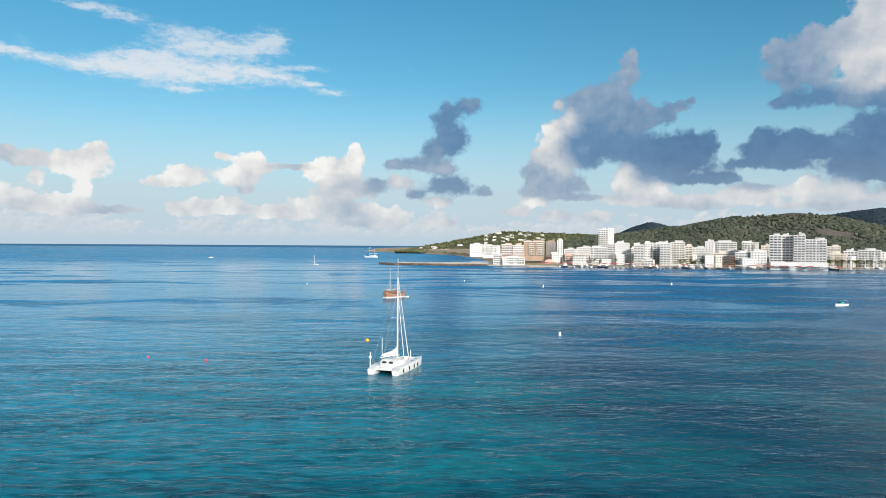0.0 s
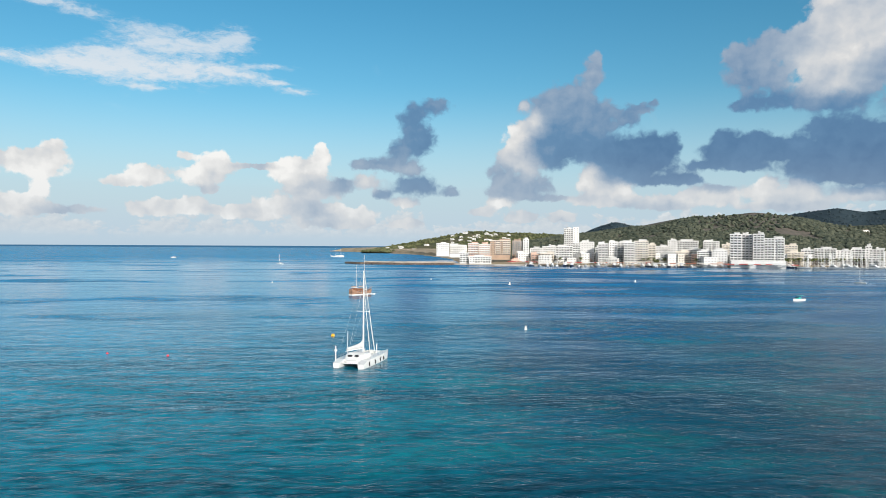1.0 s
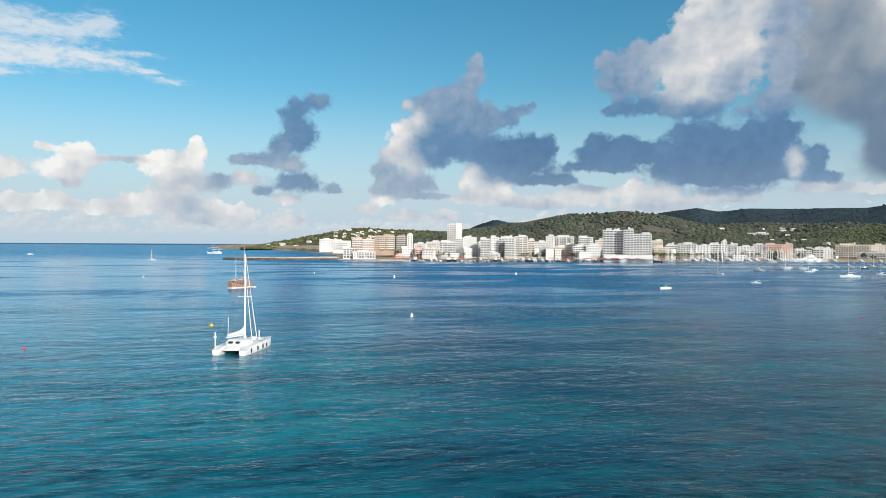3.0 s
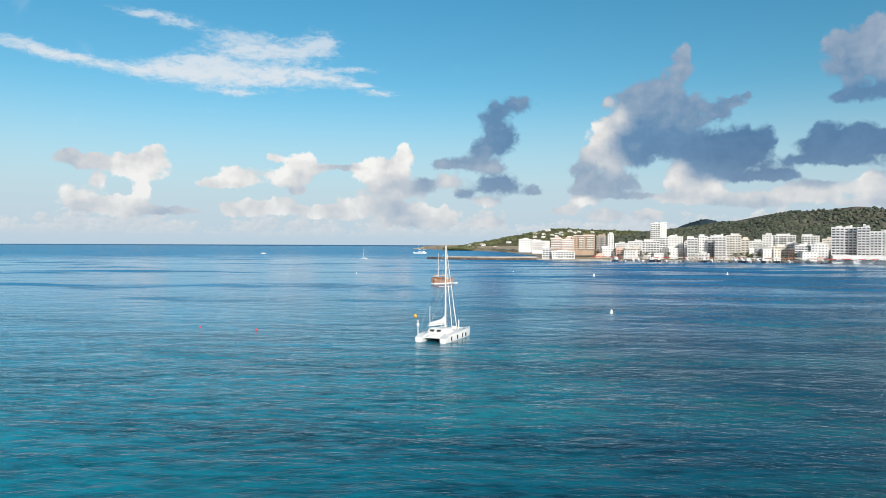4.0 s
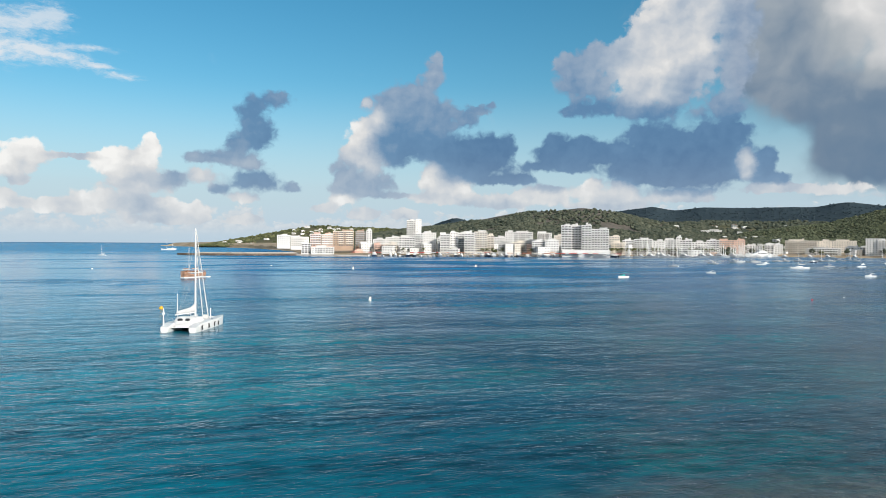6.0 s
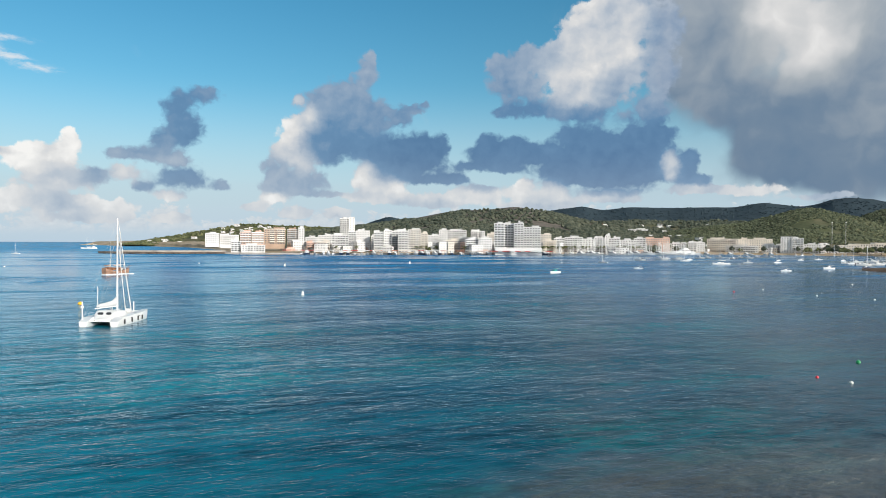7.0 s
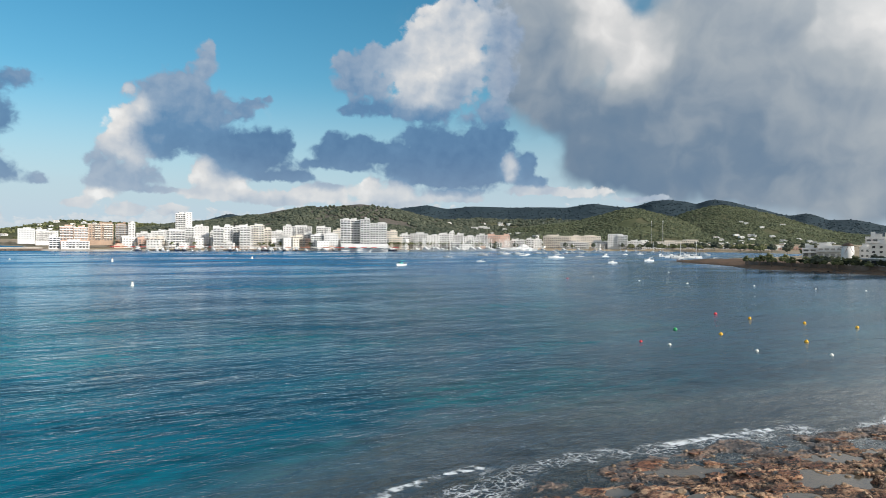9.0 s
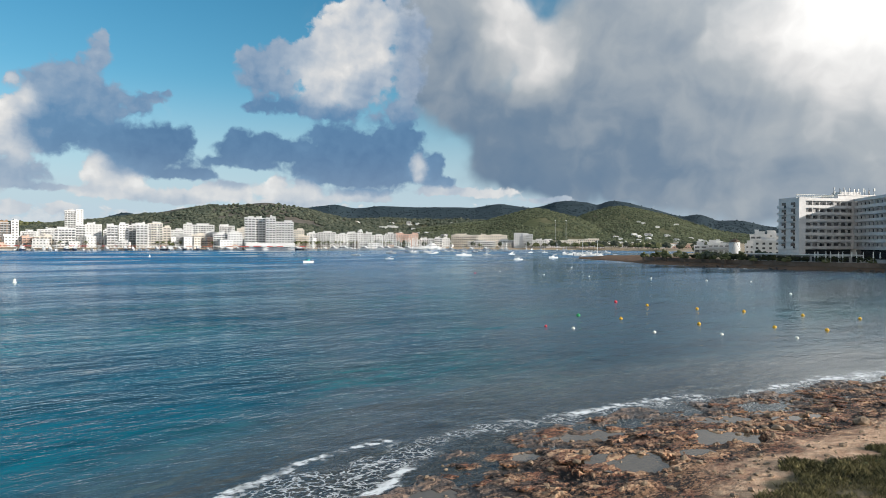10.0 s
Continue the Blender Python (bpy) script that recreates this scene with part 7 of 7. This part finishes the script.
for k in range(26):
    bm = bmesh.new()
    x = 19.5 + 0.95 * k + 0.5 * math.sin(k * 5)
    h = 36.2 + 1.8 * abs(math.sin(k * 2.3))
    rod(bm, (x, 3.5 + (k % 3), 34.5), (x, 3.5 + (k % 3), h), 0.07, None, 5)
    if k % 2 == 0:
        box(bm, x - 0.2, x + 0.2, 3.3 + (k % 3), 3.6 + (k % 3), h - 1.5, h)
    part("antenna", bm, (PALEPLASTIC, BLACK, GREY, BLACK)[k % 4], hotel).matrix_basis = hm
bm = bmesh.new()
for k in range(22):
    rod(bm, (-4.8 + k, 0.3, 31.5), (-4.8 + k, 0.3, 33.8), 0.09, None, 4)
for z in (32.4, 33.1, 33.8):
    rod(bm, (-4.8, 0.3, z), (16.2, 0.3, z), 0.1, None, 4)
part("roof_railing", bm, PALEPLASTIC, hotel).matrix_basis = hm
# Ground-floor lobby, set back in shade.
bm = bmesh.new()
for a, b, off in ((HA, HB, 0), (HB, HC, 0)):
    d = Vector((b[0] - a[0], b[1] - a[1], 0))
    m = Matrix.Translation((a[0], a[1], 0)) @ Matrix.Rotation(math.atan2(d.y, d.x), 4, "Z")
    box(bm, 0, d.length, 0.95, 1.05, 4.5, 8.6, m)
part("lobby_glazing", bm, GLASS, hotel)

# Terrace restaurant in front of the hotel.
pav = thing("terrace_restaurant", Matrix.Identity(4), "long low white seafront restaurant with dark glazed front", "restaurant")
PL = [(334, 168), (329, 148), (326, 128), (334, 118)]
for (ax, ay), (bx, by) in zip(PL, PL[1:]):
    d = Vector((bx - ax, by - ay, 0))
    m = Matrix.Translation((ax, ay, 0)) @ Matrix.Rotation(math.atan2(d.y, d.x), 4, "Z")
    bm = bmesh.new()
    box(bm, 0, d.length, 0, 8, 1.5, 6.2)
    part("wall", bm, GREY, pav).matrix_basis = m
    bm = bmesh.new()
    box(bm, -0.2, d.length + 0.2, -1.5, 8.3, 6.203, 6.6)
    part("roof", bm, WHITE, pav).matrix_basis = m
    n = int(d.length / 4)
    for i in range(n):
        bm = bmesh.new()
        x = (i + 0.5) * d.length / n
        box(bm, x - 1.5, x + 1.5, -0.08, 0.1, 3.4, 5.6)
        part("window", bm, GLASS, pav).matrix_basis = m


def parasol(x, y, z=3.5, tall=4.0):
    root = thing("parasol", pose(x, y, z), "folded white parasol on the seafront terrace", "parasol", "folded parasols")
    bm = bmesh.new()
    rod(bm, (0, 0, -0.9), (0, 0, 2.0), 0.05, None, 6)
    part("pole", bm, STEEL, root)
    bm = bmesh.new()
    lathe(bm, [(0.22, 1.2), (0.26, 1.8), (0.2, 3.0), (0.1, 3.8), (0.03, tall)], 8)
    part("canopy", bm, CANVAS, root)


for az in (68.6, 68.8, 69.3, 69.6, 70.1, 70.35, 70.9, 71.2, 71.6, 72.2, 72.6):
    p = polar(az, 336) + Vector((1.5, 6.7, 0))
    parasol(p.x, p.y, 4.2, 3.6)

SEAWALL = [(356, 240), (339, 208), (331, 182), (321, 139), (325, 108), (312, 78), (292, 55)]
bm = bmesh.new()
strip(bm, SEAWALL, 0.7, -0.5, 3.3)
solid("sea_wall", bm, ROCKFAR, "brown stone sea wall along the promontory", "sea wall")
spots = []
rng = np.random.default_rng(33)
for (ax, ay), (bx, by) in zip(SEAWALL, SEAWALL[1:]):
    for k in range(int(math.hypot(bx - ax, by - ay) * 1.6)):
        u = rng.uniform()
        spots.append((ax + (bx - ax) * u - rng.uniform(0.5, 10), ay + (by - ay) * u - rng.uniform(-1, 1), rng.uniform(-0.1, 0.5), rng.uniform(0.4, 1.1)))
crowns("sea_wall_boulders", spots, WETROCK, "brown boulders at the foot of the sea wall", 0.6)


def hedge(x0, y0, x1, y1, tall, seed):
    """A long clipped hedge of many leafy clumps."""
    r = np.random.default_rng(seed)
    long = math.hypot(x1 - x0, y1 - y0)
    root = thing("hedge", pose(x0, y0, 3.2, 0, 0, math.degrees(math.atan2(y1 - y0, x1 - x0))), "long dark green clipped hedge behind the sea wall", "hedge", "promontory hedges")
    bm = bmesh.new()
    for k in range(int(long * 9)):
        u = r.uniform(0, long)
        c = (u, r.uniform(-0.9, 0.9), tall * math.sqrt(r.uniform(0.02, 1)) * (1 - 0.25 * math.sin(u * 1.3) ** 2))
        made = bmesh.ops.create_icosphere(bm, subdivisions=1, radius=r.uniform(0.25, 0.55), matrix=Matrix.Translation(c))
        for v in made["verts"]:
            v.co += Vector(r.uniform(-1, 1, 3)) * 0.14
    part("foliage", bm, HEDGELEAF, root)


for k, (x0, y0, x1, y1, tall) in enumerate(((324, 158, 322.6, 151, 2.6), (322.4, 149, 323.2, 136, 2.4), (323.6, 133, 325.2, 121, 2.5), (326, 118, 326.4, 111, 2.7), (325.4, 106, 318, 92, 2.6), (330, 176, 326, 163, 2.2), (337, 200, 331.5, 183, 2.2))):
    hedge(x0 + 1.5, y0, x1 + 1.5, y1, tall, k)
b1 = broad_tree(Matrix.Translation((329, 150, 1.8)), 3.4, SCRUB, "rounded clipped green bush by the sea wall", "promontory bushes", 7)
for x, y, k in ((324, 160, 1.0), (326, 175, 1.2), (330, 190, 1.2), (332, 200, 1.3), (335, 212, 1.3), (340, 222, 1.4), (345, 232, 1.2), (323, 128, 0.9), (328, 112, 0.9), (322, 100, 1.3), (319, 90, 1.2), (322, 144, 1.0), (352, 215, 1.5), (360, 230, 1.6), (355, 200, 1.5), (365, 205, 1.3), (345, 195, 1.4), (340, 180, 1.3), (350, 180, 1.5)):
    ob = copy_thing(b1, Matrix.Translation((x, y, 1.9)) @ pose(0, 0, 0, 0, 0, x * 37))
    ob.scale = (k * 1.3, k * 1.3, k)



def build_spit():
    """Low brown rock round the promontory, in front of the sea wall."""
    xs, ys = np.arange(285, 440, 1.6), np.arange(40, 345, 1.6)
    gx, gy = np.meshgrid(xs, ys)
    d = line_distance(gx, gy, SHORE)
    bump = np.array([fbm(a, b, 0.12, 4, 2.2) for a, b in zip(gx.ravel(), gy.ravel())]).reshape(gx.shape)
    z = np.interp(d, [-12, -1, 1.5, 7, 20, 40], [-2.5, -0.4, 0.5, 1.2, 2.4, 2.6]) + bump * np.interp(d, [-2, 3, 14], [0.2, 0.7, 0.4])
    n, m = gx.shape
    idx = np.arange(n * m).reshape(n, m)
    faces = np.stack([idx[:-1, :-1], idx[:-1, 1:], idx[1:, 1:], idx[1:, :-1]], -1).reshape(-1, 4)
    keep = (d.ravel()[faces] > -10).all(1) & (d.ravel()[faces] < 42).all(1)
    tagged(new("ground_spit", array_mesh("ground_spit", np.stack([gx, gy, z], -1).reshape(-1, 3), faces[keep], OCHRE)), "low ochre-brown rock spit at the water's edge", "rocky spit", kind="structure")


build_spit()


def build_beach(name, edge, reach, rise, material, label):
    """A sloping strand along a polyline, up and away from the water."""
    bm = bmesh.new()
    prev = None
    for k in range(len(edge) * 6 - 5):
        i, u = divmod(k, 6)
        a, b = Vector((*edge[i], 0)), Vector((*edge[min(i + 1, len(edge) - 1)], 0))
        p = a + (b - a) * (u / 6)
        out = p.normalized()
        p += out * 5 * math.sin(k * 1.7)
        lift = rise * (1 + 0.25 * math.sin(k * 2.3))
        ring = [bm.verts.new(p - out * 12 + Vector((0, 0, -0.3))), bm.verts.new(p + out * 0.12 * reach + Vector((0, 0, 0.4 * lift))), bm.verts.new(p + out * reach + Vector((0, 0, lift)))]
        if prev:
            bm.faces.new((prev[0], prev[1], ring[1], ring[0]))
            bm.faces.new((prev[1], prev[2], ring[2], ring[1]))
        prev = ring
    solid(name, bm, material, label, "beach")


build_beach("beach", [(705, 878), (754, 866), (806, 832), (866, 778), (918, 715), (935, 640)], 34, 3.0, BEACH, "pale sandy beach at the head of the bay")
build_beach("beach_far", [(120, 1290), (80, 1420), (50, 1700), (0, 1960), (-100, 2250), (-190, 2430)], 11, 7.5, BEACH, "low ochre cliffs and sand below the green headland")

# Small houses and shops packed between the blocks.
rng = np.random.default_rng(44)
for k in range(120):
    az = 8.5 + 28 * (k + rng.uniform()) / 120
    r = rng.uniform(918, 1060) if az < 28 else rng.uniform(1000, 1130)
    w, n = rng.uniform(7, 18), int(rng.integers(1, 5))
    p = polar(az, r)
    building(p.x, p.y, 3.0, w, rng.uniform(8, 13), n, (WHITE, WHITE, WHITE, CREAM, WHITE, WHITE, WHITE, PINK)[int(rng.integers(8))], -az + rng.uniform(-25, 25), "grid" if rng.uniform() < 0.6 else "balcony",
             3.1, "small white town house among the blocks", "small town houses", roof_hut=rng.uniform() < 0.4)
for k in range(52):
    az = 38 + 22.5 * (k + rng.uniform()) / 52
    r = rng.uniform(1190, 1330) if az < 56 else rng.uniform(1150, 1280)
    w, n = rng.uniform(8, 18), int(rng.integers(1, 3))
    p = polar(az, r)
    building(p.x, p.y, 3.5, w, rng.uniform(8, 12), n, (WHITE, WHITE, CREAM, WHITE)[int(rng.integers(4))], -az + rng.uniform(-25, 25), "grid", 3.1, "small white house near the beach", "small town houses", roof_hut=False)


def awning(m, w, cloth):
    root = thing("awning", m, "shop awning on the waterfront promenade", "awning", "promenade awnings")
    bm = bmesh.new()
    box(bm, -w / 2, w / 2, -2.0, 2.0, -0.05, 0.05, pose(0, 0, 3.0, 12))
    part("cloth", bm, cloth, root)
    for x in (-w / 2 + 0.1, w / 2 - 0.1):
        bm = bmesh.new()
        rod(bm, (x, -1.9, -1), (x, -1.9, 2.6), 0.05, None, 5)
        part("post", bm, STEEL, root)


for k in range(66):
    az = 8.0 + 21.5 * (k + rng.uniform()) / 66
    awning(Matrix.Translation(polar(az, 903 + rng.uniform(-4, 6), 2.0)) @ pose(0, 0, 0, 0, 0, -az), rng.uniform(5, 12), (CANVAS, CANVAS, REDCLOTH, CREAM, CANVAS, TERRACOTTA, CREAM)[int(rng.integers(7))])

for az in (49.6, 50.45):
    root = thing("tall_pole", Matrix.Translation(polar(az, 1210, 2.0)), "tall slender pale steel pole behind the beach", "pole", "tall poles")
    bm = bmesh.new()
    rod(bm, (0, 0, 0), (0, 0, 47), 0.30, 0.2, 8)
    part("shaft", bm, STEEL, root)
    bm = bmesh.new()
    box(bm, -0.8, 0.8, -0.5, 0.5, 46.5, 47.6)
    part("lamp_head", bm, ALLOY, root)

# Old windmill.
mill = thing("windmill", Matrix.Translation(polar(63.25, 398, 3.0) + Vector((1.5, 6.7, 0))) @ Matrix.Diagonal((0.84, 0.84, 0.84, 1)), "old round white windmill tower with a dark conical cap", "windmill")
bm = bmesh.new()
lathe(bm, [(3.7, -1), (3.6, 0), (3.3, 6), (3.15, 10.6)], 24)
part("tower", bm, WHITE, mill, smooth=True)
bm = bmesh.new()
lathe(bm, [(3.5, 10.6), (3.2, 11.1), (2.0, 12.0), (0.3, 12.7)], 24)
part("cap", bm, BARK, mill, "dark thatched cap")
bm = bmesh.new()
for q in (20, 65, 110, 155):
    c, s = math.cos(radians(q)), math.sin(radians(q))
    rod(bm, (-3.6 - 5.5 * c * 0.5, -2.4 + 5.5 * c * 0.9, 11.6 + 5.5 * s), (-3.6 + 5.5 * c * 0.5, -2.4 - 5.5 * c * 0.9, 11.6 - 5.5 * s), 0.09, None, 5)
part("sail_frame", bm, BARK, mill)
bm = bmesh.new()
box(bm, -3.75, -3.45, -1.0, 0.4, 0, 2.2)
part("door", bm, BROWN, mill)

# ------------------------------------------------------------------ land behind the camera


def build_back_ground():
    xs, ys = np.arange(-400, 330, 7.0), np.arange(-320, 60, 7.0)
    gx, gy = np.meshgrid(xs, ys)
    d = line_distance(gx, gy, SHORE)
    z = np.interp(d, [-30, 0, 13, 18, 40, 150], [-4, -0.4, 0.6, 1.0, 2.0, 5.0])
    inside = (gx > -9) & (gx < 92) & (gy > -7) & (gy < 60)
    z = np.where(inside, np.minimum(z, -3.5), z)
    n, m = gx.shape
    idx = np.arange(n * m).reshape(n, m)
    faces = np.stack([idx[:-1, :-1], idx[:-1, 1:], idx[1:, 1:], idx[1:, :-1]], -1).reshape(-1, 4)
    tagged(new("ground_behind", array_mesh("ground_behind", np.stack([gx, gy, z], -1).reshape(-1, 3), faces, TOWNSOIL, True)), "sandy ground behind the rock shelf", "ground", kind="structure")


build_back_ground()

# ------------------------------------------------------------------ loose stones and grass on the near shore


def stone_mesh(seed):
    bm = bmesh.new()
    bmesh.ops.create_icosphere(bm, subdivisions=2, radius=1.0)
    for v in bm.verts:
        v.co *= 1 + 0.45 * noise.noise(v.co * 1.1 + Vector((seed * 3.1, seed, 0)))
        v.co.z *= 0.62
    return mesh_of(bm, "stone", STONE)


STONES = [stone_mesh(k) for k in range(5)]
rng = np.random.default_rng(2)


def stone(x, y, size):
    ob = new("stone", STONES[int(rng.integers(5))])
    ob.matrix_basis = pose(x, y, shore_height(x, y) + size * 0.25, rng.uniform(-15, 15), rng.uniform(-15, 15), rng.uniform(0, 360)) @ Matrix.Diagonal((size, size * rng.uniform(0.7, 1), size, 1))
    tagged(ob, "weathered tan boulder lying on the rock shelf", "boulder", "loose boulders")


def slab_mesh(seed):
    """A flat, jagged plate of rock with an undercut edge."""
    r = np.random.default_rng(seed)
    bm = bmesh.new()
    n = 15
    ang = np.sort(r.uniform(0, 2 * math.pi, n)) * 0.5 + np.linspace(0, 2 * math.pi, n, endpoint=False) * 0.5
    rad = r.uniform(0.5, 1.1, n)
    thick = r.uniform(0.16, 0.3)
    rings = []
    for shrink, z in ((0.86, -thick), (1.0, -0.05), (0.97, 0.0), (0.62, 0.035), (0.25, 0.02)):
        rings.append([(shrink * rad[i] * math.cos(ang[i]) * 1.35, shrink * rad[i] * math.sin(ang[i]) * 0.8, z + r.uniform(-0.025, 0.025)) for i in range(n)])
    loft(bm, rings)
    return mesh_of(bm, "rock_slab", SLAB)


SLABS = [slab_mesh(k) for k in range(12)]
shelf = bpy.data.objects["shore_ground"]
made = 0
while made < 300:
    x, y = rng.uniform(14, 64), rng.uniform(18, 36)
    d = float(line_distance(np.array([x]), np.array([y]), SHORE)[0])
    if not 2.5 < d < 11.5 or any(math.hypot((x - q[0]) / (q[2] * 1.5), (y - q[1]) / (q[3] * 1.5 + 0.3)) < 1.0 for q in POOLS):
        continue
    size = 0.25 + 0.65 * rng.uniform() ** 2.5
    ob = new("rock_slab", SLABS[int(rng.integers(12))])
    ob.parent = shelf
    ob.matrix_basis = pose(x, y, shore_height(x, y) + 0.07 * size, rng.uniform(-5, 5), rng.uniform(-6, 6), -20 + rng.uniform(-35, 35) + 180 * int(rng.integers(2))) @ Matrix.Diagonal((size, size, size * rng.uniform(0.7, 1.3), 1))
    made += 1

for x, y, k in ((41.3, 24.2, 0.5), (41.9, 23.6, 0.38), (40.7, 24.6, 0.3), (42.4, 24.0, 0.45), (39.2, 25.4, 0.28), (28.3, 28.4, 0.35), (28.9, 28.0, 0.3), (29.4, 28.3, 0.42), (28.0, 27.7, 0.28), (22.6, 24.6, 0.35), (36.5, 25.2, 0.25), (35.8, 26.0, 0.22),
                (37.2, 24.6, 0.2), (46.0, 21.5, 0.6), (47.2, 21.9, 0.4), (25.0, 27.0, 0.25), (34.2, 24.3, 0.3), (31.8, 24.4, 0.28), (44.8, 26.3, 0.35), (50.0, 24.5, 0.4)):
    stone(x, y, k * 0.72)
spots = []
for k in range(1500):
    x, y = rng.uniform(12, 75), rng.uniform(14, 36)
    d = float(line_distance(np.array([x]), np.array([y]), SHORE)[0])
    if 1.5 < d < 16:
        s = 0.05 + 0.16 * rng.uniform() ** 3
        spots.append((x, y, shore_height(x, y) + s * 0.2, s))
crowns("pebbles", spots, STONE, "small broken stones strewn over the rock shelf", 0.6)


def build_grass():
    r = np.random.default_rng(17)
    n = 620000
    x, y = r.uniform(20, 72, n), r.uniform(1, 22, n)
    d = line_distance(x, y, GRASS_EDGE)
    ok = (d > -0.6) & (d < 4.3)
    x, y, d = x[ok], y[ok], d[ok]
    clump = np.array([fbm(a, b, 0.4, 4, 5.0) for a, b in zip(x, y)])
    tuft = np.array([fbm(a, b, 1.6, 2, 8.0) for a, b in zip(x, y)])
    ok = (d > 0.1 - clump * 1.6) & (clump + 0.6 * tuft > -0.75 + 0.02 * d)
    x, y, clump, tuft = x[ok], y[ok], clump[ok], tuft[ok]
    n = len(x)
    z = np.array([shore_height(a, b) for a, b in zip(x, y)]) - 0.03
    tall = (0.14 + 0.26 * np.clip(0.8 * clump + 0.5 * tuft + 0.2, 0, 1)) * r.uniform(0.25, 1.25, n)
    a, lean, w = r.uniform(0, 6.28, n), r.uniform(0.05, 0.9, n), r.uniform(0.003, 0.006, n)
    dx, dy = np.cos(a), np.sin(a)
    v = np.stack([np.stack([x - dy * w, y + dx * w, z], 1), np.stack([x + dy * w, y - dx * w, z], 1),
                  np.stack([x + dx * lean * tall * 0.45 + dy * w * 0.7, y + dy * lean * tall * 0.45 - dx * w * 0.7, z + tall * 0.7], 1),
                  np.stack([x + dx * lean * tall, y + dy * lean * tall, z + tall], 1)], 1).reshape(-1, 3)
    k = 4 * np.arange(n)[:, None]
    f = np.concatenate([k + np.array([[0, 1, 2]]), k + np.array([[0, 2, 3]])])
    tagged(new("grass", array_mesh("grass", v, f, GRASS)), "tufts of dark green and straw-coloured coastal grass", "grass", kind="stuff")
    spots = []
    for k in range(700):
        px, py = r.uniform(22, 70), r.uniform(4, 21)
        pd = float(line_distance(np.array([px]), np.array([py]), GRASS_EDGE)[0])
        if 0.4 < pd < 8 and fbm(px, py, 0.4, 4, 5.0) > 0.0:
            s = r.uniform(0.05, 0.12)
            spots.append((px, py, shore_height(px, py) + s * 0.4, s))
    crowns("low_scrub", spots, SCRUB, "low dark cushions of coastal scrub among the grass")


build_grass()
